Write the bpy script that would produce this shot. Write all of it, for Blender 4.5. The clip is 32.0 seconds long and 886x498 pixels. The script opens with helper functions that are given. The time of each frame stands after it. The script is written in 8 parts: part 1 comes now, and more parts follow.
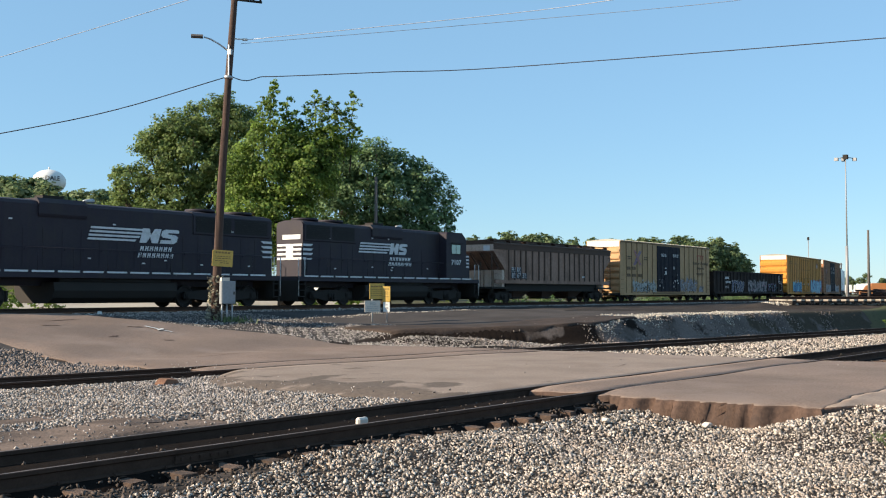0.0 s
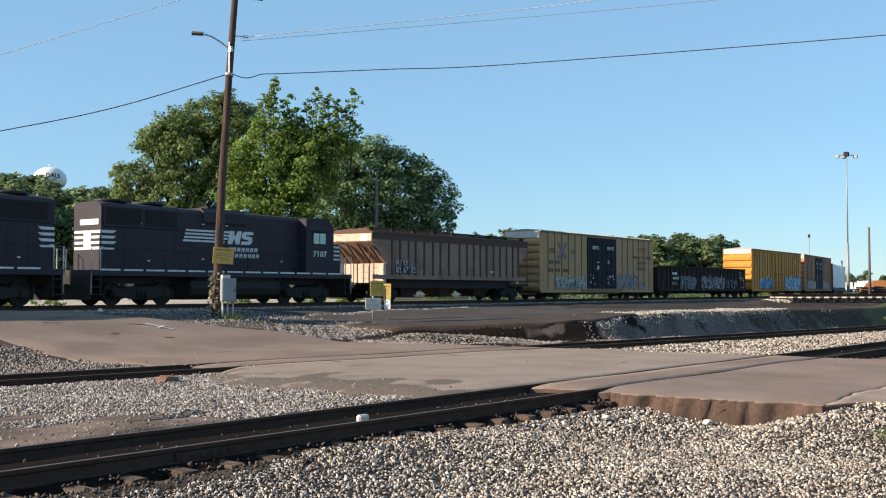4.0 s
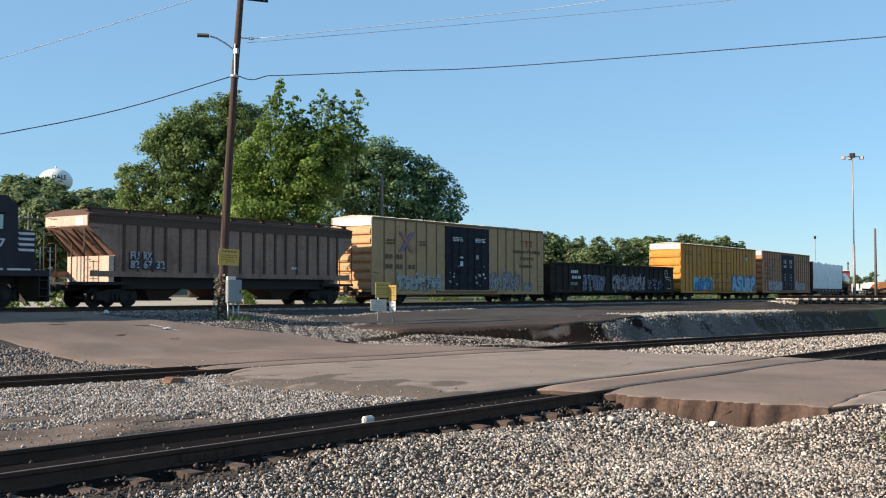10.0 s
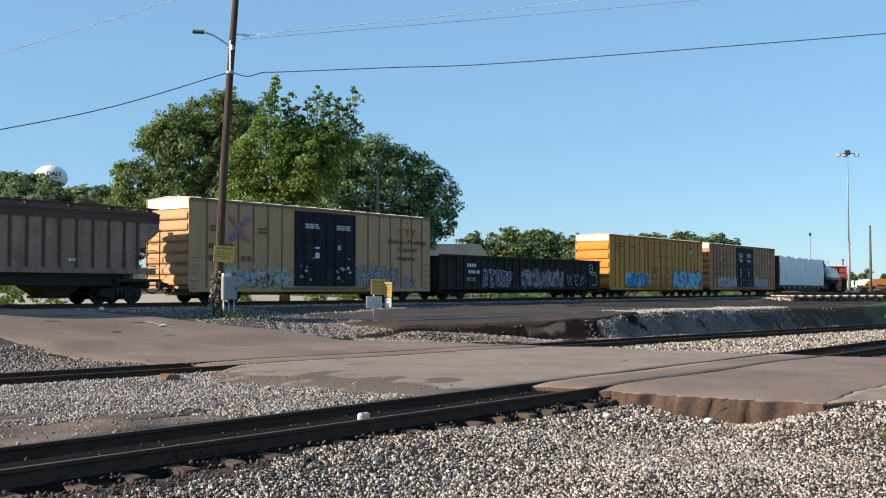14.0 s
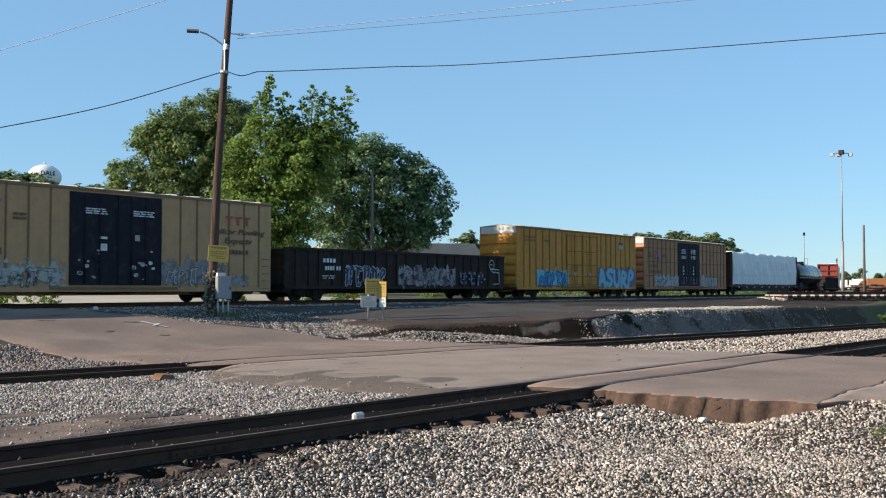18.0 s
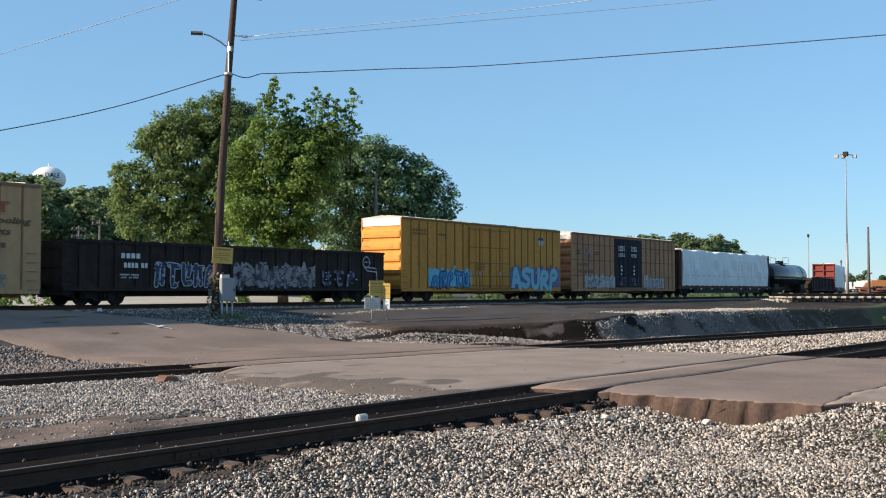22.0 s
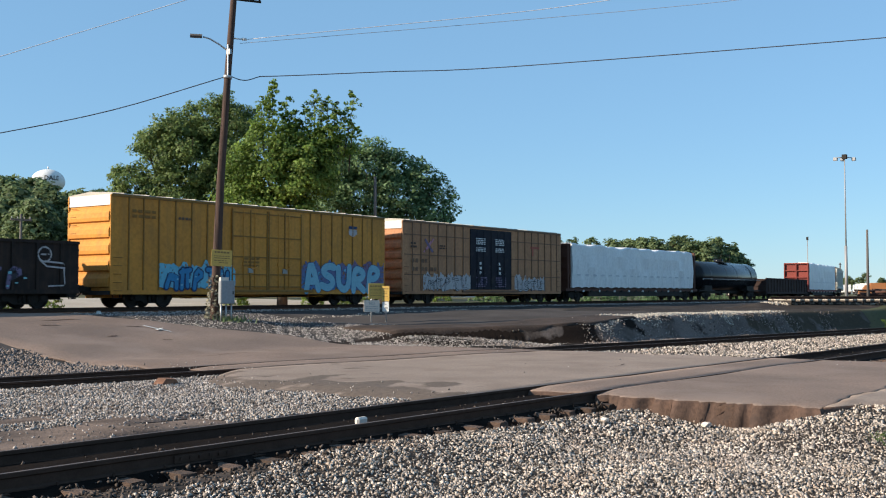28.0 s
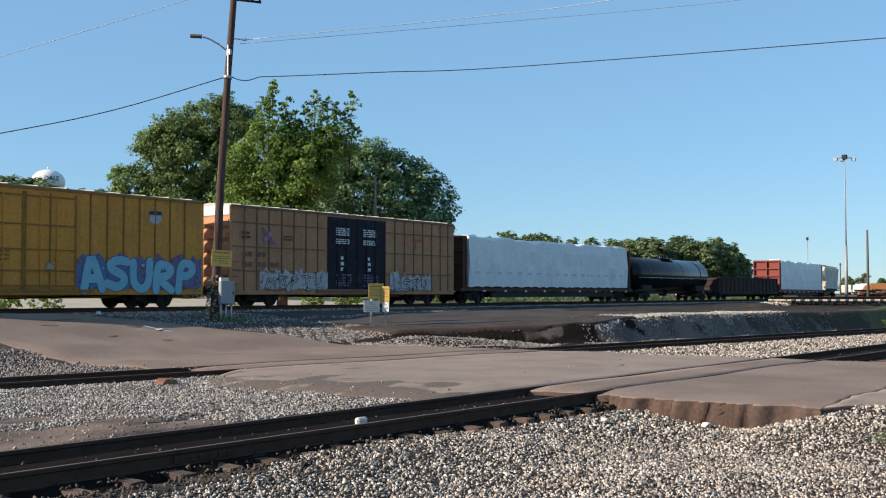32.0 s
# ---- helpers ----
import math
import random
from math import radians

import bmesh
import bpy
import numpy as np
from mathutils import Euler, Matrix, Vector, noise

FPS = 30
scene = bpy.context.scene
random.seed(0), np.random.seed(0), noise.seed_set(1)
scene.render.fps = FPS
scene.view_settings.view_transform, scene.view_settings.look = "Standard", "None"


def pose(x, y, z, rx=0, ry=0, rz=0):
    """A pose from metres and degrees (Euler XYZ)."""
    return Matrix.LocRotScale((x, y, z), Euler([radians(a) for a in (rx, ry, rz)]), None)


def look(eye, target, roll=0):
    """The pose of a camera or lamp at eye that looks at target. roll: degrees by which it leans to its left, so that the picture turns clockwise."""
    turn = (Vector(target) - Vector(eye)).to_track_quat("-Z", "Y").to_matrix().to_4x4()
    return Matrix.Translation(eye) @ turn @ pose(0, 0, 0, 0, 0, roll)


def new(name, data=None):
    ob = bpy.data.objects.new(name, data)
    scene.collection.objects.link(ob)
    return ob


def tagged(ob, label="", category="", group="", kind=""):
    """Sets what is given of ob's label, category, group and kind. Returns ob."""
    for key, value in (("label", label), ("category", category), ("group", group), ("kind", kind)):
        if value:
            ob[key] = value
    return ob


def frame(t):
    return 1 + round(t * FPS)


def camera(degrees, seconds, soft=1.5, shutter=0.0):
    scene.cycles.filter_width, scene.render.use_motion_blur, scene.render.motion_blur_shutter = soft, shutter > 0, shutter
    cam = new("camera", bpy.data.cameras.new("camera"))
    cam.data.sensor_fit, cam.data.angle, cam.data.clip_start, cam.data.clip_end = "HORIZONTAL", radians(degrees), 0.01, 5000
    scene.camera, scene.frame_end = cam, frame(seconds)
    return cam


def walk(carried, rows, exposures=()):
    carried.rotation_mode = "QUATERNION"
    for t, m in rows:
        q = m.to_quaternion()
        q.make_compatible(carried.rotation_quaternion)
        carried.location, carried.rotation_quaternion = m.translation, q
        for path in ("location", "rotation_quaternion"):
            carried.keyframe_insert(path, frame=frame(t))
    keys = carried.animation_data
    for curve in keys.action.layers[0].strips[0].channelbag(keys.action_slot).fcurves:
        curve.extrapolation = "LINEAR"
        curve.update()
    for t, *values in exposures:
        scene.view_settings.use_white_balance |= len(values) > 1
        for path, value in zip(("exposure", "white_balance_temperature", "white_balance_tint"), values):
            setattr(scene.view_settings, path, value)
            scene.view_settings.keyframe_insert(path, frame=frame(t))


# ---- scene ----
from functools import lru_cache
from mathutils import noise

# Plan: x runs along the railway in the train's backward direction, y away from the camera, z up.
cam = camera(44.845, 32.0, soft=1.1, shutter=0.4)
walk(cam, [
    (0, pose(0, 0, 2.05, 92.363, 0, -54.434)),
    (0.5, pose(0, 0, 2.05, 92.348, 0, -54.434)),
    (1, pose(0, 0, 2.05, 92.312, 0, -54.422)),
    (1.5, pose(0, 0, 2.05, 92.309, 0, -54.395)),
    (2, pose(0, 0, 2.05, 92.300, 0, -54.425)),
    (2.5, pose(0, 0, 2.05, 92.278, 0, -54.434)),
    (3, pose(0, 0, 2.05, 92.221, 0, -54.434)),
    (3.5, pose(0, 0, 2.05, 92.212, 0, -54.434)),
    (5.5, pose(0, 0, 2.05, 92.306, 0, -54.181)),
    (6, pose(0, 0, 2.05, 92.348, 0, -54.175)),
    (6.5, pose(0, 0, 2.05, 92.369, 0, -54.160)),
    (7, pose(0, 0, 2.05, 92.390, 0, -54.169)),
    (7.5, pose(0, 0, 2.05, 92.369, 0, -54.111)),
    (8, pose(0, 0, 2.05, 92.390, 0, -54.093)),
    (8.5, pose(0, 0, 2.05, 92.387, 0, -54.157)),
    (9, pose(0, 0, 2.05, 92.357, 0, -54.190)),
    (9.5, pose(0, 0, 2.05, 92.333, 0, -54.154)),
    (10, pose(0, 0, 2.05, 92.300, 0, -54.114)),
    (10.5, pose(0, 0, 2.05, 92.260, 0, -54.078)),
    (11, pose(0, 0, 2.05, 92.221, 0, -54.111)),
    (11.5, pose(0, 0, 2.05, 92.212, 0, -54.151)),
    (12, pose(0, 0, 2.05, 92.209, 0, -54.154)),
    (12.5, pose(0, 0, 2.05, 92.170, 0, -54.211)),
    (13, pose(0, 0, 2.05, 92.167, 0, -54.256)),
    (13.5, pose(0, 0, 2.05, 92.161, 0, -54.331)),
    (14, pose(0, 0, 2.05, 92.131, 0, -54.347)),
    (14.5, pose(0, 0, 2.05, 92.131, 0, -54.383)),
    (16.5, pose(0, 0, 2.05, 92.107, 0, -54.579)),
    (17, pose(0, 0, 2.05, 92.073, 0, -54.615)),
    (17.5, pose(0, 0, 2.05, 92.073, 0, -54.621)),
    (18, pose(0, 0, 2.05, 92.107, 0, -54.639)),
    (18.5, pose(0, 0, 2.05, 92.116, 0, -54.615)),
    (19, pose(0, 0, 2.05, 92.104, 0, -54.576)),
    (19.5, pose(0, 0, 2.05, 92.122, 0, -54.570)),
    (20, pose(0, 0, 2.05, 92.143, 0, -54.546)),
    (20.5, pose(0, 0, 2.05, 92.164, 0, -54.509)),
    (21, pose(0, 0, 2.05, 92.167, 0, -54.461)),
    (21.5, pose(0, 0, 2.05, 92.170, 0, -54.437)),
    (22, pose(0, 0, 2.05, 92.203, 0, -54.434)),
    (22.5, pose(0, 0, 2.05, 92.212, 0, -54.434)),
    (23, pose(0, 0, 2.05, 92.212, 0, -54.425)),
    (23.5, pose(0, 0, 2.05, 92.212, 0, -54.437)),
    (24, pose(0, 0, 2.05, 92.212, 0, -54.461)),
    (24.5, pose(0, 0, 2.05, 92.224, 0, -54.479)),
    (25, pose(0, 0, 2.05, 92.284, 0, -54.497)),
    (25.5, pose(0, 0, 2.05, 92.342, 0, -54.503)),
    (27.5, pose(0, 0, 2.05, 92.351, 0, -54.476)),
    (28, pose(0, 0, 2.05, 92.348, 0, -54.479)),
    (28.5, pose(0, 0, 2.05, 92.315, 0, -54.479)),
    (29, pose(0, 0, 2.05, 92.306, 0, -54.476)),
    (29.5, pose(0, 0, 2.05, 92.306, 0, -54.455)),
    (30, pose(0, 0, 2.05, 92.306, 0, -54.476)),
    (30.5, pose(0, 0, 2.05, 92.327, 0, -54.482)),
    (31, pose(0, 0, 2.05, 92.348, 0, -54.512)),
    (31.5, pose(0, 0, 2.05, 92.354, 0, -54.482)),
    (32, pose(0, 0, 2.05, 92.363, 0, -54.476)),
], exposures=((0.0, 0.92, 6950, 10), (8.0, 0.86, 6850, 10), (14.0, 0.80, 6640, 10), (24.0, 0.78, 6600, 10), (32.0, 0.72, 6550, 10)))

# ---- world, sun ----
SUN_EL, SUN_AZ = radians(24), radians(-52)      # azimuth from +y towards +x
world = bpy.data.worlds.new("sky")
scene.world = world
world.use_nodes = True
wn = world.node_tree.nodes
sky = wn.new("ShaderNodeTexSky")
sky.sky_type = "NISHITA"
sky.sun_disc = False
sky.sun_elevation, sky.sun_rotation = SUN_EL, SUN_AZ
sky.air_density, sky.dust_density, sky.ozone_density = 0.95, 0.02, 3.6
clear = wn.new("ShaderNodeMix")
clear.data_type, clear.blend_type = "RGBA", "MULTIPLY"
clear.inputs[0].default_value = 1.0
clear.inputs[7].default_value = (0.85, 0.98, 1.03, 1)
world.node_tree.links.new(sky.outputs[0], clear.inputs[6])
haze = wn.new("ShaderNodeMix")        # even light from thin high haze
haze.data_type = "RGBA"
haze.inputs[0].default_value = 0.6
haze.inputs[7].default_value = (1.5, 2.9, 4.45, 1)
world.node_tree.links.new(clear.outputs[2], haze.inputs[6])
world.node_tree.links.new(haze.outputs[2], wn["Background"].inputs[0])
wn["Background"].inputs[1].default_value = 0.103
sun_data = bpy.data.lights.new("sun", "SUN")
sun_data.energy, sun_data.angle, sun_data.color = 5.0, radians(0.55), (1.0, 0.87, 0.70)
sun_ob = new("sun", sun_data)
toward = Vector((math.sin(SUN_AZ) * math.cos(SUN_EL), math.cos(SUN_AZ) * math.cos(SUN_EL), math.sin(SUN_EL)))
sun_ob.matrix_world = look(toward * 100, (0, 0, 0))
scene.view_settings.exposure = 0.8

# ---- materials ----
def material(name, col, col2=None, rough=0.7, metal=0.0, big=0.6, fine=18.0, mix=0.5, bump=0.15, streak=0.0, dirt=None,
             dirt_amount=0.0, dirt_scale=1.5, rand=0.0, island=False, spec=0.4, stretch=(1, 1, 1), bump_scale=None):
    """A painted or raw surface: two colours by noise at two scales, streaks running down, patches of dirt, relief."""
    m = bpy.data.materials.new(name)
    m.use_nodes = True
    n, l = m.node_tree.nodes, m.node_tree.links
    b = n["Principled BSDF"]
    co = n.new("ShaderNodeTexCoord")
    mp = n.new("ShaderNodeMapping")
    mp.inputs["Scale"].default_value = stretch
    l.new(co.outputs["Object"], mp.inputs[0])

    def nz(scale, detail=4, vec=None):
        t = n.new("ShaderNodeTexNoise")
        t.inputs["Scale"].default_value, t.inputs["Detail"].default_value = scale, detail
        l.new(vec or mp.outputs[0], t.inputs["Vector"])
        return t.outputs["Fac"]

    def ramp(fac, lo, hi):
        r = n.new("ShaderNodeMapRange")
        r.inputs["From Min"].default_value, r.inputs["From Max"].default_value = lo, hi
        l.new(fac, r.inputs["Value"])
        return r.outputs[0]

    def blend(fac, c1, c2, kind="MIX"):
        x = n.new("ShaderNodeMix")
        x.data_type, x.blend_type = "RGBA", kind
        for sock, v in ((x.inputs[0], fac), (x.inputs[6], c1), (x.inputs[7], c2)):
            if isinstance(v, (int, float)):
                sock.default_value = v
            elif isinstance(v, tuple):
                sock.default_value = (*v, 1)
            else:
                l.new(v, sock)
        return x.outputs[2]

    def times(v, k):
        x = n.new("ShaderNodeMath")
        x.operation = "MULTIPLY"
        l.new(v, x.inputs[0])
        x.inputs[1].default_value = k
        return x.outputs[0]

    col2 = col2 or tuple(c * 0.7 for c in col)
    out = blend(times(ramp(nz(big), 0.35, 0.7), mix), col, col2)
    f = nz(fine, 6)
    out = blend(times(ramp(f, 0.4, 0.75), 0.55 * mix), out, tuple(c * 0.5 for c in col2))
    if streak:
        sm = n.new("ShaderNodeMapping")
        sm.inputs["Scale"].default_value = (5, 5, 0.25)
        l.new(co.outputs["Object"], sm.inputs[0])
        out = blend(times(ramp(nz(1.0, 5, sm.outputs[0]), 0.5, 0.75), streak), out, dirt or (0.05, 0.035, 0.025))
    if dirt and dirt_amount:
        out = blend(times(ramp(nz(dirt_scale, 8), 0.52, 0.68), dirt_amount), out, dirt)
    if rand:
        src = n.new("ShaderNodeNewGeometry").outputs["Random Per Island"] if island else n.new("ShaderNodeObjectInfo").outputs["Random"]
        hv = n.new("ShaderNodeMapRange")
        hv.inputs["To Min"].default_value, hv.inputs["To Max"].default_value = 1 - rand, 1 + rand
        l.new(src, hv.inputs["Value"])
        hs = n.new("ShaderNodeHueSaturation")
        l.new(hv.outputs[0], hs.inputs["Value"])
        l.new(out, hs.inputs["Color"])
        out = hs.outputs[0]
    l.new(out, b.inputs["Base Color"])
    b.inputs["Roughness"].default_value, b.inputs["Metallic"].default_value = rough, metal
    b.inputs["Specular IOR Level"].default_value = spec
    if bump:
        bp = n.new("ShaderNodeBump")
        bp.inputs["Strength"].default_value, bp.inputs["Distance"].default_value = bump, 0.02
        l.new(nz(bump_scale, 5) if bump_scale else f, bp.inputs["Height"])
        l.new(bp.outputs[0], b.inputs["Normal"])
    return m


asphalt = material("asphalt", (0.262, 0.190, 0.153), (0.178, 0.132, 0.109), rough=0.95, big=0.3, fine=22, mix=1.0, bump=0.7, dirt=(0.26, 0.20, 0.168), dirt_amount=0.6, dirt_scale=0.45, spec=0.2, bump_scale=60)
asphalt_old = material("asphalt_worn", (0.115, 0.072, 0.055), (0.048, 0.033, 0.027), rough=0.95, big=1.2, fine=14, mix=0.9, bump=0.8, dirt=(0.055, 0.04, 0.035), dirt_amount=0.5, dirt_scale=2.5, spec=0.2)
lane_asphalt = material("lane_asphalt", (0.07, 0.05, 0.041), (0.034, 0.026, 0.022), rough=0.95, big=1.2, fine=14, mix=0.9, bump=0.8, spec=0.2)
gravel_bed = material("gravel_bed", (0.045, 0.036, 0.031), (0.022, 0.018, 0.016), rough=1, big=0.8, fine=22, mix=1.0, bump=1.0, dirt=(0.09, 0.07, 0.057), dirt_amount=0.5, dirt_scale=0.6, spec=0.15, bump_scale=16)
# oily ballast, made near black so the rails' shadow is in its colour
dark_bed = material("shaded_oily_bed", (0.014, 0.010, 0.0082), (0.009, 0.0065, 0.0055), rough=1, big=1.5, fine=14, mix=0.9, bump=0.9, spec=0.05)
path_dirt = material("path_dirt", (0.208, 0.155, 0.127), (0.124, 0.094, 0.078), rough=1, big=0.9, fine=10, mix=1.0, bump=1.0, dirt=(0.085, 0.064, 0.054), dirt_amount=0.7, dirt_scale=0.9, spec=0.1, bump_scale=22)
cinder = material("cinder", (0.082, 0.072, 0.068), (0.05, 0.044, 0.042), rough=1, big=0.5, fine=14, mix=0.9, bump=0.7, spec=0.1, bump_scale=25)
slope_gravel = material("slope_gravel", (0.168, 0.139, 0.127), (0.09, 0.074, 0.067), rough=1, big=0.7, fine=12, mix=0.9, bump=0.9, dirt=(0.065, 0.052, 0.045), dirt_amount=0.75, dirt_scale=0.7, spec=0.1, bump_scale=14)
asphalt_pale = material("asphalt_pale", (0.30, 0.236, 0.195), (0.225, 0.175, 0.145), rough=0.95, big=0.5, fine=20, mix=0.8, bump=0.5, dirt=(0.20, 0.15, 0.12), dirt_amount=0.6, dirt_scale=0.8, spec=0.15, bump_scale=45)
stone = material("ballast_stone", (0.47, 0.405, 0.35), (0.20, 0.172, 0.152), rough=0.9, big=2, fine=30, mix=0.8, bump=0.3, rand=0.9, island=True, spec=0.3, dirt=(0.33, 0.22, 0.15), dirt_amount=0.3, dirt_scale=1.2)
stone_grey = material("limestone_gravel", (0.37, 0.33, 0.302), (0.175, 0.157, 0.145), rough=0.9, big=2, fine=30, mix=0.8, bump=0.3, rand=0.8, island=True, spec=0.3)
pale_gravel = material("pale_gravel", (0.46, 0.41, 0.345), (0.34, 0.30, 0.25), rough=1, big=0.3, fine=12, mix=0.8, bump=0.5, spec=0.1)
rail_steel = material("rail_steel", (0.08, 0.049, 0.037), (0.042, 0.027, 0.021), rough=0.95, metal=0.0, spec=0.04, big=4, fine=40, bump=0.2)
rail_top = material("rail_head", (0.135, 0.10, 0.084), (0.075, 0.056, 0.048), rough=0.6, metal=0.3, big=3, fine=30, bump=0.05)
tie_wood = material("tie_wood", (0.125, 0.078, 0.056), (0.052, 0.035, 0.027), rough=0.95, big=3, fine=24, mix=0.9, bump=0.7, rand=0.35, stretch=(3, 1, 3))
grass_mat = material("grass", (0.07, 0.075, 0.036), (0.11, 0.095, 0.05), rough=0.9, big=0.2, fine=6, mix=0.9, bump=0.6, spec=0.2)
soil = material("soil", (0.032, 0.023, 0.019), (0.017, 0.0125, 0.011), rough=1, big=0.6, fine=9, mix=0.9, bump=0.9, spec=0.1)
pole_wood = material("pole_wood", (0.10, 0.058, 0.044), (0.05, 0.032, 0.026), rough=0.9, big=2, fine=14, mix=0.9, bump=0.6, stretch=(8, 8, 0.4))
galvanised = material("galvanised_steel", (0.48, 0.49, 0.50), (0.36, 0.37, 0.38), rough=0.5, metal=0.6, fine=25, bump=0.05)
white_paint = material("white_paint", (0.75, 0.75, 0.73), (0.62, 0.61, 0.58), rough=0.5, fine=20, bump=0.03)
yellow_sign = material("yellow_sign", (0.62, 0.39, 0.09), (0.48, 0.33, 0.08), rough=0.5, fine=14, bump=0.02)
dark_ink = material("dark_ink", (0.03, 0.03, 0.03), rough=0.6, bump=0)
faded_ink = material("faded_ink", (0.24, 0.15, 0.05), rough=0.6, bump=0)
plate_grey = material("faded_plate", (0.74, 0.64, 0.55), (0.60, 0.53, 0.46), rough=0.6, fine=12, bump=0.02)
cabinet_grey = material("cabinet_grey", (0.27, 0.29, 0.31), (0.22, 0.235, 0.25), rough=0.55, fine=12, bump=0.03, streak=0.2, dirt=(0.2, 0.19, 0.18))
faded_grey = material("faded_grey_ink", (0.38, 0.37, 0.36), rough=0.6, bump=0)
bark = material("bark", (0.10, 0.075, 0.055), (0.05, 0.04, 0.03), rough=0.95, big=3, fine=16, mix=0.9, bump=0.8, stretch=(3, 3, 0.6))
cable_black = material("cable", (0.06, 0.06, 0.07), rough=0.6, bump=0)
cable_bare = material("bare_wire", (0.75, 0.72, 0.72), rough=0.5, metal=0.0, bump=0)
mast_dim = material("weathered_post", (0.13, 0.115, 0.105), (0.085, 0.075, 0.07), rough=0.9, fine=10, bump=0.1)
mast_grey = material("mast_grey", (0.33, 0.32, 0.32), (0.25, 0.245, 0.245), rough=0.6, metal=0.2, fine=10, bump=0)


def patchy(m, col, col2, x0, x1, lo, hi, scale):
    """Patches of another earth or of a shade-dark tone in m, more of it towards x0 than towards x1."""
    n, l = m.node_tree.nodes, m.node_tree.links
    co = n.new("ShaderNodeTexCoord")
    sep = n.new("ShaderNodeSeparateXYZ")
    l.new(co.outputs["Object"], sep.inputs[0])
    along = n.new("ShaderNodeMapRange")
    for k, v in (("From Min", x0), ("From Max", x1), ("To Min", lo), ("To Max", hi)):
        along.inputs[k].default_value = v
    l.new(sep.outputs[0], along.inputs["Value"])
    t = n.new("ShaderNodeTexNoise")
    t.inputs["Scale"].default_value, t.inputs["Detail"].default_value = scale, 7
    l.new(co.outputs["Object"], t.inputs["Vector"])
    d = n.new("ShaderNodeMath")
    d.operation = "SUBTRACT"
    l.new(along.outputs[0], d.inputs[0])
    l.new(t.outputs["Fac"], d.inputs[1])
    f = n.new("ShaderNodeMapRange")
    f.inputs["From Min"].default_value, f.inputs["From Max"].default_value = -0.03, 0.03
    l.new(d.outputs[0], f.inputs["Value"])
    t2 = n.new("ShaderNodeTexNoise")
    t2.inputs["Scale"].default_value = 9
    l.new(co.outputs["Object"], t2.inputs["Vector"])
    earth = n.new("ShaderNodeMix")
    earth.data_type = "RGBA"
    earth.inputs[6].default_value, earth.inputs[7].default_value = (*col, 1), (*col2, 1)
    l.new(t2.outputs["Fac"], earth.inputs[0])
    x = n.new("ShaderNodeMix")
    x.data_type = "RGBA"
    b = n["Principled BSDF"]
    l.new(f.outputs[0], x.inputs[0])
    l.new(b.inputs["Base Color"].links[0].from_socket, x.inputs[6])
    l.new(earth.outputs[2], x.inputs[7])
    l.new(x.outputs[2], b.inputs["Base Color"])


patchy(asphalt_pale, (0.17, 0.135, 0.112), (0.085, 0.066, 0.055), 16.0, 19.6, 0.66, 0.30, 0.9)
# soil patches taken near black, so the cut face's shade is in their colour
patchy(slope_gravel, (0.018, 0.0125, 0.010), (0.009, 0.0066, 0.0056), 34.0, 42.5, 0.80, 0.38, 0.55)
patchy(slope_gravel, (0.075, 0.06, 0.044), (0.043, 0.036, 0.026), 49.0, 62.0, 0.36, 0.62, 0.6)


def leaf_material(name, col, col2, thin=0.45):
    m = material(name, col, col2, rough=0.6, big=0.45, fine=3, mix=0.8, bump=0, rand=0.45, island=True, spec=0.3)
    b = m.node_tree.nodes["Principled BSDF"]
    l = m.node_tree.links
    tr = m.node_tree.nodes.new("ShaderNodeBsdfTranslucent")
    l.new(b.inputs["Base Color"].links[0].from_socket, tr.inputs[0])
    mx = m.node_tree.nodes.new("ShaderNodeMixShader")
    mx.inputs[0].default_value = thin
    l.new(b.outputs[0], mx.inputs[1])
    l.new(tr.outputs[0], mx.inputs[2])
    l.new(mx.outputs[0], m.node_tree.nodes["Material Output"].inputs[0])
    return m


leaf_mid = leaf_material("leaf_mid", (0.20, 0.27, 0.088), (0.125, 0.178, 0.062), 0.55)
leaf_bright = leaf_material("leaf_bright", (0.215, 0.308, 0.066), (0.128, 0.195, 0.048), 0.55)
leaf_dark = leaf_material("leaf_dark", (0.165, 0.262, 0.115), (0.10, 0.17, 0.078), 0.4)
dry_ivy = leaf_material("dry_ivy", (0.34, 0.31, 0.23), (0.16, 0.16, 0.09), 0.2)
leaf_far = leaf_material("leaf_far", (0.175, 0.23, 0.105), (0.112, 0.155, 0.072))


# ---- mesh helpers ----
def mesh_of(bm, name, mats, smooth=False):
    me = bpy.data.meshes.new(name)
    bm.normal_update()
    bm.to_mesh(me)
    bm.free()
    for m in (mats if isinstance(mats, (list, tuple)) else [mats]):
        me.materials.append(m)
    if smooth:
        me.polygons.foreach_set("use_smooth", [True] * len(me.polygons))
    return me


def part(name, bm, mat, parent, label="", m=None, smooth=False):
    """Links a bmesh (or a shared mesh) as one mesh object under parent."""
    me = bm if isinstance(bm, bpy.types.Mesh) else mesh_of(bm, name, mat, smooth)
    ob = new(name, me)
    ob.parent = parent
    if m is not None:
        ob.matrix_basis = m
    if label:
        tagged(ob, label)
    return ob


def thing(name, label, category, m=None, group="", kind="", bm=None, mat=None, smooth=False):
    ob = new(name, mesh_of(bm, name, mat, smooth) if bm else None)
    if m is not None:
        ob.matrix_basis = m
    return tagged(ob, label, category, group, kind)


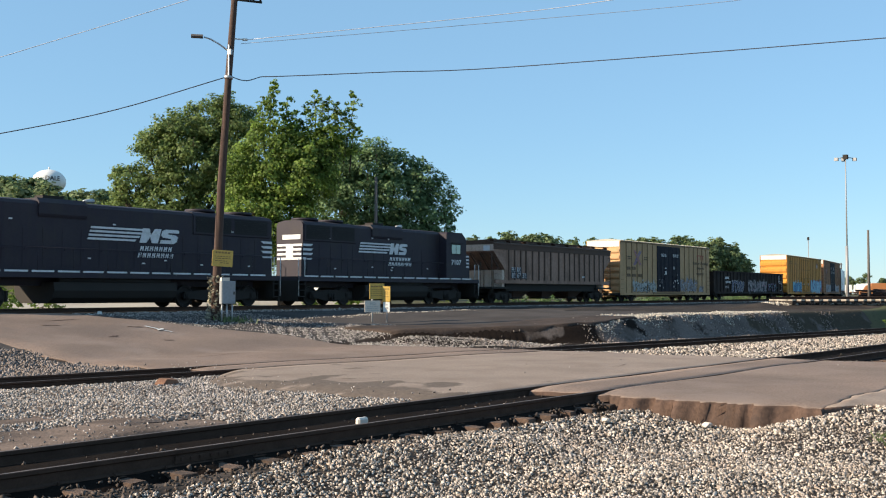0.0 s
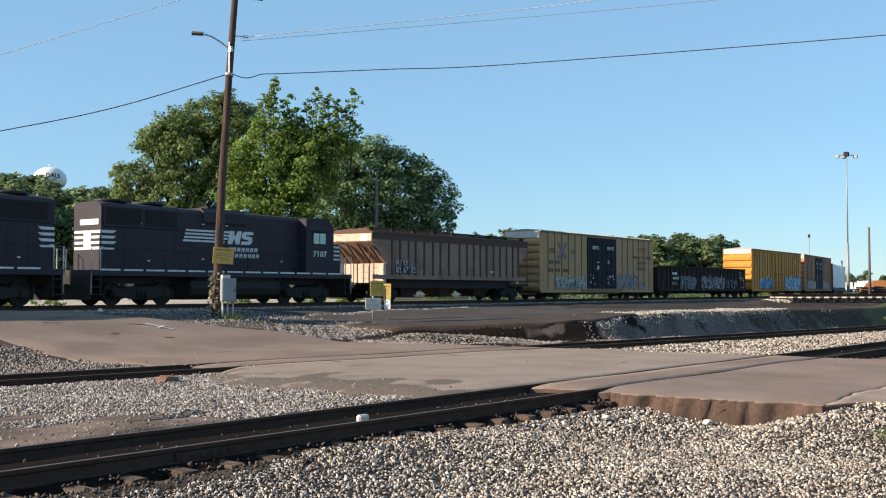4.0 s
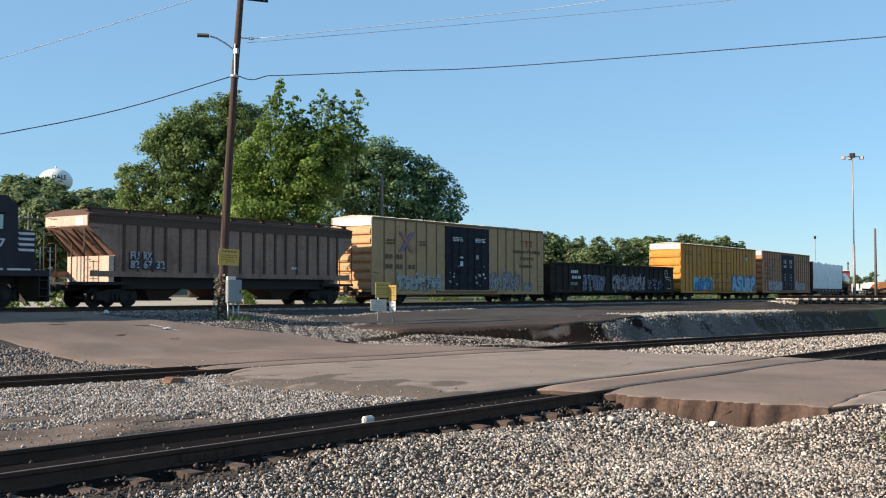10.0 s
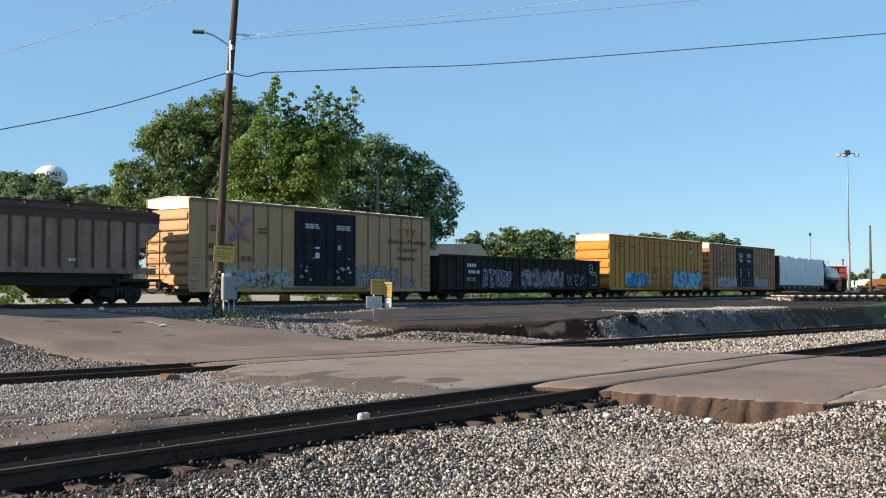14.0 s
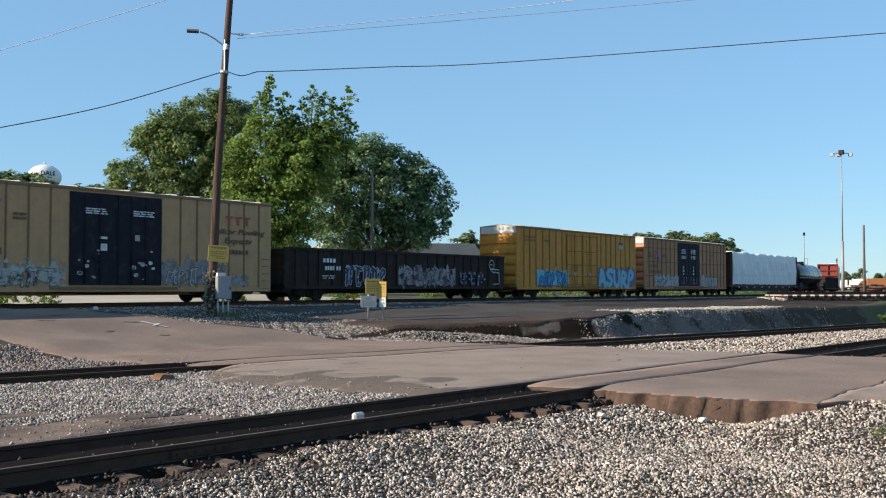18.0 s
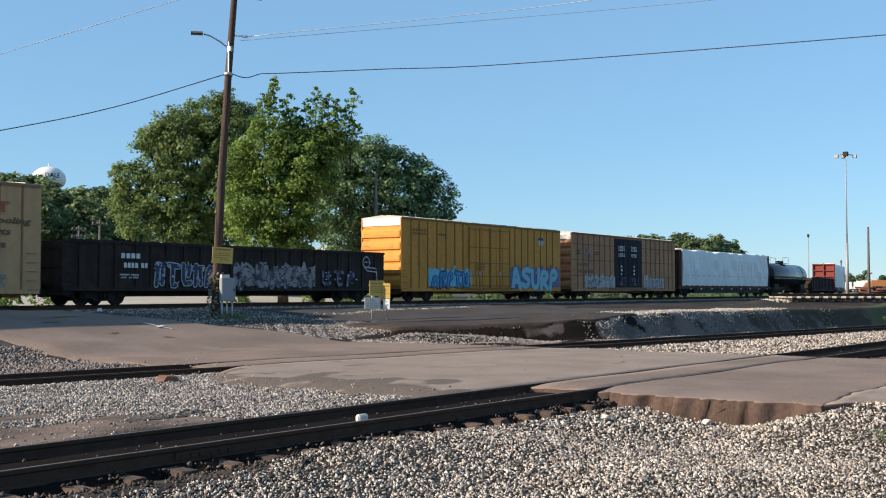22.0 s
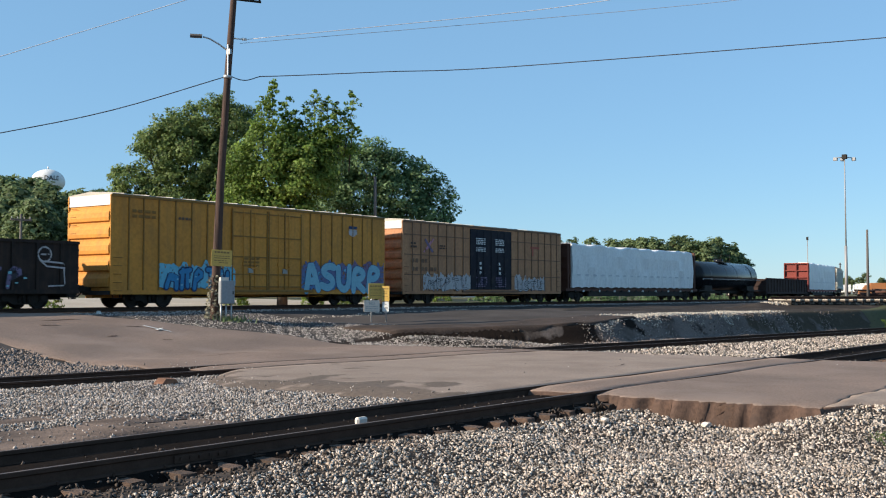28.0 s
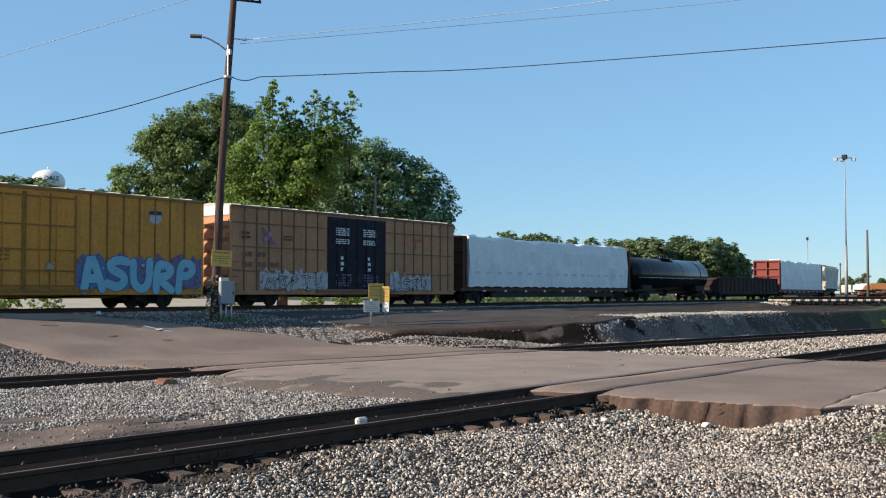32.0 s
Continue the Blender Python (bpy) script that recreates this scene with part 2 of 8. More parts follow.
def box(bm, x0, x1, y0, y1, z0, z1, mi=0, bevel=0.0):
    v = [bm.verts.new(p) for p in ((x0, y0, z0), (x1, y0, z0), (x1, y1, z0), (x0, y1, z0), (x0, y0, z1), (x1, y0, z1), (x1, y1, z1), (x0, y1, z1))]
    fs = [bm.faces.new([v[i] for i in q]) for q in ((3, 2, 1, 0), (4, 5, 6, 7), (0, 1, 5, 4), (1, 2, 6, 5), (2, 3, 7, 6), (3, 0, 4, 7))]
    for f in fs:
        f.material_index = mi
    if bevel:
        es = list({e for f in fs for e in f.edges})
        bmesh.ops.bevel(bm, geom=es, offset=bevel, segments=1, affect="EDGES")
    return bm


def boxes(*rows):
    bm = bmesh.new()
    for r in rows:
        box(bm, *r)
    return bm


def cyl(bm, p, q, r, r2=None, n=12, mi=0, caps=True):
    """A tapered round bar from p to q."""
    p, q = Vector(p), Vector(q)
    r2 = r if r2 is None else r2
    z = (q - p).normalized()
    x = z.orthogonal().normalized()
    y = z.cross(x)
    rings = []
    for c, rad in ((p, r), (q, r2)):
        rings.append([bm.verts.new(c + rad * (math.cos(2 * math.pi * i / n) * x + math.sin(2 * math.pi * i / n) * y)) for i in range(n)])
    for i in range(n):
        f = bm.faces.new((rings[0][i], rings[0][(i + 1) % n], rings[1][(i + 1) % n], rings[1][i]))
        f.material_index = mi
        f.smooth = True
    if caps:
        bm.faces.new(rings[0][::-1]).material_index = mi
        bm.faces.new(rings[1]).material_index = mi
    return bm


def tube(bm, pts, r, n=6, mi=0):
    """A round bar bent along the points, in one piece."""
    pts = [Vector(p) for p in pts]
    rings, x = [], None
    for i, p in enumerate(pts):
        d = (pts[min(i + 1, len(pts) - 1)] - pts[max(i - 1, 0)]).normalized()
        x = d.orthogonal().normalized() if x is None else (x - d * x.dot(d)).normalized()
        y = d.cross(x)
        rings.append([bm.verts.new(p + r * (math.cos(2 * math.pi * k / n) * x + math.sin(2 * math.pi * k / n) * y)) for k in range(n)])
    for a, b in zip(rings, rings[1:]):
        for k in range(n):
            f = bm.faces.new((a[k], a[(k + 1) % n], b[(k + 1) % n], b[k]))
            f.material_index, f.smooth = mi, True
    bm.faces.new(rings[0][::-1]).material_index = mi
    bm.faces.new(rings[-1]).material_index = mi
    return bm


def prism(bm, outline, y0, y1, mi=0):
    """An outline of (x, z) drawn out from y0 to y1."""
    lo = [bm.verts.new((x, y0, z)) for x, z in outline]
    hi = [bm.verts.new((x, y1, z)) for x, z in outline]
    n = len(outline)
    fs = [bm.faces.new(lo), bm.faces.new(hi[::-1])]
    for i in range(n):
        fs.append(bm.faces.new((lo[i], hi[i], hi[(i + 1) % n], lo[(i + 1) % n])))
    for f in fs:
        f.material_index = mi
    bmesh.ops.recalc_face_normals(bm, faces=fs)
    return bm


def lofted(bm, section, x0, x1, mi=0, smooth=False):
    """A closed section of (y, z) drawn along x."""
    a = [bm.verts.new((x0, y, z)) for y, z in section]
    b = [bm.verts.new((x1, y, z)) for y, z in section]
    n = len(section)
    fs = [bm.faces.new(a), bm.faces.new(b[::-1])]
    for i in range(n):
        f = bm.faces.new((a[i], b[i], b[(i + 1) % n], a[(i + 1) % n]))
        f.smooth = smooth
        fs.append(f)
    for f in fs:
        f.material_index = mi
    bmesh.ops.recalc_face_normals(bm, faces=fs)
    return bm


def raw_mesh(name, verts, faces, mats):
    """verts (n, 3) and faces (m, k) as arrays, quickly."""
    me = bpy.data.meshes.new(name)
    verts, faces = np.asarray(verts, np.float32), np.asarray(faces, np.int32)
    k = faces.shape[1]
    me.vertices.add(len(verts))
    me.vertices.foreach_set("co", verts.ravel())
    me.loops.add(faces.size)
    me.loops.foreach_set("vertex_index", faces.ravel())
    me.polygons.add(len(faces))
    me.polygons.foreach_set("loop_start", np.arange(0, faces.size, k, dtype=np.int32))
    me.polygons.foreach_set("loop_total", np.full(len(faces), k, np.int32))
    for m in (mats if isinstance(mats, (list, tuple)) else [mats]):
        me.materials.append(m)
    me.update(calc_edges=True)
    me.validate()
    return me

# ---- the ground ----
def smooth01(v, lo, hi):
    t = np.clip((v - lo) / (hi - lo), 0, 1)
    return t * t * (3 - 2 * t)


def y_one(x):        # centre of the near siding
    return 11.52 - 0.0515 * np.asarray(x) - 0.17


def y_two(x):        # centre of the second siding
    return 24.25 - 0.158 * np.asarray(x) - 0.75


ROAD0, ROAD1 = 18.5, 31.8
TRAIN_Y, RAIL_Z = 39.8, 1.41
ARC_S, ARC_R = 105.0, 280.0
RUT_X, RUT_Y = 11.59, 13.53       # a dark rut in the path along the near siding


def ripple(x, y, k=1.0):
    return 0.5 * np.sin(1.3 * k * x + 2.1 * np.sin(0.7 * k * y)) + 0.5 * np.sin(1.7 * k * y + 1.6 * np.sin(0.9 * k * x + 1.0))


def crest_y(x):      # edge of the bank above the second siding
    x = np.asarray(x, float)
    return y_two(x) + 3.7 + 4.6 * (1 - smooth01(x, 31.5, 41)) + 0.07 * ripple(x, 0 * x, 0.5)


def ground_z(x, y):
    x, y = np.asarray(x, float), np.asarray(y, float)
    ramp = 0.06 + 1.14 * smooth01(y, 24.5, 35.5)
    c = crest_y(x)
    h = 0.6 + 0.46 * smooth01(x, 35, 46)
    bank = 0.02 + h * smooth01(y, c - 0.4 - 0.65 * smooth01(x, 36.5, 42), c + 0.05) + (1.18 - h) * smooth01(y, c + 1.0, 36)
    bank = np.maximum(bank, 0.02 + 0.42 * (1 - smooth01(x, 33, 38.5)) * smooth01(y, c - 2.3, c - 0.7))
    w = smooth01(x, 31.6, 34.0)
    z = ramp * (1 - w) + bank * w
    z = z + 0.03 * ripple(x, y) * (1 - smooth01(y, 36, 40))
    # the near ballast shoulder falls away towards the camera
    z = z - 0.24 * (1 - smooth01(y, 6.8, 9.3)) * (1 - 0.5 * smooth01(x, 19.5, 24))
    z = z - 0.11 * smooth01(x, 12.5, 15.5) * (1 - smooth01(y, 8.4, 9.6)) * (1 - smooth01(x, 18.5, 20))
    z = z + 0.36 * smooth01(x, 15.6, 18.4) * (1 - smooth01(y, 4.9, 6.7)) * (1 - 0.6 * smooth01(x, 19.2, 20.2))
    z = z - 0.13 * np.exp(-((x - RUT_X) / 0.75) ** 2 - ((y - RUT_Y) / 0.2) ** 2)
    d1, d2 = np.abs(y - y_one(x)), np.abs(y - y_two(x))
    z = z - 0.19 * (1 - smooth01(d1, 1.42, 1.75))
    bed = 1 - smooth01(d1 + 0.07 * np.sin(4.1 * x) + 0.05 * np.sin(9.7 * x), 1.0, 1.2)
    z = z * (1 - bed) + 0.005 * bed
    fill = 1 - smooth01(d1, 0.60, 0.70)
    z = z * (1 - fill) + 0.05 * fill
    bed = (1 - smooth01(d2, 0.85, 1.1)) * (1 - smooth01(x, 62, 70))
    z = z * (1 - bed) + 0.015 * bed
    # low heap under the spare track panel
    along = (x - 70.45) * 0.766 - (y - 18.56) * 0.643
    z = z + 0.40 * np.exp(-(((x - 70.45) * 0.643 + (y - 18.56) * 0.766) / 1.7) ** 2) * (1 - smooth01(np.abs(along), 6, 8.5))
    far = smooth01(y, 42, 66)
    z = z * (1 - far) + 1.62 * far
    rise = smooth01(y - 0.55 * x, 60, 150)
    return z + 7.0 * rise * smooth01(np.hypot(x, y), 110, 190)


def axis_steps(stops):
    out = []
    for (a0, a1, d) in stops:
        out += list(np.arange(a0, a1, d))
    out.append(stops[-1][1])
    return np.array(out)


gx = axis_steps([(-1500, -100, 200), (-100, -4, 16), (-4, 8, 0.5), (8, 15, 0.2), (15, 28, 0.5), (28, 64, 0.2), (64, 70, 0.5), (70, 140, 2), (140, 400, 20), (400, 3000, 200)])
gy = axis_steps([(-900, -100, 200), (-100, -4, 12), (-4, 7, 0.3), (7, 12, 0.2), (12, 15, 0.1), (15, 16, 0.2), (16, 29, 0.1), (29, 40, 0.2), (40, 80, 2), (80, 400, 20), (400, 3000, 200)])
GX, GY = np.meshgrid(gx, gy)
GZ = ground_z(GX, GY)
nx = len(gx)
ii = (np.arange(len(gy) - 1)[:, None] * nx + np.arange(nx - 1)[None]).ravel()
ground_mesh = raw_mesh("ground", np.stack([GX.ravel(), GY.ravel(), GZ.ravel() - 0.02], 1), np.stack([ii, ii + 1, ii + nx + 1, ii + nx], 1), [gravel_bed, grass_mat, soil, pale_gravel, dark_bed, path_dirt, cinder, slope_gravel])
cx = GX.ravel()[ii]
cy = GY.ravel()[ii]
bank_top = crest_y(cx)
on_bank = (cy > y_two(cx) + 1) & (cy < bank_top + 0.1)
zones = [
    (((cy > 70) & ((cx > 62) | (cy > 95))) | (cx > 240) | (cx < -20) | (cy < -10), 1),
    ((cx > 64 + 1.5 * np.sin(2 * cy)) & (cx < 140) & (cy < bank_top + 0.4) & (cy > y_two(cx) + 1.2), 1),
    ((cy > 42.5) & (cy < 95) & (cx > -10) & (cx < 62), 3),
    (cy > 42.5, 1),
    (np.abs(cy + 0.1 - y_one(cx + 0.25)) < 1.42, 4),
    # soil band below the crest, dark enough to carry the face's shade too
    ((cx > 29) & (cx < 33) & on_bank, np.where(cy > bank_top - 1.35, 2, 5)),
    ((cx > 17) & (cx < 36) & (cy > 27) & (cy < 38.5), 6),
    # dark soil colour inside the rut adds to the shade of the hollow
    (np.hypot((cx + 0.1 - RUT_X) / 0.8, (cy + 0.05 - RUT_Y) / 0.17) < 1, 2),
    ((cx < 18.6) & (cy > 12) & (cy < 23.5), 5),
    # pale strip behind the crest, its sunlight put into the ground colour
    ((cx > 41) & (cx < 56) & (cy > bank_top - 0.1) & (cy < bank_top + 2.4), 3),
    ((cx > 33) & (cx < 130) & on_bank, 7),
    ((cx > 52 + 1.5 * np.sin(1.3 * cy)) & (cx < 130) & (cy > bank_top) & (cy < 38), 0),
    ((cx > 33) & (cx < 130) & (cy > y_two(cx) + 1) & (cy < 38), 6),
]
mi = np.select([z[0] for z in zones], [z[1] for z in zones], 0)
ground_mesh.polygons.foreach_set("material_index", mi.astype(np.int32))
ground_mesh.polygons.foreach_set("use_smooth", np.ones(len(mi), bool))
ground = tagged(new("ground", ground_mesh), "grey gravel yard ground running into grass", "ground", kind="structure")


def sheet(name, xs, y_of, mat, lift, label, category, thick=0.25, steps=40, zf=ground_z):
    """A paved slab between two edges in y over the steps xs, with a thickness."""
    verts, faces = [], []
    ny = steps
    for x in xs:
        y0, y1 = y_of(x)
        for j in range(ny + 1):
            y = y0 + (y1 - y0) * j / ny
            verts.append((x, y, float(zf(x, y)) + lift))
    n = len(xs)
    top = len(verts)
    for (x, y, z) in list(verts):
        verts.append((x, y, z - thick))
    for i in range(n - 1):
        for j in range(ny):
            q = i * (ny + 1) + j
            faces.append((q, q + ny + 1, q + ny + 2, q + 1))
    rim = []
    rim += [(i * (ny + 1), (i + 1) * (ny + 1)) for i in range(n - 1)]
    rim += [((i + 1) * (ny + 1) + ny, i * (ny + 1) + ny) for i in range(n - 1)]
    rim += [(j + 1, j) for j in range(ny)]
    rim += [((n - 1) * (ny + 1) + j, (n - 1) * (ny + 1) + j + 1) for j in range(ny)]
    for p, q in rim:
        faces.append((q, p, p + top, q + top))
    me = raw_mesh(name, verts, faces, mat)
    return tagged(new(name, me), label, category, kind="structure")


def road_left(y):
    return ROAD0 - 0.07 * ripple(0, y, 1.4) - 13 * float(smooth01(y, 29.3, 37)) - 2.6 * float(smooth01(y, 10.6, 11.3) * (1 - smooth01(y, 16.2, 19.5))) + 0.9 * (1 - float(smooth01(y, 5.0, 5.3)))


def road_right(y):
    return ROAD1 + 0.15 * ripple(3, y, 1.2) - 1.6 * float(smooth01(y, 21, 29)) - 3.3 * float(smooth01(y, 28.6, 32)) - 1.6 * float(smooth01(y, 31, 37))


def road_strip(name, lo, hi, rows, label, mat=asphalt, feather=0.06):
    """A slab of the road between two curves y = lo(x) and y = hi(x), with crumbling edges."""
    rng = np.random.default_rng(rows)
    nxr, n = 84, rows + 1
    verts, faces = [], []
    for i in range(n):
        f = i / rows
        ym = float(lo(25.0) * (1 - f) + hi(25.0) * f)
        xa, xb = road_left(ym), road_right(ym)
        for j in range(nxr + 1):
            x = xa + (xb - xa) * j / nxr
            y = float(lo(x) * (1 - f) + hi(x) * f)
            verts.append((x + (rng.uniform(-0.16, 0.16) if j in (0, nxr) else 0), y, road_z(x, y) - feather * max(0, 1 - min(j, nxr - j) / 5) ** 1.5))
    for i in range(n - 1):
        for j in range(nxr):
            q = i * (nxr + 1) + j
            faces.append((q, q + 1, q + nxr + 2, q + nxr + 1))
    tops = len(faces)
    near = list(range(nxr + 1))
    far = [(n - 1) * (nxr + 1) + nxr - j for j in range(nxr + 1)]
    left = [(n - 1 - i) * (nxr + 1) for i in range(n)]
    right = [i * (nxr + 1) + nxr for i in range(n)]
    for run, ox, oy, out in ((near, 0, -1, 1.0), (right, 1, 0, 0.3), (far, 0, 1, 0.0), (left, -1, 0, 1.5)):
        prev = run
        for drop, push in ((0.05, 0.02), (0.14, 0.05), (0.24, 0.10), (0.42, 0.16)):
            row = []
            for k in run:
                x, y, z = verts[k]
                e = out * (push + 0.012 * math.sin(5 * (x + y) + 9 * drop) + rng.uniform(-0.012, 0.012))
                dx, dy, dz = ox * e, oy * e, rng.uniform(-0.02, 0.02)
                if k == 0:
                    dx, dy, dz = -push, -push, 0
                row.append(len(verts))
                verts.append((x + dx, y + dy, z - drop + dz))
            faces += [(row[k], row[k + 1], prev[k + 1], prev[k]) for k in range(len(run) - 1)]
            prev = row
    me = raw_mesh(name, verts, faces, [mat, asphalt_old])
    me.polygons.foreach_set("material_index", [0] * tops + [1] * (len(faces) - tops))
    return tagged(new(name, me), label, "road", kind="structure")


def road_z(x, y):
    base = 0.165
    up = float(ground_z(25.0, max(y, 7.5))) + 0.075
    return max(base, up) + 0.012 * float(ripple(x, y, 0.8))


G = 0.753
road_strip("road", lambda x: 5.35 + 0.05 * np.sin(2.2 * x) + 0.025 * np.sin(7.1 * x + 1), lambda x: y_one(x) - G - 0.04, 44, "worn reddish asphalt road running up to the near rails")
road_strip("road_apron", lambda x: 0.5 + 0 * x, lambda x: 5.33 + 0.05 * np.sin(2.2 * x) + 0.025 * np.sin(7.1 * x + 1), 30, "pale gritty asphalt apron meeting the road", asphalt_pale, feather=0.05)
road_strip("road_infill", lambda x: y_one(x) - G + 0.10, lambda x: y_one(x) + G - 0.10, 4, "asphalt infill between the near rails")
road_strip("road_middle", lambda x: y_one(x) + G + 0.04, lambda x: y_two(x) - G - 0.04, 24, "worn pale asphalt between the two sidings", asphalt_pale, feather=0.15)
road_strip("road_infill", lambda x: y_two(x) - G + 0.10, lambda x: y_two(x) + G - 0.10, 4, "asphalt infill between the second rails")
road_strip("road_upper", lambda x: y_two(x) + G + 0.04, lambda x: 38.7 + 0 * x, 44, "asphalt road ramping up to the main track", feather=0.10)

# ---- rails ----
RAIL_SEC = [(-0.075, 0.0), (0.075, 0.0), (0.075, 0.02), (0.012, 0.035), (0.012, 0.12), (0.036, 0.135), (0.036, 0.168), (0.028, 0.175), (-0.028, 0.175), (-0.036, 0.168), (-0.036, 0.135), (-0.012, 0.12), (-0.012, 0.035), (-0.075, 0.02)]


def rail_bm(points, tall=1.0):
    """A rail swept along (x, y, z) points."""
    bm = bmesh.new()
    rings = []
    for i, p in enumerate(points):
        p = Vector(p)
        d = (Vector(points[min(i + 1, len(points) - 1)]) - Vector(points[max(i - 1, 0)])).normalized()
        side = Vector((-d.y, d.x, 0))
        rings.append([bm.verts.new(p + side * u + Vector((0, 0, w * tall))) for u, w in RAIL_SEC])
    k = len(RAIL_SEC)
    for r0, r1 in zip(rings, rings[1:]):
        for j in range(k):
            f = bm.faces.new((r0[j], r1[j], r1[(j + 1) % k], r0[(j + 1) % k]))
            f.material_index = 1 if j == 7 else 0
    bmesh.ops.recalc_face_normals(bm, faces=bm.faces)
    return bm


def siding(name, y_of, x0, x1, z, label, tall=1.0):
    th = thing(name, label, "railway track", pose(0, 0, 0), kind="structure")
    for k, off in (("near", -0.753), ("far", 0.753)):
        pts = [(x, float(y_of(x)) + off, z) for x in np.arange(x0, x1 + 1, 4.0)]
        part("rail", rail_bm(pts, tall), [rail_steel, rail_top], th, "dark rusty steel rail with a worn bright head")
    return th


track_one = siding("track_near", y_one, -20, 160, -0.03, "near siding of rusty rails on timber ties", 1.17)
track_two = siding("track_middle", y_two, -30, 110, -0.005, "second siding of rusty rails in grey ballast")


def line_at(s):
    """The main line's centre at arc length s, and its heading."""
    if s < ARC_S:
        return Vector((s, TRAIN_Y, RAIL_Z)), 0.0
    u = (s - ARC_S) / ARC_R
    return Vector((ARC_S + ARC_R * math.sin(u), TRAIN_Y + ARC_R * (1 - math.cos(u)), RAIL_Z)), u


main_line = thing("track_main", "main track under the moving freight train", "railway track", pose(0, 0, 0), kind="structure")
for off in (-0.753, 0.753):
    pts = []
    for s in np.arange(-60, 330, 6.0):
        p, u = line_at(s)
        pts.append((p.x - off * math.sin(u), p.y + off * math.cos(u), RAIL_Z - 0.175))
    part("rail", rail_bm(pts), [rail_steel, rail_top], main_line, "polished steel rail")


def bank_lane(x):
    return float(crest_y(x)) - 0.05 + 0.05 * math.sin(2.3 * x) + 0.03 * math.sin(6.1 * x), float(crest_y(x)) + 2.7 + 0.3 * math.sin(1.3 * x)


sheet("bank_lane", list(np.arange(33.2, 43.0, 0.25)), bank_lane, lane_asphalt, 0.06, "broken-edged asphalt lane on top of the bank", "road", thick=0.3, steps=18)

# ---- the train: paints ----
loco_black = material("loco_black", (0.031, 0.026, 0.036), (0.041, 0.034, 0.043), rough=0.55, spec=0.18, fine=12, mix=0.6, bump=0.04, streak=0.3, dirt=(0.05, 0.043, 0.038), dirt_amount=0.35, dirt_scale=0.9)
loco_grille = material("loco_grille", (0.009, 0.009, 0.010), rough=0.7, fine=20, bump=0.2)
decal_white = material("decal_white", (0.68, 0.69, 0.70), (0.52, 0.53, 0.55), rough=0.55, big=3, fine=22, bump=0, dirt=(0.2, 0.19, 0.18), dirt_amount=0.35, dirt_scale=4)
running_gear = material("running_gear", (0.02, 0.017, 0.015), (0.032, 0.025, 0.02), rough=0.85, fine=14, bump=0.3)
wheel_steel = material("wheel_steel", (0.022, 0.018, 0.016), (0.015, 0.012, 0.011), rough=0.7, metal=0.2, fine=10, bump=0.1)
tread_steel = material("wheel_tread", (0.10, 0.095, 0.09), rough=0.4, metal=0.9, bump=0)
hopper_brown = material("hopper_brown", (0.37, 0.22, 0.162), (0.235, 0.136, 0.098), rough=0.8, big=0.5, fine=9, mix=0.8, bump=0.1, streak=0.55, dirt=(0.13, 0.075, 0.05), dirt_amount=0.5, dirt_scale=1.1)
# paler copy of hopper_brown, with the sun on the end sheets in its colour
hopper_end = material("hopper_end_sunlit", (0.62, 0.47, 0.38), (0.48, 0.35, 0.275), rough=0.8, big=0.8, fine=9, mix=0.7, bump=0.1, streak=0.3, dirt=(0.2, 0.12, 0.08))
hopper_rib = material("hopper_rib", (0.11, 0.062, 0.044), (0.068, 0.042, 0.032), rough=0.85, fine=9, bump=0.1)
tan_yellow = material("pool_car_yellow", (0.50, 0.29, 0.14), (0.42, 0.24, 0.113), rough=0.65, big=0.35, fine=3, mix=0.5, bump=0.05, streak=0.4, dirt=(0.30, 0.20, 0.09), dirt_amount=0.25, dirt_scale=1.2)
bright_yellow = material("hi_cube_yellow", (0.635, 0.27, 0.046), (0.51, 0.208, 0.038), spec=0.2, rough=0.6, big=0.4, fine=7, mix=0.7, bump=0.05, streak=0.45, dirt=(0.29, 0.15, 0.045), dirt_amount=0.3, dirt_scale=1.0)
faded_orange = material("faded_orange", (0.48, 0.225, 0.105), (0.38, 0.17, 0.08), rough=0.7, big=0.4, fine=7, mix=0.8, bump=0.05, streak=0.5, dirt=(0.24, 0.125, 0.065), dirt_amount=0.4, dirt_scale=1.0)
# darker copies of the body paints: rib shade, with some rust, in the colour
rib_yellow = material("shaded_rib_yellow", (0.30, 0.15, 0.03), (0.22, 0.105, 0.03), rough=0.8, big=1.5, fine=9, mix=0.8, bump=0.1)
rib_orange = material("shaded_rib_orange", (0.22, 0.115, 0.065), (0.15, 0.08, 0.05), rough=0.8, big=1.5, fine=9, mix=0.8, bump=0.1)
rib_tan = material("shaded_rib_tan", (0.25, 0.155, 0.075), (0.19, 0.115, 0.06), rough=0.8, big=1.5, fine=9, mix=0.8, bump=0.1)
door_navy = material("door_navy", (0.011, 0.011, 0.020), (0.018, 0.017, 0.023), rough=0.7, big=1, fine=12, bump=0.05, spec=0.2, dirt=(0.08, 0.06, 0.05), dirt_amount=0.25, dirt_scale=2)
gondola_black = material("gondola_black", (0.026, 0.020, 0.018), (0.036, 0.025, 0.021), rough=0.85, spec=0.2, big=0.7, fine=9, mix=0.8, bump=0.12, streak=0.5, dirt=(0.075, 0.045, 0.032), dirt_amount=0.4, dirt_scale=1.5)
rust_dark = material("rust_dark", (0.10, 0.042, 0.028), (0.06, 0.028, 0.02), rough=0.85, big=0.8, fine=10, bump=0.15)
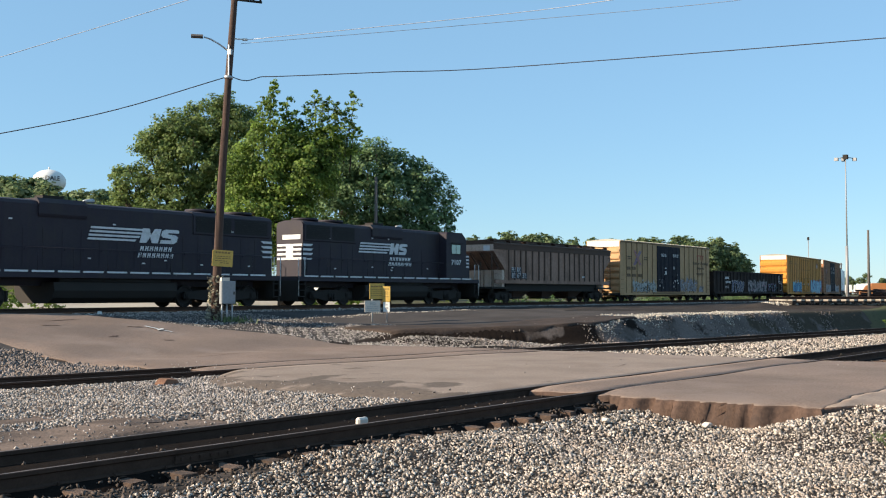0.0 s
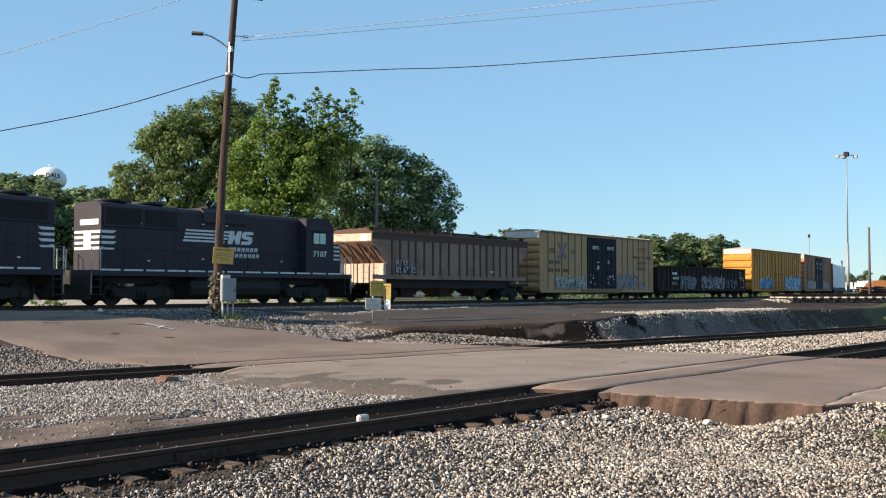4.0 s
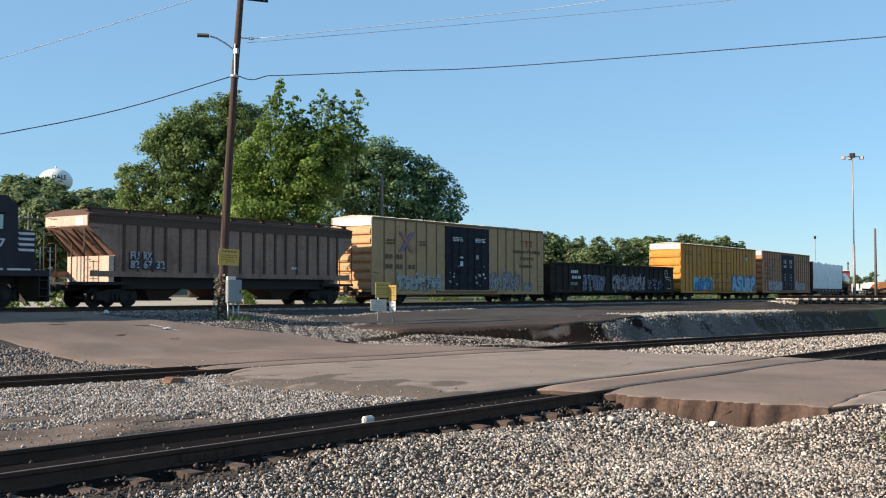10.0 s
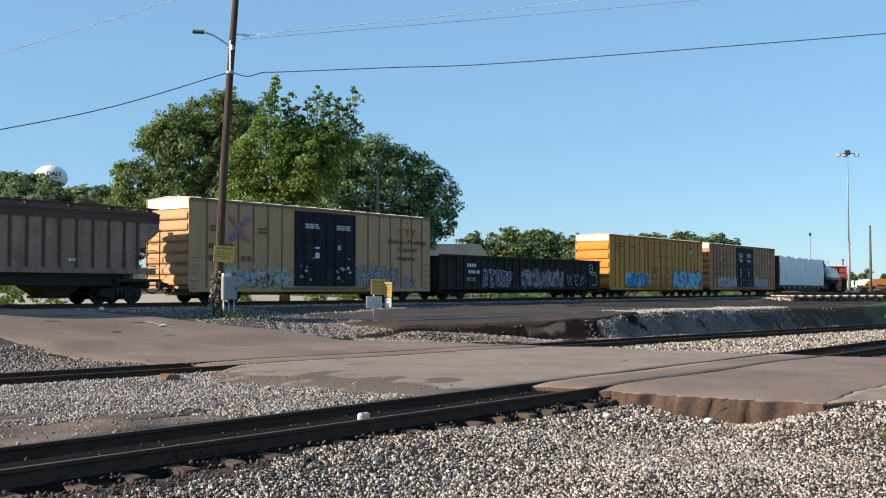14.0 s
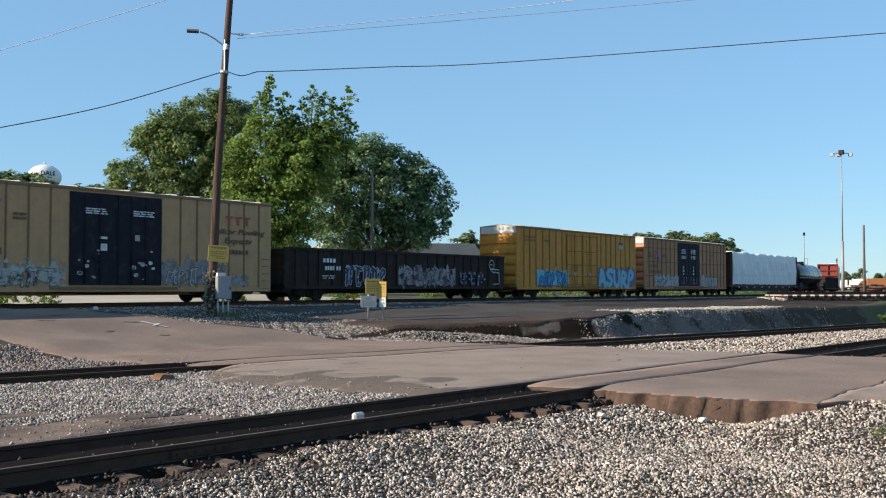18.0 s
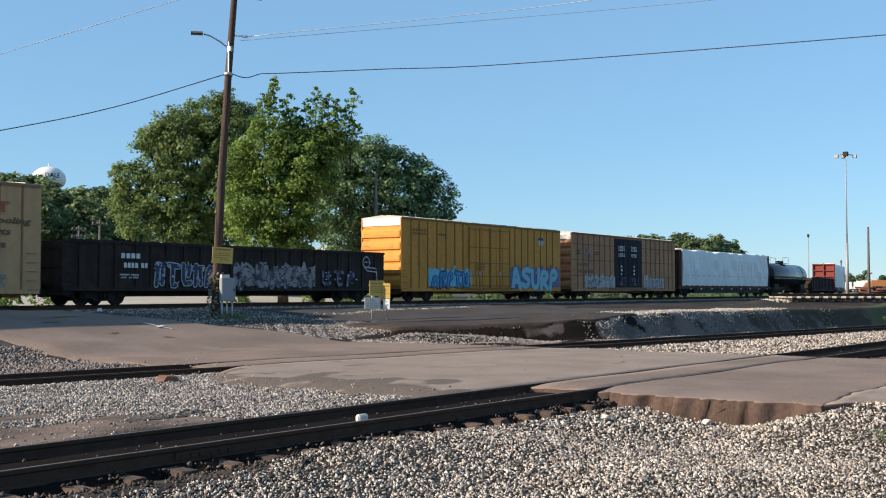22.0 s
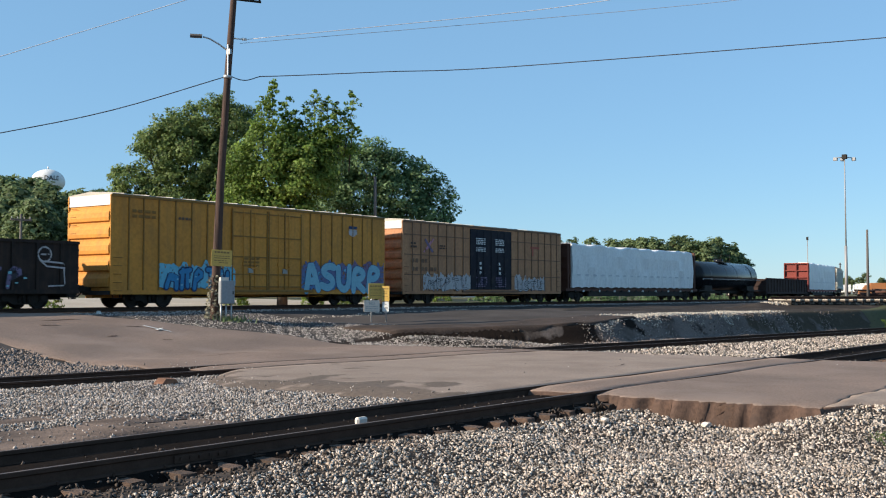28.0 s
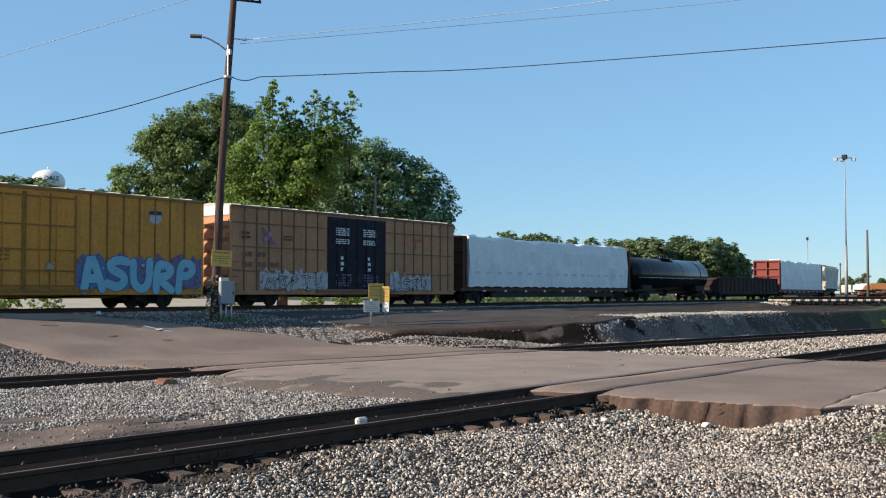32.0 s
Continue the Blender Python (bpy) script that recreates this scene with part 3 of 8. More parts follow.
rust_black = material("rust_black", (0.045, 0.024, 0.019), (0.025, 0.016, 0.014), rough=0.9, big=0.8, fine=10, bump=0.15)
wrap_white = material("lumber_wrap", (0.74, 0.74, 0.74), (0.64, 0.65, 0.67), rough=0.45, big=0.7, fine=5, mix=0.5, bump=0.8, bump_scale=1.6)
wrap_print = material("wrap_print", (0.56, 0.58, 0.62), rough=0.5, bump=0)
tank_black = material("tank_black", (0.009, 0.010, 0.013), (0.015, 0.015, 0.017), rough=0.2, fine=6, bump=0.015, spec=0.22)
beam_red = material("beam_red", (0.23, 0.042, 0.03), (0.16, 0.03, 0.024), rough=0.65, fine=9, bump=0.08)
cream_paint = material("cream_paint", (0.62, 0.60, 0.52), (0.50, 0.48, 0.41), rough=0.6, fine=8, bump=0.05, streak=0.4, dirt=(0.25, 0.2, 0.15))
cap_paint = material("end_cap_paint", (0.70, 0.68, 0.63), (0.58, 0.56, 0.52), rough=0.55, fine=10, bump=0.04, streak=0.2, dirt=(0.35, 0.3, 0.25))
galv_roof = material("galvanised_roof", (0.36, 0.34, 0.30), (0.26, 0.24, 0.21), rough=0.6, metal=0.3, fine=10, bump=0.05)
ink_brown = material("faded_lettering", (0.16, 0.10, 0.06), rough=0.8, bump=0)
ink_red = material("red_lettering", (0.42, 0.10, 0.06), rough=0.7, bump=0)
spray_blue = material("spray_blue", (0.02, 0.19, 0.40), (0.04, 0.28, 0.50), rough=0.6, big=2, fine=9, bump=0)
spray_deep = material("spray_deep_blue", (0.012, 0.028, 0.085), (0.02, 0.05, 0.14), rough=0.6, big=1.2, fine=6, bump=0)
spray_dusk = material("spray_dusk", (0.20, 0.12, 0.20), (0.06, 0.17, 0.36), rough=0.7, big=0.5, fine=6, mix=1.0, bump=0)
spray_teal = material("spray_teal", (0.11, 0.36, 0.46), (0.08, 0.27, 0.38), rough=0.6, big=1.2, fine=7, bump=0)
spray_navy = material("spray_navy", (0.012, 0.10, 0.27), (0.01, 0.045, 0.14), rough=0.6, big=1.2, fine=7, mix=1.0, bump=0)
spray_pale = material("spray_pale", (0.47, 0.44, 0.44), (0.34, 0.32, 0.33), rough=0.8, big=2, fine=8, bump=0)
spray_dark = material("spray_dark", (0.03, 0.03, 0.04), rough=0.7, bump=0)
spray_pink = material("spray_pink", (0.50, 0.20, 0.24), (0.42, 0.2, 0.3), rough=0.7, bump=0)
spray_cyan = material("spray_cyan", (0.20, 0.48, 0.55), rough=0.7, bump=0)
spray_rust = material("spray_rust", (0.36, 0.15, 0.05), (0.46, 0.24, 0.04), rough=0.65, big=0.9, fine=5, mix=1.0, bump=0)
spray_aqua = material("spray_aqua", (0.12, 0.42, 0.56), (0.2, 0.5, 0.6), rough=0.6, big=1.5, fine=7, bump=0)
spray_pool = material("spray_pool", (0.22, 0.45, 0.55), (0.15, 0.36, 0.48), rough=0.6, big=1.5, fine=7, bump=0)
spray_haze = material("spray_haze", (0.36, 0.37, 0.33), (0.42, 0.36, 0.2), rough=0.7, big=1.5, fine=6, mix=1.0, bump=0)
spray_violet = material("spray_violet", (0.17, 0.13, 0.22), rough=0.7, bump=0)

# ---- the train: how it runs ----
def train_s(t):
    """How far the train has run at t, in metres from its place at 16 s."""
    u = t / 16 - 1
    return 52.224 * u + 1.803 * u ** 2 + 0.119 * u ** 3 - 0.491 * u ** 4


TRAIN = []          # (car, front end, back end) along the train
WHEELS = []         # (wheelset, its place on the truck, its radius)


def car_pose(c0, c1, t):
    mid, half = (c0 + c1) / 2, (c1 - c0) / 2 * 0.7
    s = mid - train_s(t)
    p, _ = line_at(s - half)
    q, _ = line_at(s + half)
    d = q - p
    return Matrix.Translation((p + q) / 2) @ Matrix.Rotation(math.atan2(d.y, d.x), 4, "Z")


# ---- the train: running gear ----
@lru_cache(None)
def axle_mesh():
    return mesh_of(cyl(bmesh.new(), (0, -0.95, 0), (0, 0.95, 0), 0.08, n=10), "wheelset", wheel_steel)


@lru_cache(None)
def wheel_mesh(r, s):
    """A flanged wheel turned from one outline."""
    bm = bmesh.new()
    rings = []
    for y, rad in ((0.69, 0.12), (0.70, r * 0.9), (0.70, r + 0.026), (0.735, r + 0.026), (0.74, r), (0.835, r - 0.004), (0.836, r * 0.84), (0.80, r * 0.78), (0.80, r * 0.36), (0.86, r * 0.3), (0.87, 0.1)):
        rings.append([bm.verts.new((rad * math.cos(k * math.pi / 12), s * y, rad * math.sin(k * math.pi / 12))) for k in range(24)])
    for i, (p, q) in enumerate(zip(rings, rings[1:])):
        for k in range(24):
            bm.faces.new((p[k], p[(k + 1) % 24], q[(k + 1) % 24], q[k])).material_index = 1 if i == 4 else 0
    bm.faces.new(rings[0])
    bm.faces.new(rings[-1])
    bmesh.ops.recalc_face_normals(bm, faces=bm.faces)
    return mesh_of(bm, "wheel", [wheel_steel, tread_steel])


@lru_cache(None)
def truck_mesh(r, axles):
    """Cast side frames with journal boxes, spring nests and a bolster; axles are places along the truck."""
    bm = bmesh.new()
    a0, a1 = min(axles), max(axles)
    for s in (-1, 1):
        y0, y1 = sorted((s * 0.93, s * 1.08))
        out = [(a0 - 0.28, r - 0.1), (a0 - 0.22, r + 0.2), (a0 + 0.25, r + 0.24), (-0.4, r + 0.32), (0.4, r + 0.32), (a1 - 0.25, r + 0.24), (a1 + 0.22, r + 0.2), (a1 + 0.28, r - 0.1), (a1 - 0.2, r - 0.12), (0.45, r - 0.26), (-0.45, r - 0.26), (a0 + 0.2, r - 0.12)]
        prism(bm, out, y0, y1)
        for a in axles:
            cyl(bm, (a, s * 1.04, r), (a, s * 1.16, r), 0.13, n=12)
            box(bm, a - 0.17, a + 0.17, min(s * 1.08, s * 1.12), max(s * 1.08, s * 1.12), r - 0.15, r + 0.17)
        for k in (-0.2, 0.0, 0.2):
            cyl(bm, (k, s * 1.12, r - 0.2), (k, s * 1.12, r + 0.12), 0.07, n=8)
    box(bm, -0.22, 0.22, -1.1, 1.1, r + 0.02, r + 0.3)
    box(bm, a0 + 0.3, a0 + 0.38, -0.95, 0.95, r - 0.1, r + 0.05)
    box(bm, a1 - 0.38, a1 - 0.3, -0.95, 0.95, r - 0.1, r + 0.05)
    return mesh_of(bm, "truck", running_gear)


def add_truck(car, x, r=0.44, axles=(-0.88, 0.88)):
    part("truck", truck_mesh(r, axles), None, car, "dark cast steel truck", pose(x, 0, 0))
    for a in axles:
        w = part("wheelset", axle_mesh(), None, car, "", pose(x + a, 0, r))
        for s in (-1, 1):
            part("wheel", wheel_mesh(r, s), None, w, "dark steel wheel")
        WHEELS.append((w, x + a, r))


@lru_cache(None)
def coupler_mesh():
    bm = bmesh.new()
    box(bm, -0.75, -0.12, -0.1, 0.1, 0.72, 0.92)
    box(bm, -0.14, 0.12, -0.17, 0.15, 0.66, 0.98, bevel=0.04)
    box(bm, 0.05, 0.16, -0.12, -0.02, 0.7, 0.94)
    tube(bm, [(-0.4, -0.3, 0.75), (-0.1, -0.33, 0.5), (0.15, -0.28, 0.42), (0.3, -0.2, 0.5)], 0.03)
    return mesh_of(bm, "coupler", running_gear)


def add_couplers(car, half, sides=(-1, 1)):
    for s in sides:
        part("coupler", coupler_mesh(), None, car, "", pose(s * (half + 0.45), 0, 0, rz=0 if s > 0 else 180))


def add_ladder(car, mat, x, y, z0, z1, w=0.42, step=0.36, axis="x"):
    """Grab irons one above the other, each a bent bar of its own on one shared mesh."""
    pts = [(0, 0, 0), (0, -0.05, 0), (w, -0.05, 0), (w, 0, 0)] if axis == "x" else [(0, 0, 0), (-0.06, 0, 0), (-0.06, w, 0), (0, w, 0)]
    me = mesh_of(tube(bmesh.new(), pts, 0.013, n=5), "grab_iron", mat)
    for z in np.arange(z0, z1, step):
        part("grab_iron", me, None, car, "", pose(x, y, float(z)))


# ---- the train: lettering ----
def text_mesh(words, height, mat, bold=0.0, shear=0.0, align="LEFT", wide=1.0, depth=0.004):
    cu = bpy.data.curves.new("lettering", "FONT")
    cu.body, cu.size, cu.align_x, cu.shear, cu.offset, cu.extrude = words, height / 0.7, align, shear, bold, depth
    cu.resolution_u = 2
    tmp = bpy.data.objects.new("lettering", cu)
    scene.collection.objects.link(tmp)
    me = bpy.data.meshes.new_from_object(tmp.evaluated_get(bpy.context.evaluated_depsgraph_get()))
    bpy.data.objects.remove(tmp)
    me.materials.clear()
    me.materials.append(mat)
    me.transform(Matrix.Rotation(math.pi / 2, 4, "X") @ Matrix.Diagonal((wide, 1, 1, 1)))
    return me


def write(car, words, x, z, height, mat, y=-1.56, label="", width=None, **kw):
    me = text_mesh(words, height, mat, **kw)
    if width:
        xs = [v.co.x for v in me.vertices]
        me.transform(Matrix.Diagonal((width / (max(xs) - min(xs)), 1, 1, 1)))
        me.transform(Matrix.Translation((-min(v.co.x for v in me.vertices), 0, 0)))
    return part("lettering", me, None, car, label or "painted lettering", pose(x, y, z))


def flat(bm, pts, y, mi=0, depth=0.004):
    """A thin painted shape of (x, z) points on the camera's side of a car."""
    f = bm.faces.new([bm.verts.new((px, y, pz)) for px, pz in pts])
    f.material_index = mi
    f.normal_update()
    if f.normal.y > 0:
        f.normal_flip()


def bars(car, x0, x1, z0, z1, rows, mat, y=-1.56, name="lettering", label="rows of small painted lettering", seed=1, words=3):
    """Lettering too small to be read, as short bars in rows."""
    rnd = random.Random(seed)
    h = (z1 - z0) / rows
    for i in range(rows):
        x = x0
        while x < x1 - 0.05:
            w = min(rnd.uniform(0.5, 1.4) * (x1 - x0) / words, x1 - x)
            za = z1 - (i + 0.8) * h
            bm = bmesh.new()
            flat(bm, [(x, za), (x + w, za), (x + w, za + h * 0.58), (x, za + h * 0.58)], y)
            part(name, bm, mat, car, label)
            x += w + 0.12 * (x1 - x0) / words + 0.02


def letter_blocks(car, x, z, pattern, height, pitch, mat, y=-1.56, label="letter-sized block of a car marking"):
    """A marking that is not lettered: one block for each #, a gap for each space."""
    for ch in pattern:
        if ch == "#":
            bm = bmesh.new()
            w = pitch * 0.72
            flat(bm, [(x, z), (x + w * 0.45, z), (x + w * 0.5, z + height * 0.3), (x + w * 0.55, z), (x + w, z), (x + w, z + height), (x, z + height)], y)
            part("lettering", bm, mat, car, label)
        x += pitch if ch == "#" else pitch * 0.6


def blob(cx, cz, rx, rz, rnd, n=14, rough=0.22, square=0.5):
    pts = []
    for i in range(n):
        a = 2 * math.pi * i / n
        c, s = math.cos(a), math.sin(a)
        k = 1 / max(abs(c), abs(s)) ** square * rnd.uniform(1 - rough, 1 + rough * 0.4)
        pts.append((cx + rx * k * c, cz + rz * k * s))
    return pts


GLYPHS = {
    "A": [[(0.05, 0), (0.42, 1), (0.58, 1), (0.95, 0)], [(0.25, 0.35), (0.75, 0.35)]],
    "S": [[(0.95, 0.88), (0.5, 1), (0.1, 0.8), (0.3, 0.56), (0.75, 0.45), (0.92, 0.2), (0.5, 0), (0.05, 0.12)]],
    "U": [[(0.1, 1), (0.1, 0.25), (0.35, 0), (0.65, 0), (0.9, 0.25), (0.9, 1)]],
    "R": [[(0.1, 0), (0.1, 1), (0.6, 1), (0.9, 0.8), (0.6, 0.55), (0.15, 0.5), (0.9, 0)]],
    "P": [[(0.1, 0), (0.1, 1), (0.6, 1), (0.92, 0.78), (0.6, 0.5), (0.1, 0.5)]],
    "1": [[(0.2, 0.05), (0.28, 1)], [(0.72, 0.12), (0.66, 0.95)], [(0.1, 0.9), (0.9, 0.97)]],
    "2": [[(0.1, 1), (0.9, 0.92)], [(0.42, 0.95), (0.5, 0), (0.8, 0.06)]],
    "3": [[(0.2, 1), (0.3, 0.05), (0.95, 0.12)], [(0.75, 0.5), (0.8, 0.95)]],
    "4": [[(0.15, 0), (0.25, 1), (0.9, 0.75), (0.3, 0.45)]],
    "5": [[(0.08, 0.1), (0.45, 1), (0.6, 0.3), (0.92, 0.95), (0.95, 0)]],
}


def rounded(pts, times=2):
    """The line with its corners cut off."""
    for _ in range(times):
        out = [pts[0]]
        for (ax, az), (bx, bz) in zip(pts, pts[1:]):
            out += [(ax * 0.75 + bx * 0.25, az * 0.75 + bz * 0.25), (ax * 0.25 + bx * 0.75, az * 0.25 + bz * 0.75)]
        pts = out + [pts[-1]]
    return pts


def ribbon(pts, w, y):
    """A sprayed line of width w along (x, z) points, in one piece with round ends; it rises a hair from end to end."""
    bm = bmesh.new()
    n, prev = len(pts), None
    rows = []
    for i, (px, pz) in enumerate(pts):
        (ax, az), (bx, bz) = pts[max(i - 1, 0)], pts[min(i + 1, n - 1)]
        d = math.hypot(bx - ax, bz - az) or 1e-6
        tx, tz = (bx - ax) / d, (bz - az) / d
        if i == 0:
            rows += [(px - tx * w * k, pz - tz * w * k, tx, tz, g, 0) for k, g in ((0.5, 0.3), (0.35, 0.75))]
        rows.append((px, pz, tx, tz, 1.0, i))
        if i == n - 1:
            rows += [(px + tx * w * k, pz + tz * w * k, tx, tz, g, i) for k, g in ((0.35, 0.75), (0.5, 0.3))]
    for k, (px, pz, tx, tz, g, i) in enumerate(rows):
        pair = [bm.verts.new((px - sg * tz * w * g / 2, y - 0.00012 * k, pz + sg * tx * w * g / 2)) for sg in (-1, 1)]
        if prev:
            f = bm.faces.new((prev[0], pair[0], pair[1], prev[1]))
            f.normal_update()
            if f.normal.y > 0:
                f.normal_flip()
        prev = pair
    return bm


def haze_patch(car, x0, x1, z0, z1, mat, seed, label, y, ragged=0.2):
    """A sprayed patch with an uneven outline."""
    bm = bmesh.new()
    n = int((x1 - x0) * 9)
    h = z1 - z0
    f = lambda i, k: noise.noise(Vector((i * 0.35, seed * 3.1, k))) + 0.6 * noise.noise(Vector((i * 1.1, seed * 3.1, k + 5)))
    top = [(x0 + (x1 - x0) * i / n, z1 + h * ragged * f(i, 0.0)) for i in range(n + 1)]
    bot = [(x0 + (x1 - x0) * i / n, z0 + h * ragged * 0.35 * (1 + f(i, 9.0))) for i in range(n + 1)]
    flat(bm, bot + top[::-1], y)
    return part("graffiti", bm, mat, car, label)


def graffiti(car, x0, x1, z0, z1, mats, letters, seed, label, y=-1.56, halo=True, fat=0.26, rim=0.09, marks=3, line=None):
    """Sprayed letters, a part for each stroke with its fill and highlight (mats: haze, outline, fill, marks)."""
    rnd = random.Random(seed)
    w, h = (x1 - x0) / len(letters), z1 - z0
    if halo:
        haze_patch(car, x0 - 0.3, x1 + 0.3, z0 - 0.02, z1 + 0.18, mats[0], seed, label, y, 0.34)
    for i, g in enumerate(letters):
        k = 1 + rnd.uniform(-0.1, 0.12)
        gx, gz, lean = x0 + (i + 0.08) * w, z0 + 0.08 * h + rnd.uniform(-0.04, 0.04) * h, rnd.uniform(-0.08, 0.12)
        for j, stroke in enumerate(GLYPHS[g]):
            pts = [(gx + (u * 0.84 + lean * (v - 0.5) + rnd.uniform(-0.03, 0.03)) * w, gz + (v * 0.84 * k + rnd.uniform(-0.03, 0.03)) * h) for u, v in stroke]
            pts = rounded(pts, 2 if g in "SURP" else 1)
            ob = part("graffiti", ribbon(pts, fat * w + rim, y - 0.003 - 0.0035 * j), mats[1], car, label)
            part("fill", ribbon(pts, fat * w, y - 0.010 - 0.0035 * j), mats[2], ob)
            if line:
                part("highlight", ribbon([(px - fat * w * 0.2, pz + fat * w * 0.18) for px, pz in pts], line, y - 0.018 - 0.003 * j), mats[3], ob)
        for m in range(marks):
            bm = bmesh.new()
            flat(bm, blob(gx + rnd.uniform(0.1, 0.9) * w, gz + rnd.uniform(0, 0.9) * h, w * rnd.uniform(0.04, 0.1), h * rnd.uniform(0.03, 0.07), rnd), y - 0.0245 - 0.001 * m)
            part("spray_mark", bm, mats[3], car, "small sprayed mark")


def worn(m, amount, scale=7.0):
    """Lets the paint below show through flaked and thinly sprayed spots."""
    n, l = m.node_tree.nodes, m.node_tree.links
    t = n.new("ShaderNodeTexNoise")
    t.inputs["Scale"].default_value, t.inputs["Detail"].default_value = scale, 6
    l.new(n.new("ShaderNodeTexCoord").outputs["Object"], t.inputs["Vector"])
    r = n.new("ShaderNodeMapRange")
    r.inputs["From Min"].default_value, r.inputs["From Max"].default_value = 0.62 - amount * 0.3, 0.72 - amount * 0.2
    l.new(t.outputs["Fac"], r.inputs["Value"])
    mx = n.new("ShaderNodeMixShader")
    l.new(r.outputs[0], mx.inputs[0])
    l.new(n["Principled BSDF"].outputs[0], mx.inputs[1])
    l.new(n.new("ShaderNodeBsdfTransparent").outputs[0], mx.inputs[2])
    l.new(mx.outputs[0], n["Material Output"].inputs[0])


emblem_blue = material("faded_emblem_blue", (0.13, 0.13, 0.27), (0.2, 0.18, 0.27), rough=0.7, big=2, fine=9, bump=0)
emblem_red = material("faded_emblem_red", (0.42, 0.15, 0.13), (0.44, 0.22, 0.17), rough=0.7, big=2, fine=9, bump=0)
spray_mist = material("spray_mist", (0.43, 0.42, 0.38), (0.33, 0.34, 0.33), rough=0.8, big=1.5, fine=8, mix=0.9, bump=0)
spray_chalk = material("spray_chalk", (0.30, 0.275, 0.285), (0.20, 0.18, 0.19), rough=0.85, big=1.5, fine=8, mix=0.9, bump=0)
for m_ in (spray_pink, spray_violet, spray_haze, spray_chalk, spray_mist):
    worn(m_, 0.42, 3.0)
for m_ in (spray_aqua, spray_teal, spray_navy, spray_deep):
    worn(m_, 0.12, 6.0)
for m_ in (spray_pale, spray_rust, spray_dusk):
    worn(m_, 0.2, 5.0)


# ---- the train: kinds of car ----
def boxcar(c0, c1, label, body_mat, rib_mat, door_mat, doors, posts, top=4.9, sill=0.74, end_ribs=6, hribs=(), roof_mat=None, door_split=True):
    mid, half = (c0 + c1) / 2, (c1 - c0) / 2
    car = thing("boxcar", label, "boxcar", group="cars of the freight train")
    TRAIN.append((car, c0, c1))
    X = lambda c: c - mid
    part("body", boxes((-half + 0.02, half - 0.02, -1.50, 1.50, sill, top)), body_mat, car)
    roof = bmesh.new()
    lofted(roof, [(-1.53, top), (-1.53, top + 0.05), (0, top + 0.17), (1.53, top + 0.05), (1.53, top)], -half, half)
    for k in range(14):
        x = -half + (k + 0.5) * 2 * half / 14
        lofted(roof, [(-1.54, top + 0.03), (-1.54, top + 0.085), (0, top + 0.215), (1.54, top + 0.085), (1.54, top + 0.03)], x - 0.05, x + 0.05)
    part("roof", roof, roof_mat or galv_roof, car, "pale galvanised roof with cross ribs")
    sill_bm = boxes((-half, half, -1.535, -1.44, sill - 0.16, sill + 0.03), (-half, half, 1.44, 1.535, sill - 0.16, sill + 0.03), (-half, half, -0.25, 0.25, sill - 0.32, sill))
    part("side_sill", sill_bm, body_mat, car)
    d0, d1 = X(doors[0]), X(doors[-1])
    pm = mesh_of(box(bmesh.new(), -0.034, 0.034, -0.04, 0.0, 0, top - sill - 0.08), "side_post", rib_mat)
    for x in posts:
        part("side_post", pm, None, car, "", pose(X(x), -1.50, sill + 0.03))
        part("side_post", pm, None, car, "", pose(-X(x), 1.50, sill + 0.03, rz=180))
    for z in hribs:
        for a, b in ((-half + 0.15, d0 - 0.1), (d1 + 0.1, half - 0.15)):
            part("side_rail", boxes((a, b, -1.527, -1.50, z - 0.03, z + 0.03)), rib_mat, car)
    part("top_chord", boxes((-half, half, -1.54, -1.49, top - 0.09, top + 0.02)), rib_mat, car)
    for s in (-1, 1):
        eb = bmesh.new()
        z0, z1 = sill + 0.1, top - 0.5
        st = (z1 - z0) / end_ribs
        for k in range(end_ribs):
            z = z0 + k * st
            out = [(0, z + 0.02), (-0.11, z + 0.07), (-0.13, z + st * 0.3), (-0.12, z + st * 0.6), (0, z + st * 0.9)]
            part("end_rib", prism(bmesh.new(), [(s * (half - 0.02 - px), pz) for px, pz in out], -1.43, 1.43), body_mat, car)
        eb.free()
        part("corner_post", boxes((*sorted((s * (half - 0.02), s * (half + 0.05))), -1.5, -1.45, sill, top)), body_mat, car)
        part("corner_post", boxes((*sorted((s * (half - 0.02), s * (half + 0.05))), 1.45, 1.5, sill, top)), body_mat, car)
        part("end_cap", boxes((*sorted((s * (half - 0.02), s * (half + 0.03))), -1.42, 1.42, top - 0.46, top)), cap_paint, car, "pale top end panel")
        add_ladder(car, rib_mat, *((-half - 0.05, 0.85) if s < 0 else (half + 0.12, -1.3)), sill, top - 0.3, axis="y")
        part("end_sill", boxes((*sorted((s * (half - 0.3), s * (half + 0.12))), -1.45, 1.45, sill - 0.18, sill - 0.005)), running_gear, car)
        part("hand_brake", cyl(bmesh.new(), (s * (half + 0.06), -0.5, 2.6), (s * (half + 0.2), -0.5, 2.6), 0.26, n=16), rib_mat, car, "round hand brake wheel") if s > 0 else None
    for a, b in zip(doors, doors[1:]):
        dx0, dx1 = X(a) + 0.02, X(b) - 0.02
        db = boxes((dx0, dx1, -1.545, -1.49, sill + 0.12, top - 0.16))
        door = part("door", db, door_mat, car, "plug door")
        for ea in (dx0, dx1 - 0.05):
            part("edge_strip", boxes((ea, ea + 0.05, -1.56, -1.545, sill + 0.12, top - 0.16)), door_mat, door)
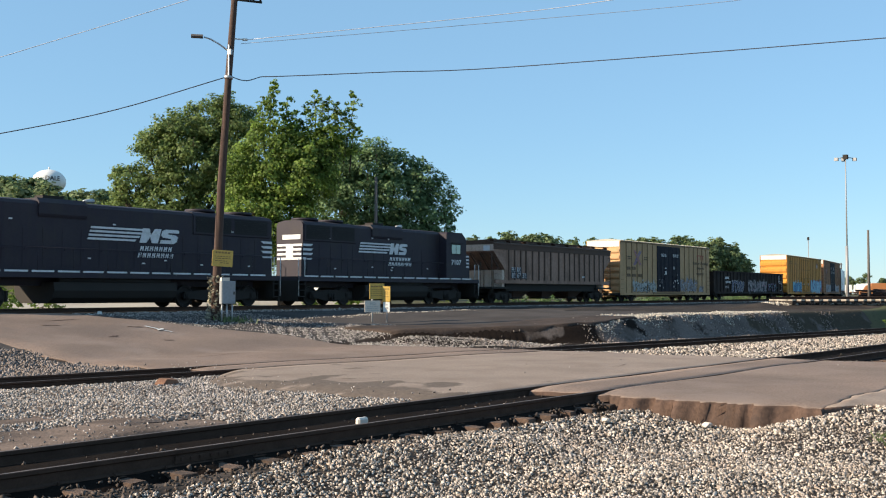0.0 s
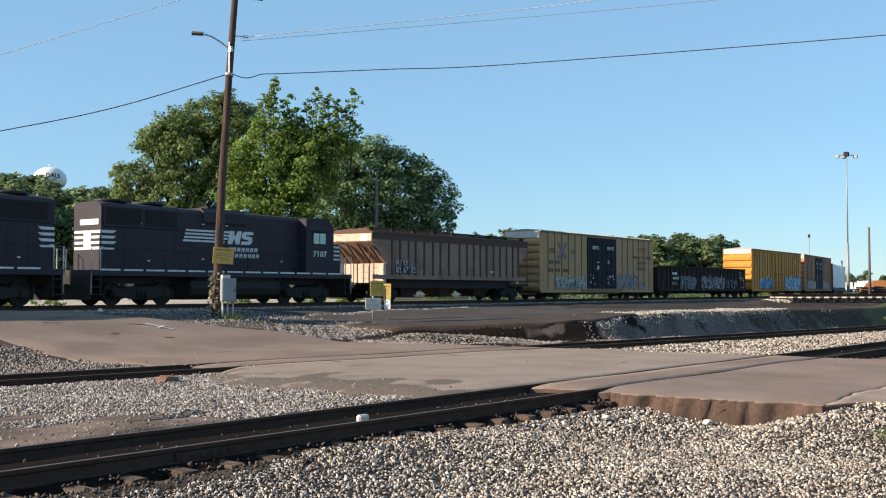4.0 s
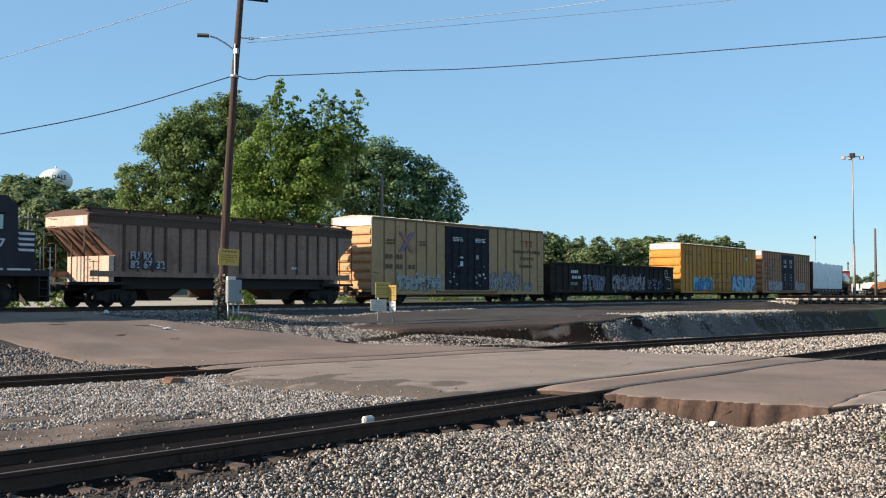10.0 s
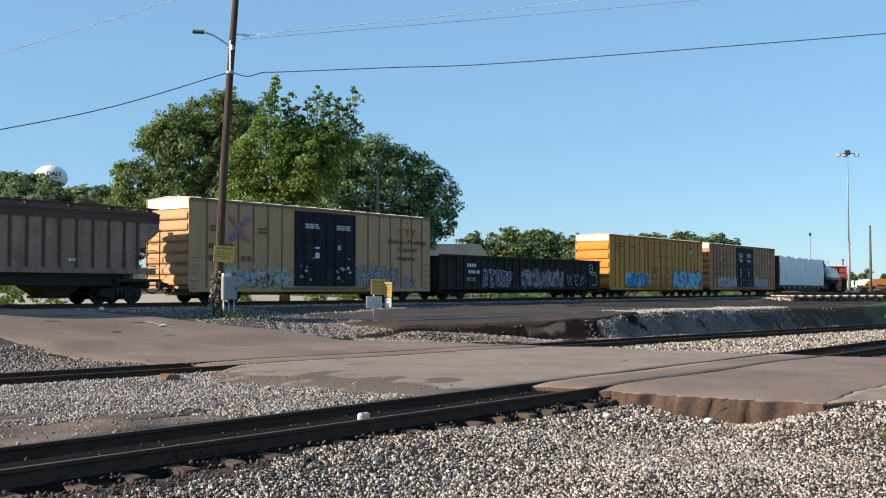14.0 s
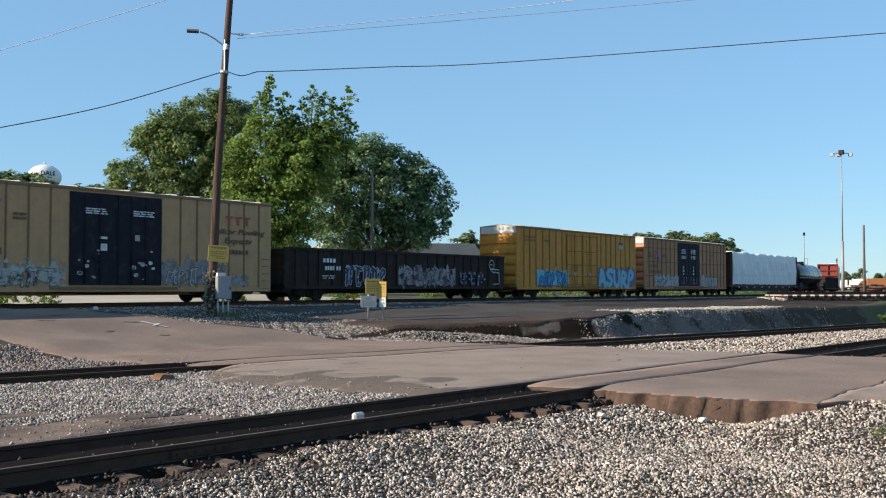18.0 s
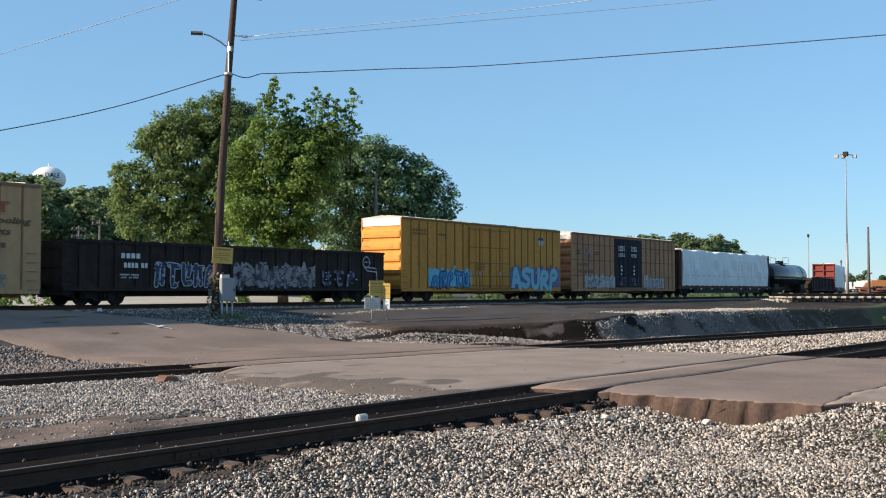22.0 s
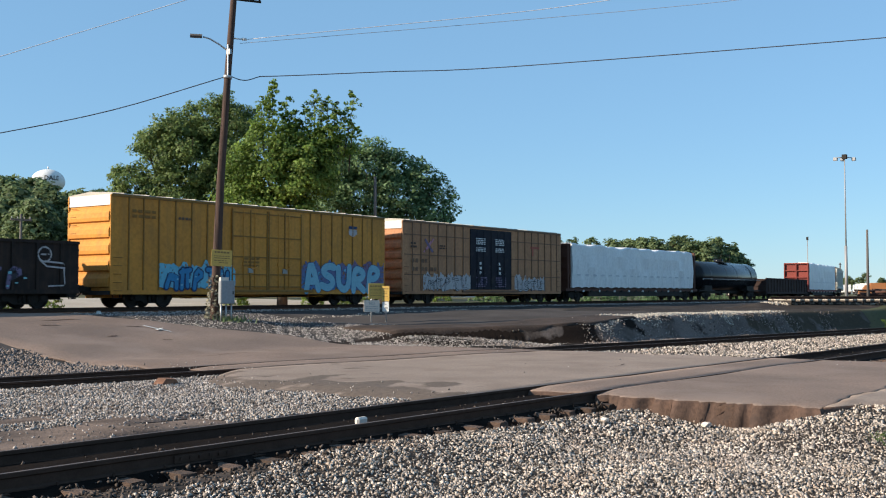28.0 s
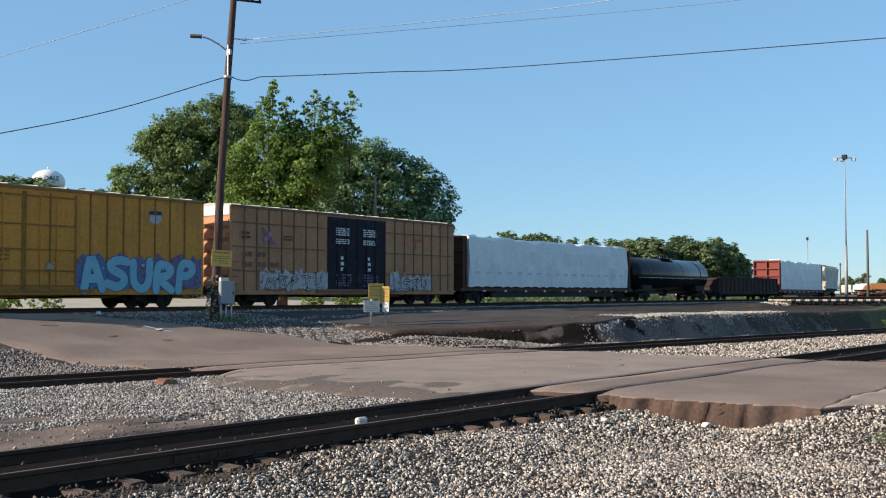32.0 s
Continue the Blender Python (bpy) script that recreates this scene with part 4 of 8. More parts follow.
        for z in (1.7, 2.9, 4.0):
            part("batten", boxes((dx0 + 0.05, dx1 - 0.05, -1.553, -1.545, z - 0.03, z + 0.03)), door_mat, door)
        w = dx1 - dx0
        for fx in (0.3, 0.62):
            rod = bmesh.new()
            cyl(rod, (dx0 + fx * w, -1.585, sill + 0.15), (dx0 + fx * w, -1.585, top - 0.25), 0.018, n=6)
            box(rod, dx0 + fx * w - 0.05, dx0 + fx * w + 0.05, -1.6, -1.545, 2.0, 2.12)
            part("lock_rod", rod, door_mat, door)
        hb = bmesh.new()
        tube(hb, [(dx0 + 0.45 * w, -1.60, 1.95), (dx0 + 0.55 * w, -1.62, 1.8), (dx0 + 0.7 * w, -1.60, 1.95)], 0.02)
        part("handle", hb, door_mat, door)
    part("door_track", boxes((d0 - 0.9, d1 + 0.9, -1.60, -1.50, sill - 0.06, sill + 0.06)), rib_mat, car)
    add_ladder(car, rib_mat, -half + 0.12, -1.5, sill, top - 2.4)
    add_ladder(car, rib_mat, half - 0.55, -1.5, sill, top - 2.4)
    for x in (-half + 0.3, half - 0.3):
        part("stirrup_step", tube(bmesh.new(), [(x - 0.2, -1.48, sill), (x - 0.17, -1.48, 0.42), (x + 0.17, -1.48, 0.42), (x + 0.2, -1.48, sill)], 0.02), running_gear, car)
    rg = boxes((-half + 4.2, half - 4.2, -0.16, 0.16, 0.45, sill - 0.1))
    cyl(rg, (-1.2, 0.6, 0.6), (0.2, 0.6, 0.6), 0.2)
    tube(rg, [(-half + 3.5, -0.7, 0.6), (0, -0.7, 0.42), (half - 3.5, -0.7, 0.6)], 0.025)
    part("underframe", rg, running_gear, car)
    for s in (-1, 1):
        add_truck(car, s * (half - 2.55))
    add_couplers(car, half)
    return car, X


def gondola(c0, c1, label, mat, top, sill, posts, name="gondola"):
    mid, half = (c0 + c1) / 2, (c1 - c0) / 2
    car = thing(name, label, "gondola car", group="cars of the freight train")
    TRAIN.append((car, c0, c1))
    X = lambda c: c - mid
    part("floor", boxes((-half, half, -1.4, 1.4, sill + 0.05, sill + 0.2)), mat, car)
    for s in (-1, 1):
        part("side_wall", boxes((-half, half, *sorted((s * 1.46, s * 1.40)), sill, top)), mat, car)
        part("end_wall", boxes((*sorted((s * half, s * (half - 0.08))), -1.4, 1.4, sill, top), *[(*sorted((s * half, s * (half + 0.07))), -1.4, 1.4, z, z + 0.12) for z in np.linspace(sill + 0.2, top - 0.3, 3)]), mat, car)
        part("top_chord", boxes((-half, half, *sorted((s * 1.38, s * 1.53)), top - 0.02, top + 0.10)), mat, car)
        part("side_sill", boxes((-half, half, *sorted((s * 1.46, s * 1.53)), sill - 0.05, sill + 0.12)), mat, car)
    pm = mesh_of(box(bmesh.new(), -0.06, 0.06, -0.07, 0.0, 0, top - sill - 0.14), "side_post", mat)
    for x in posts:
        part("side_post", pm, None, car, "", pose(X(x), -1.46, sill + 0.12))
        part("side_post", pm, None, car, "", pose(-X(x), 1.46, sill + 0.12, rz=180))
    add_ladder(car, mat, -half + 0.1, -1.5, sill, top)
    part("underframe", boxes((-half, half, -0.25, 0.25, sill - 0.3, sill + 0.05), (-half + 0.05, -half + 0.5, -1.4, 1.4, sill - 0.2, sill), (half - 0.5, half - 0.05, -1.4, 1.4, sill - 0.2, sill)), running_gear, car)
    for s in (-1, 1):
        add_truck(car, s * (half - 2.3))
        part("stirrup_step", tube(bmesh.new(), [(s * (half - 0.5), -1.48, sill), (s * (half - 0.47), -1.48, 0.4), (s * (half - 0.13), -1.48, 0.4), (s * (half - 0.1), -1.48, sill)], 0.02), running_gear, car)
    add_couplers(car, half)
    return car, X


def covered_hopper(c0, c1, label, mat, rib_mat, ribs, eave=3.9, sill=1.44, bays=3, rails=True, end_mat=None):
    """Sloping end sheets over open end platforms, ribbed sides, outlet bays underneath, running boards on the roof."""
    mid, half = (c0 + c1) / 2, (c1 - c0) / 2
    car = thing("covered_hopper", label, "hopper car", group="cars of the freight train")
    TRAIN.append((car, c0, c1))
    L = half
    side = [(-L, eave), (-L, eave - 0.48), (-L + 1.42, 2.22), (-L + 1.42, sill), (L - 1.25, sill), (L - 1.2, 2.25), (L, eave - 0.7), (L, eave)]
    part("body", prism(bmesh.new(), side, -1.49, 1.49), mat, car)
    roof = lofted(bmesh.new(), [(-1.56, eave - 0.02), (-1.56, eave + 0.06), (-1.1, eave + 0.2), (0, eave + 0.27), (1.1, eave + 0.2), (1.56, eave + 0.06), (1.56, eave - 0.02)], -L, L)
    part("roof", roof, rib_mat, car)
    hatch = lofted(bmesh.new(), [(-0.35, eave + 0.2), (-0.35, eave + 0.36), (0.35, eave + 0.36), (0.35, eave + 0.2)], -L + 1, L - 1)
    part("hatch_cover", hatch, rib_mat, car)
    for s in (-1, 1):
        rb = boxes((-L - 0.1, L + 0.1, *sorted((s * 1.0, s * 1.35)), eave + 0.30, eave + 0.33))
        for x in np.linspace(-L + 0.3, L - 0.3, 9):
            box(rb, x - 0.03, x + 0.03, *sorted((s * 1.0, s * 1.35)), eave + 0.1, eave + 0.30)
        part("running_board", rb, rib_mat, car, "weathered steel running board")
    for s in (-1, 1):
        part("top_chord", boxes((-L, L, *sorted((s * 1.49, s * 1.525)), eave - 0.34, eave - 0.02)), rib_mat, car, "dark band under the eave")
    for x in ribs:
        xx = x - mid
        zb = sill + 0.08
        h = eave - zb - 0.345
        part("side_rib", boxes((xx - 0.06, xx + 0.06, -1.545, -1.49, zb, zb + h)), rib_mat, car)
        part("side_rib", boxes((-xx - 0.055, -xx + 0.055, 1.49, 1.535, zb, zb + h)), rib_mat, car)
    part("side_sill", boxes((-L + 0.2, L - 0.2, -1.53, -1.40, sill - 0.14, sill + 0.1), (-L + 0.2, L - 0.2, 1.40, 1.53, sill - 0.14, sill + 0.1)), mat, car)
    part("centre_sill", boxes((-L + 1.9, L - 1.9, -1.25, 1.25, 0.78, sill - 0.02)), running_gear, car, "dark underframe between the outlet bays")
    span = (2 * L - 5.2) / bays
    for k in range(bays):
        x0 = -L + 2.6 + k * span
        b = bmesh.new()
        lo = [(x0 + span * 0.36, -0.5, 0.35), (x0 + span * 0.64, -0.5, 0.35), (x0 + span * 0.64, 0.5, 0.35), (x0 + span * 0.36, 0.5, 0.35)]
        hi = [(x0 + 0.08, -1.40, sill), (x0 + span - 0.08, -1.40, sill), (x0 + span - 0.08, 1.40, sill), (x0 + 0.08, 1.40, sill)]
        vl, vh = [b.verts.new(p) for p in lo], [b.verts.new(p) for p in hi]
        b.faces.new(vl[::-1])
        b.faces.new(vh)
        for i in range(4):
            b.faces.new((vl[i], vl[(i + 1) % 4], vh[(i + 1) % 4], vh[i]))
        part("outlet_bay", b, rib_mat, car)
        part("outlet_gate", boxes((x0 + span * 0.33, x0 + span * 0.67, -0.6, 0.6, 0.25, 0.36)), running_gear, car)
    for s in (-1, 1):
        part("end_platform", boxes((*sorted((s * (L - 2.3), s * (L + 0.2))), -1.45, 1.45, 0.95, 1.08), (*sorted((s * (L - 2.3), s * (L + 0.1))), -0.3, 0.3, 0.7, 1.0)), running_gear, car)
        for y in (-1.42, -0.55, 0.55, 1.42):
            cb = bmesh.new()
            cyl(cb, (s * (L + 0.1), y, 1.0), (s * (L + 0.1), y, 3.3 if abs(y) > 1 else 2.7), 0.03, n=6)
            part("end_post", cb, rib_mat, car)
        for y in (-1.2, -0.4, 0.4, 1.2):
            xa = s * (L - 1.3)
            part("slope_rib", prism(bmesh.new(), [(xa, 1.05), (xa, 2.2), (s * (L - 0.05), 3.35), (s * (L + 0.02), 3.3), (xa + s * 0.14, 2.16), (xa + s * 0.14, 1.05)], y - 0.025, y + 0.025), rib_mat, car)
        for ya, yb in ((-1.46, -0.8), (-0.72, -0.05), (0.05, 0.72), (0.8, 1.46)):
            part("end_sheet", boxes((*sorted((s * (L - 1.36), s * (L - 1.10))), ya, yb, 1.08, 2.2)), end_mat or mat, car)
        part("end_cap", boxes((*sorted((s * (L - 0.02), s * (L + 0.012))), -1.47, 1.47, eave - 0.44, eave - 0.03)), end_mat or mat, car)
        if rails:
            add_ladder(car, rib_mat, -L - 0.05 if s < 0 else L + 0.11, 0.7 if s < 0 else -1.2, 1.3, eave, axis="y")
        add_ladder(car, rib_mat, s * (L - 0.3) - 0.2, -1.5, 1.2, eave)
        add_truck(car, s * (L - 1.75))
    add_couplers(car, half)
    return car, lambda c: c - mid


def centre_beam(c0, c1, w0, w1, label, steel, wrap_end=0.55):
    """A flat car with end bulkheads and a load of timber under white wrapping."""
    mid, half = (c0 + c1) / 2, (c1 - c0) / 2
    car = thing("lumber_car", label, "flat car", group="cars of the freight train")
    TRAIN.append((car, c0, c1))
    X = lambda c: c - mid
    part("deck", boxes((-half, half, -1.45, 1.45, 0.78, 0.98), (-half + 3, half - 3, -0.5, 0.5, 0.45, 0.8)), steel, car)
    # added dark skirts that stand in for the shade below the deck
    part("side_sill", boxes((-half + 3.6, half - 3.6, -1.4, -1.25, 0.38, 0.78), (-half + 3.6, half - 3.6, 1.25, 1.4, 0.38, 0.78)), running_gear, car, "dark skirt added for the shade under the deck")
    for s in (-1, 1):
        bx = s * (half - 0.55)
        bk = part("bulkhead", boxes((*sorted((bx, bx - s * 0.12)), -1.48, 1.48, 0.95, 4.3)), steel, car, "ribbed steel end bulkhead")
        for y in (-1.42, -0.05, 1.34):
            part("post", boxes((*sorted((bx, bx + s * 0.22)), y, y + 0.1, 0.95, 4.3)), steel, bk)
        for z in (1.7, 2.5, 3.3, 4.15):
            part("rib", boxes((*sorted((bx, bx + s * 0.18)), -1.4, 1.4, z, z + 0.12)), steel, bk)
        add_truck(car, s * (half - 2.1))
        part("stirrup_step", tube(bmesh.new(), [(s * (half - 0.5), -1.45, 0.8), (s * (half - 0.47), -1.45, 0.4), (s * (half - 0.13), -1.45, 0.4), (s * (half - 0.1), -1.45, 0.8)], 0.02), running_gear, car)
    part("centre_beam", boxes((-half + 0.7, half - 0.7, -0.08, 0.08, 0.95, 4.2)), steel, car)
    x0, x1 = X(w0), X(w1)
    n, rings = 140, []
    for s, nm in ((-1, "near"), (1, "far")):
        b = bmesh.new()
        cols = []
        for i in range(n + 1):
            f = i / n
            x = x0 + (x1 - x0) * f
            pull = wrap_end * (1 - smooth01(np.array(x1 - x), 0, 1.5)) * 0.4
            wob = 0.09 * noise.noise(Vector((x * 0.9, s * 3.0, 0.5))) + 0.05 * noise.noise(Vector((x * 3.1, s * 3.0, 4.5))) - 0.02
            tz = 4.33 - 0.05 + 0.16 * noise.noise(Vector((x * 0.8, s * 2.0, 9.5))) - 0.25 * float(pull)
            bz = 1.02 + 0.08 * abs(math.sin(2.6 * x + 0.4 + noise.noise(Vector((x, 0.3, 0.2)))))
            prof = [(1.46 + wob, bz), (1.475 + wob * 0.6, 1.7), (1.47 - wob * 0.5 + 0.08 * noise.noise(Vector((x * 1.3, 2.6, 1.0))), 2.6), (1.46 + 0.08 * noise.noise(Vector((x * 1.1, 3.5, 1.0))), 3.5), (1.43, tz - 0.12), (1.33, tz), (0.1, tz + 0.05)]
            cols.append([b.verts.new((x - 0.6 * float(pull) * (z - 1) / 3.3, s * y, z)) for y, z in prof])
        for p, q in zip(cols, cols[1:]):
            for j in range(len(p) - 1):
                b.faces.new((p[j], p[j + 1], q[j + 1], q[j]))
        for col in (cols[0], cols[-1]):
            inner = [b.verts.new((col[0].co.x, s * 0.1, 1.02))]
            b.faces.new(col + inner)
        bmesh.ops.recalc_face_normals(b, faces=b.faces)
        part("wrapped_timber", b, wrap_white, car, "white wrapped timber packs", smooth=False)
    rnd = random.Random(4)
    for k in range(17):
        px = x0 + 0.5 + k * (x1 - x0 - 1) / 17
        pr = bmesh.new()
        flat(pr, blob(px + 0.4, 2.0, 0.34, 0.07, rnd), -1.53)
        part("wrap_print", pr, wrap_print, car, "faint grey printed mark")
    for k in range(18):
        px = x0 + 0.4 + k * (x1 - x0 - 0.8) / 17
        part("winch", boxes((px - 0.12, px + 0.12, -1.5, -1.4, 0.72, 0.86)), galvanised if k % 2 else running_gear, car)
    add_couplers(car, half)
    return car, X


def tank_car(c0, c1):
    mid, half = (c0 + c1) / 2, (c1 - c0) / 2
    car = thing("tank_car", "glossy black tank car with a walkway and dome", "tank car", group="cars of the freight train")
    TRAIN.append((car, c0, c1))
    R, zc, n = 1.42, 2.25, 40
    b = bmesh.new()
    prof = [(-half + 0.2, 0.02), (-half + 0.24, 0.5), (-half + 0.36, 0.95), (-half + 0.6, 1.27), (-half + 0.95, R), (half - 0.95, R), (half - 0.6, 1.27), (half - 0.36, 0.95), (half - 0.24, 0.5), (half - 0.2, 0.02)]
    rings = [[b.verts.new((x, r * math.sin(2 * math.pi * i / n), zc + r * math.cos(2 * math.pi * i / n))) for i in range(n)] for x, r in prof]
    for p, q in zip(rings, rings[1:]):
        for i in range(n):
            b.faces.new((p[i], p[(i + 1) % n], q[(i + 1) % n], q[i]))
    bmesh.ops.recalc_face_normals(b, faces=b.faces)
    part("barrel", b, tank_black, car, "glossy black barrel", smooth=True)
    for x in (-half + 2.6, -1.4, 1.4, half - 2.6):
        rb = bmesh.new()
        k = 32
        lofted(rb, [((R + 0.012) * math.sin(2 * math.pi * i / k), zc + (R + 0.012) * math.cos(2 * math.pi * i / k)) for i in range(k)], x - 0.05, x + 0.05)
        part("band", rb, tank_black, car)
    dome = bmesh.new()
    cyl(dome, (0, 0, zc + R - 0.1), (0, 0, zc + R + 0.35), 0.45, n=20)
    box(dome, -1.3, 1.3, -0.75, 0.75, zc + R + 0.02, zc + R + 0.06)
    part("dome", dome, tank_black, car)
    rl = bmesh.new()
    for x in (-1.2, 1.2):
        for y in (-0.72, 0.72):
            cyl(rl, (x, y, zc + R), (x, y, zc + R + 0.75), 0.02, n=5)
    for y in (-0.72, 0.72):
        tube(rl, [(-1.2, y, zc + R + 0.72), (1.2, y, zc + R + 0.72)], 0.02)
    part("platform_rail", rl, running_gear, car)
    hr = bmesh.new()
    tube(hr, [(-half + 0.3, -1.47, zc - 0.28), (half - 0.3, -1.47, zc - 0.28)], 0.022)
    for x in np.linspace(-half + 0.5, half - 0.5, 8):
        box(hr, x - 0.03, x + 0.03, -1.48, -1.38, zc - 0.36, zc - 0.26)
    part("side_rail", hr, galvanised, car, "pale side handrail")
    for s in (-1, 1):
        part("saddle", boxes((*sorted((s * (half - 3.3), s * (half - 1.4))), -1.2, 1.2, 0.95, 1.35), (*sorted((s * (half - 3.6), s * (half + 0.2))), -1.35, 1.35, 0.82, 0.95)), running_gear, car)
        add_truck(car, s * (half - 2.0))
    part("sill", boxes((-half, half, -0.3, 0.3, 0.6, 0.95)), running_gear, car)
    part("outlet", boxes((-0.3, 0.3, -0.3, 0.3, 0.4, 0.9)), running_gear, car)
    add_couplers(car, half)
    return car


def emblem(car, x0, x1, z0, z1, y, slant=0.25, stripe_len=3.0):
    """Four stripes that run into two slanted blocks, all white."""
    h = (z1 - z0)
    s = bmesh.new()
    for k in range(4):
        za = z0 + h * (k + 0.22) / 4
        zb = za + h * 0.14
        sh = slant * k * 0.22
        flat(s, [(x0 + 0.05 * k, za), (x0 + stripe_len - 0.35 + 0.22 * k, za), (x0 + stripe_len - 0.29 + 0.22 * k, zb), (x0 + 0.05 * k + 0.03, zb)], y)
    part("stripe", s, decal_white, car, "four white stripes")
    w = (x1 - x0 - stripe_len) / 2
    shapes = ([(0, 0), (0.36, 0), (0.50, 0.42), (0.66, 0), (1, 0), (1, 1), (0.64, 1), (0.50, 0.58), (0.34, 1), (0, 1)],
              [(0.06, 0), (0.82, 0), (0.98, 0.16), (0.98, 0.48), (0.82, 0.62), (0.38, 0.66), (0.38, 0.76), (0.98, 0.76), (0.98, 0.9), (0.88, 1), (0.16, 1), (0.02, 0.86), (0.02, 0.55), (0.16, 0.42), (0.62, 0.36), (0.62, 0.25), (0.06, 0.25)])
    for k, shape in enumerate(shapes):
        e = bmesh.new()
        a = x0 + stripe_len - 0.12 + k * w * 1.03
        flat(e, [(a + (u * 0.98 + 0.2 * v) * w, z0 + v * h) for u, v in shape], y)
        part("emblem", e, decal_white, car, "white slanted block emblem")


def locomotive(c0, c1, label, d0, d1, hood0, hood1, cab, nose, grille, bulge, tank, logo, words, truck_x, axles, front):
    """Places are along the train. d: deck; cab and nose: (from, to)."""
    mid, half = (c0 + c1) / 2, (c1 - c0) / 2
    car = thing("locomotive", label, "locomotive", group="locomotives of the freight train")
    TRAIN.append((car, c0, c1))
    X = lambda c: c - mid
    part("frame", boxes((X(d0), X(d1), -1.5, 1.5, 1.28, 1.52), (X(d0) + 1, X(d1) - 1, -0.5, 0.5, 0.95, 1.28)), loco_black, car)
    strip = bmesh.new()
    x = X(d0) + 0.5
    while x < X(d1) - 1.3:
        box(strip, x, x + 1.02, -1.508, -1.5, 1.50, 1.575)
        x += 1.2
    part("sill_stripe", strip, decal_white, car, "broken white reflective line")
    hood_sec = [(-0.95, 1.52), (-0.95, 4.28), (-0.85, 4.42), (-0.5, 4.5), (0.5, 4.5), (0.85, 4.42), (0.95, 4.28), (0.95, 1.52)]
    part("hood", lofted(bmesh.new(), hood_sec, X(hood0), X(hood1)), loco_black, car, "black long hood")
    g0, g1 = X(grille[0]), X(grille[1])
    sec = [(-0.96, 3.4), (-0.99, 3.45), (-0.99, 4.3), (-0.86, 4.45), (-0.5, 4.53), (0.5, 4.53), (0.86, 4.45), (0.99, 4.3), (0.99, 3.45), (0.96, 3.4)]
    gr = lofted(bmesh.new(), sec, g0, g1)
    part("radiator", gr, loco_black, car)
    for k, (a, b) in enumerate(((g0 + 0.15, (g0 + g1) / 2 - 0.12), ((g0 + g1) / 2 + 0.12, g1 - 0.15))):
        sl = boxes((a, b, -0.996, -0.988, 3.52, 4.26))
        for z in np.arange(3.62, 4.24, 0.09):
            box(sl, a, b, -1.016, -0.99, z, z + 0.03)
        part("grille", sl, loco_grille, car, "dark louvred radiator grille")
        cx = (a + b) / 2
        fan = bmesh.new()
        cyl(fan, (cx, 0, 4.55), (cx, 0, 4.68), 0.72, n=20)
        part("fan", fan, loco_black, car, "round roof fan housing")
    b0, b1 = X(bulge[0]), X(bulge[1])
    part("brake_housing", lofted(bmesh.new(), [(-0.98, 3.78), (-1.03, 3.9), (-1.03, 4.36), (-0.85, 4.56), (0.85, 4.56), (1.03, 4.36), (1.03, 3.9), (0.98, 3.78)], b0, b1), loco_black, car)
    part("exhaust", boxes(((b0 + b1) / 2 - 0.5, (b0 + b1) / 2 + 0.5, -0.3, 0.3, 4.6, 4.74)), running_gear, car)
    part("horn", cyl(bmesh.new(), (b1 + 0.4, -0.2, 4.62), (b1 + 0.9, -0.2, 4.66), 0.06, 0.11, n=10), galvanised, car, "pale roof horn")
    dx = X(hood0) + 0.35
    while dx < X(hood1) - 1.0:
        part("hood_door", boxes((dx, dx + 0.86, -0.962, -0.95, 1.75, 3.3), (dx + 0.1, dx + 0.14, -0.985, -0.962, 2.4, 2.55)), loco_black, car)
        dx += 0.92
    k0, k1 = X(cab[0]), X(cab[1])
    sgn = 1 if nose[0] >= cab[1] - 0.01 else -1
    cabm = prism(bmesh.new(), [(k0, 1.52), (k0, 4.32), (k0 + 0.1, 4.42), (k1 - 0.45 * (sgn > 0), 4.42), (k1, 4.02 if sgn > 0 else 4.42), (k1, 1.52)], -1.5, 1.5)
    part("cab", cabm, loco_black, car, "black driver's cab")
    wx0, wx1 = k0 + 0.55, k0 + 1.5
    part("cab_window", boxes((wx0, wx1, -1.512, -1.502, 3.1, 3.66)), cab_sky, car, "pale green reflecting cab window")
    wf = boxes((wx0 - 0.05, wx1 + 0.05, -1.52, -1.5, 3.05, 3.1), (wx0 - 0.05, wx1 + 0.05, -1.52, -1.5, 3.66, 3.71), (wx0 - 0.05, wx0, -1.52, -1.5, 3.1, 3.66), (wx1, wx1 + 0.05, -1.52, -1.5, 3.1, 3.66), ((wx0 + wx1) / 2 - 0.02, (wx0 + wx1) / 2 + 0.02, -1.52, -1.5, 3.1, 3.66))
    part("window_frame", wf, loco_grille, car)
    part("cab_side_shade", boxes((wx0 - 0.1, wx1 + 0.1, -1.66, -1.5, 3.74, 3.77)), loco_black, car)
    n0, n1 = X(nose[0]), X(nose[1])
    part("nose", prism(bmesh.new(), [(n0, 1.52), (n0, 3.17), (n1 - 0.15 * sgn, 3.12), (n1, 2.95), (n1, 1.52)] if sgn > 0 else [(n0, 1.52), (n0, 2.95), (n0 + 0.15, 3.12), (n1, 3.17), (n1, 1.52)], -1.0, 1.0), loco_black, car)
    ns = bmesh.new()
    for z in (2.28, 2.5, 2.72, 2.94):
        flat(ns, [(n1 - 0.72 if sgn > 0 else n0 + 0.05, z), (n1 - 0.05 if sgn > 0 else n0 + 0.72, z), (n1 - 0.05 if sgn > 0 else n0 + 0.72, z + 0.1), (n1 - 0.8 if sgn > 0 else n0 + 0.05, z + 0.1)], -1.004)
    part("nose_stripe", ns, decal_white, car, "white nose stripes")
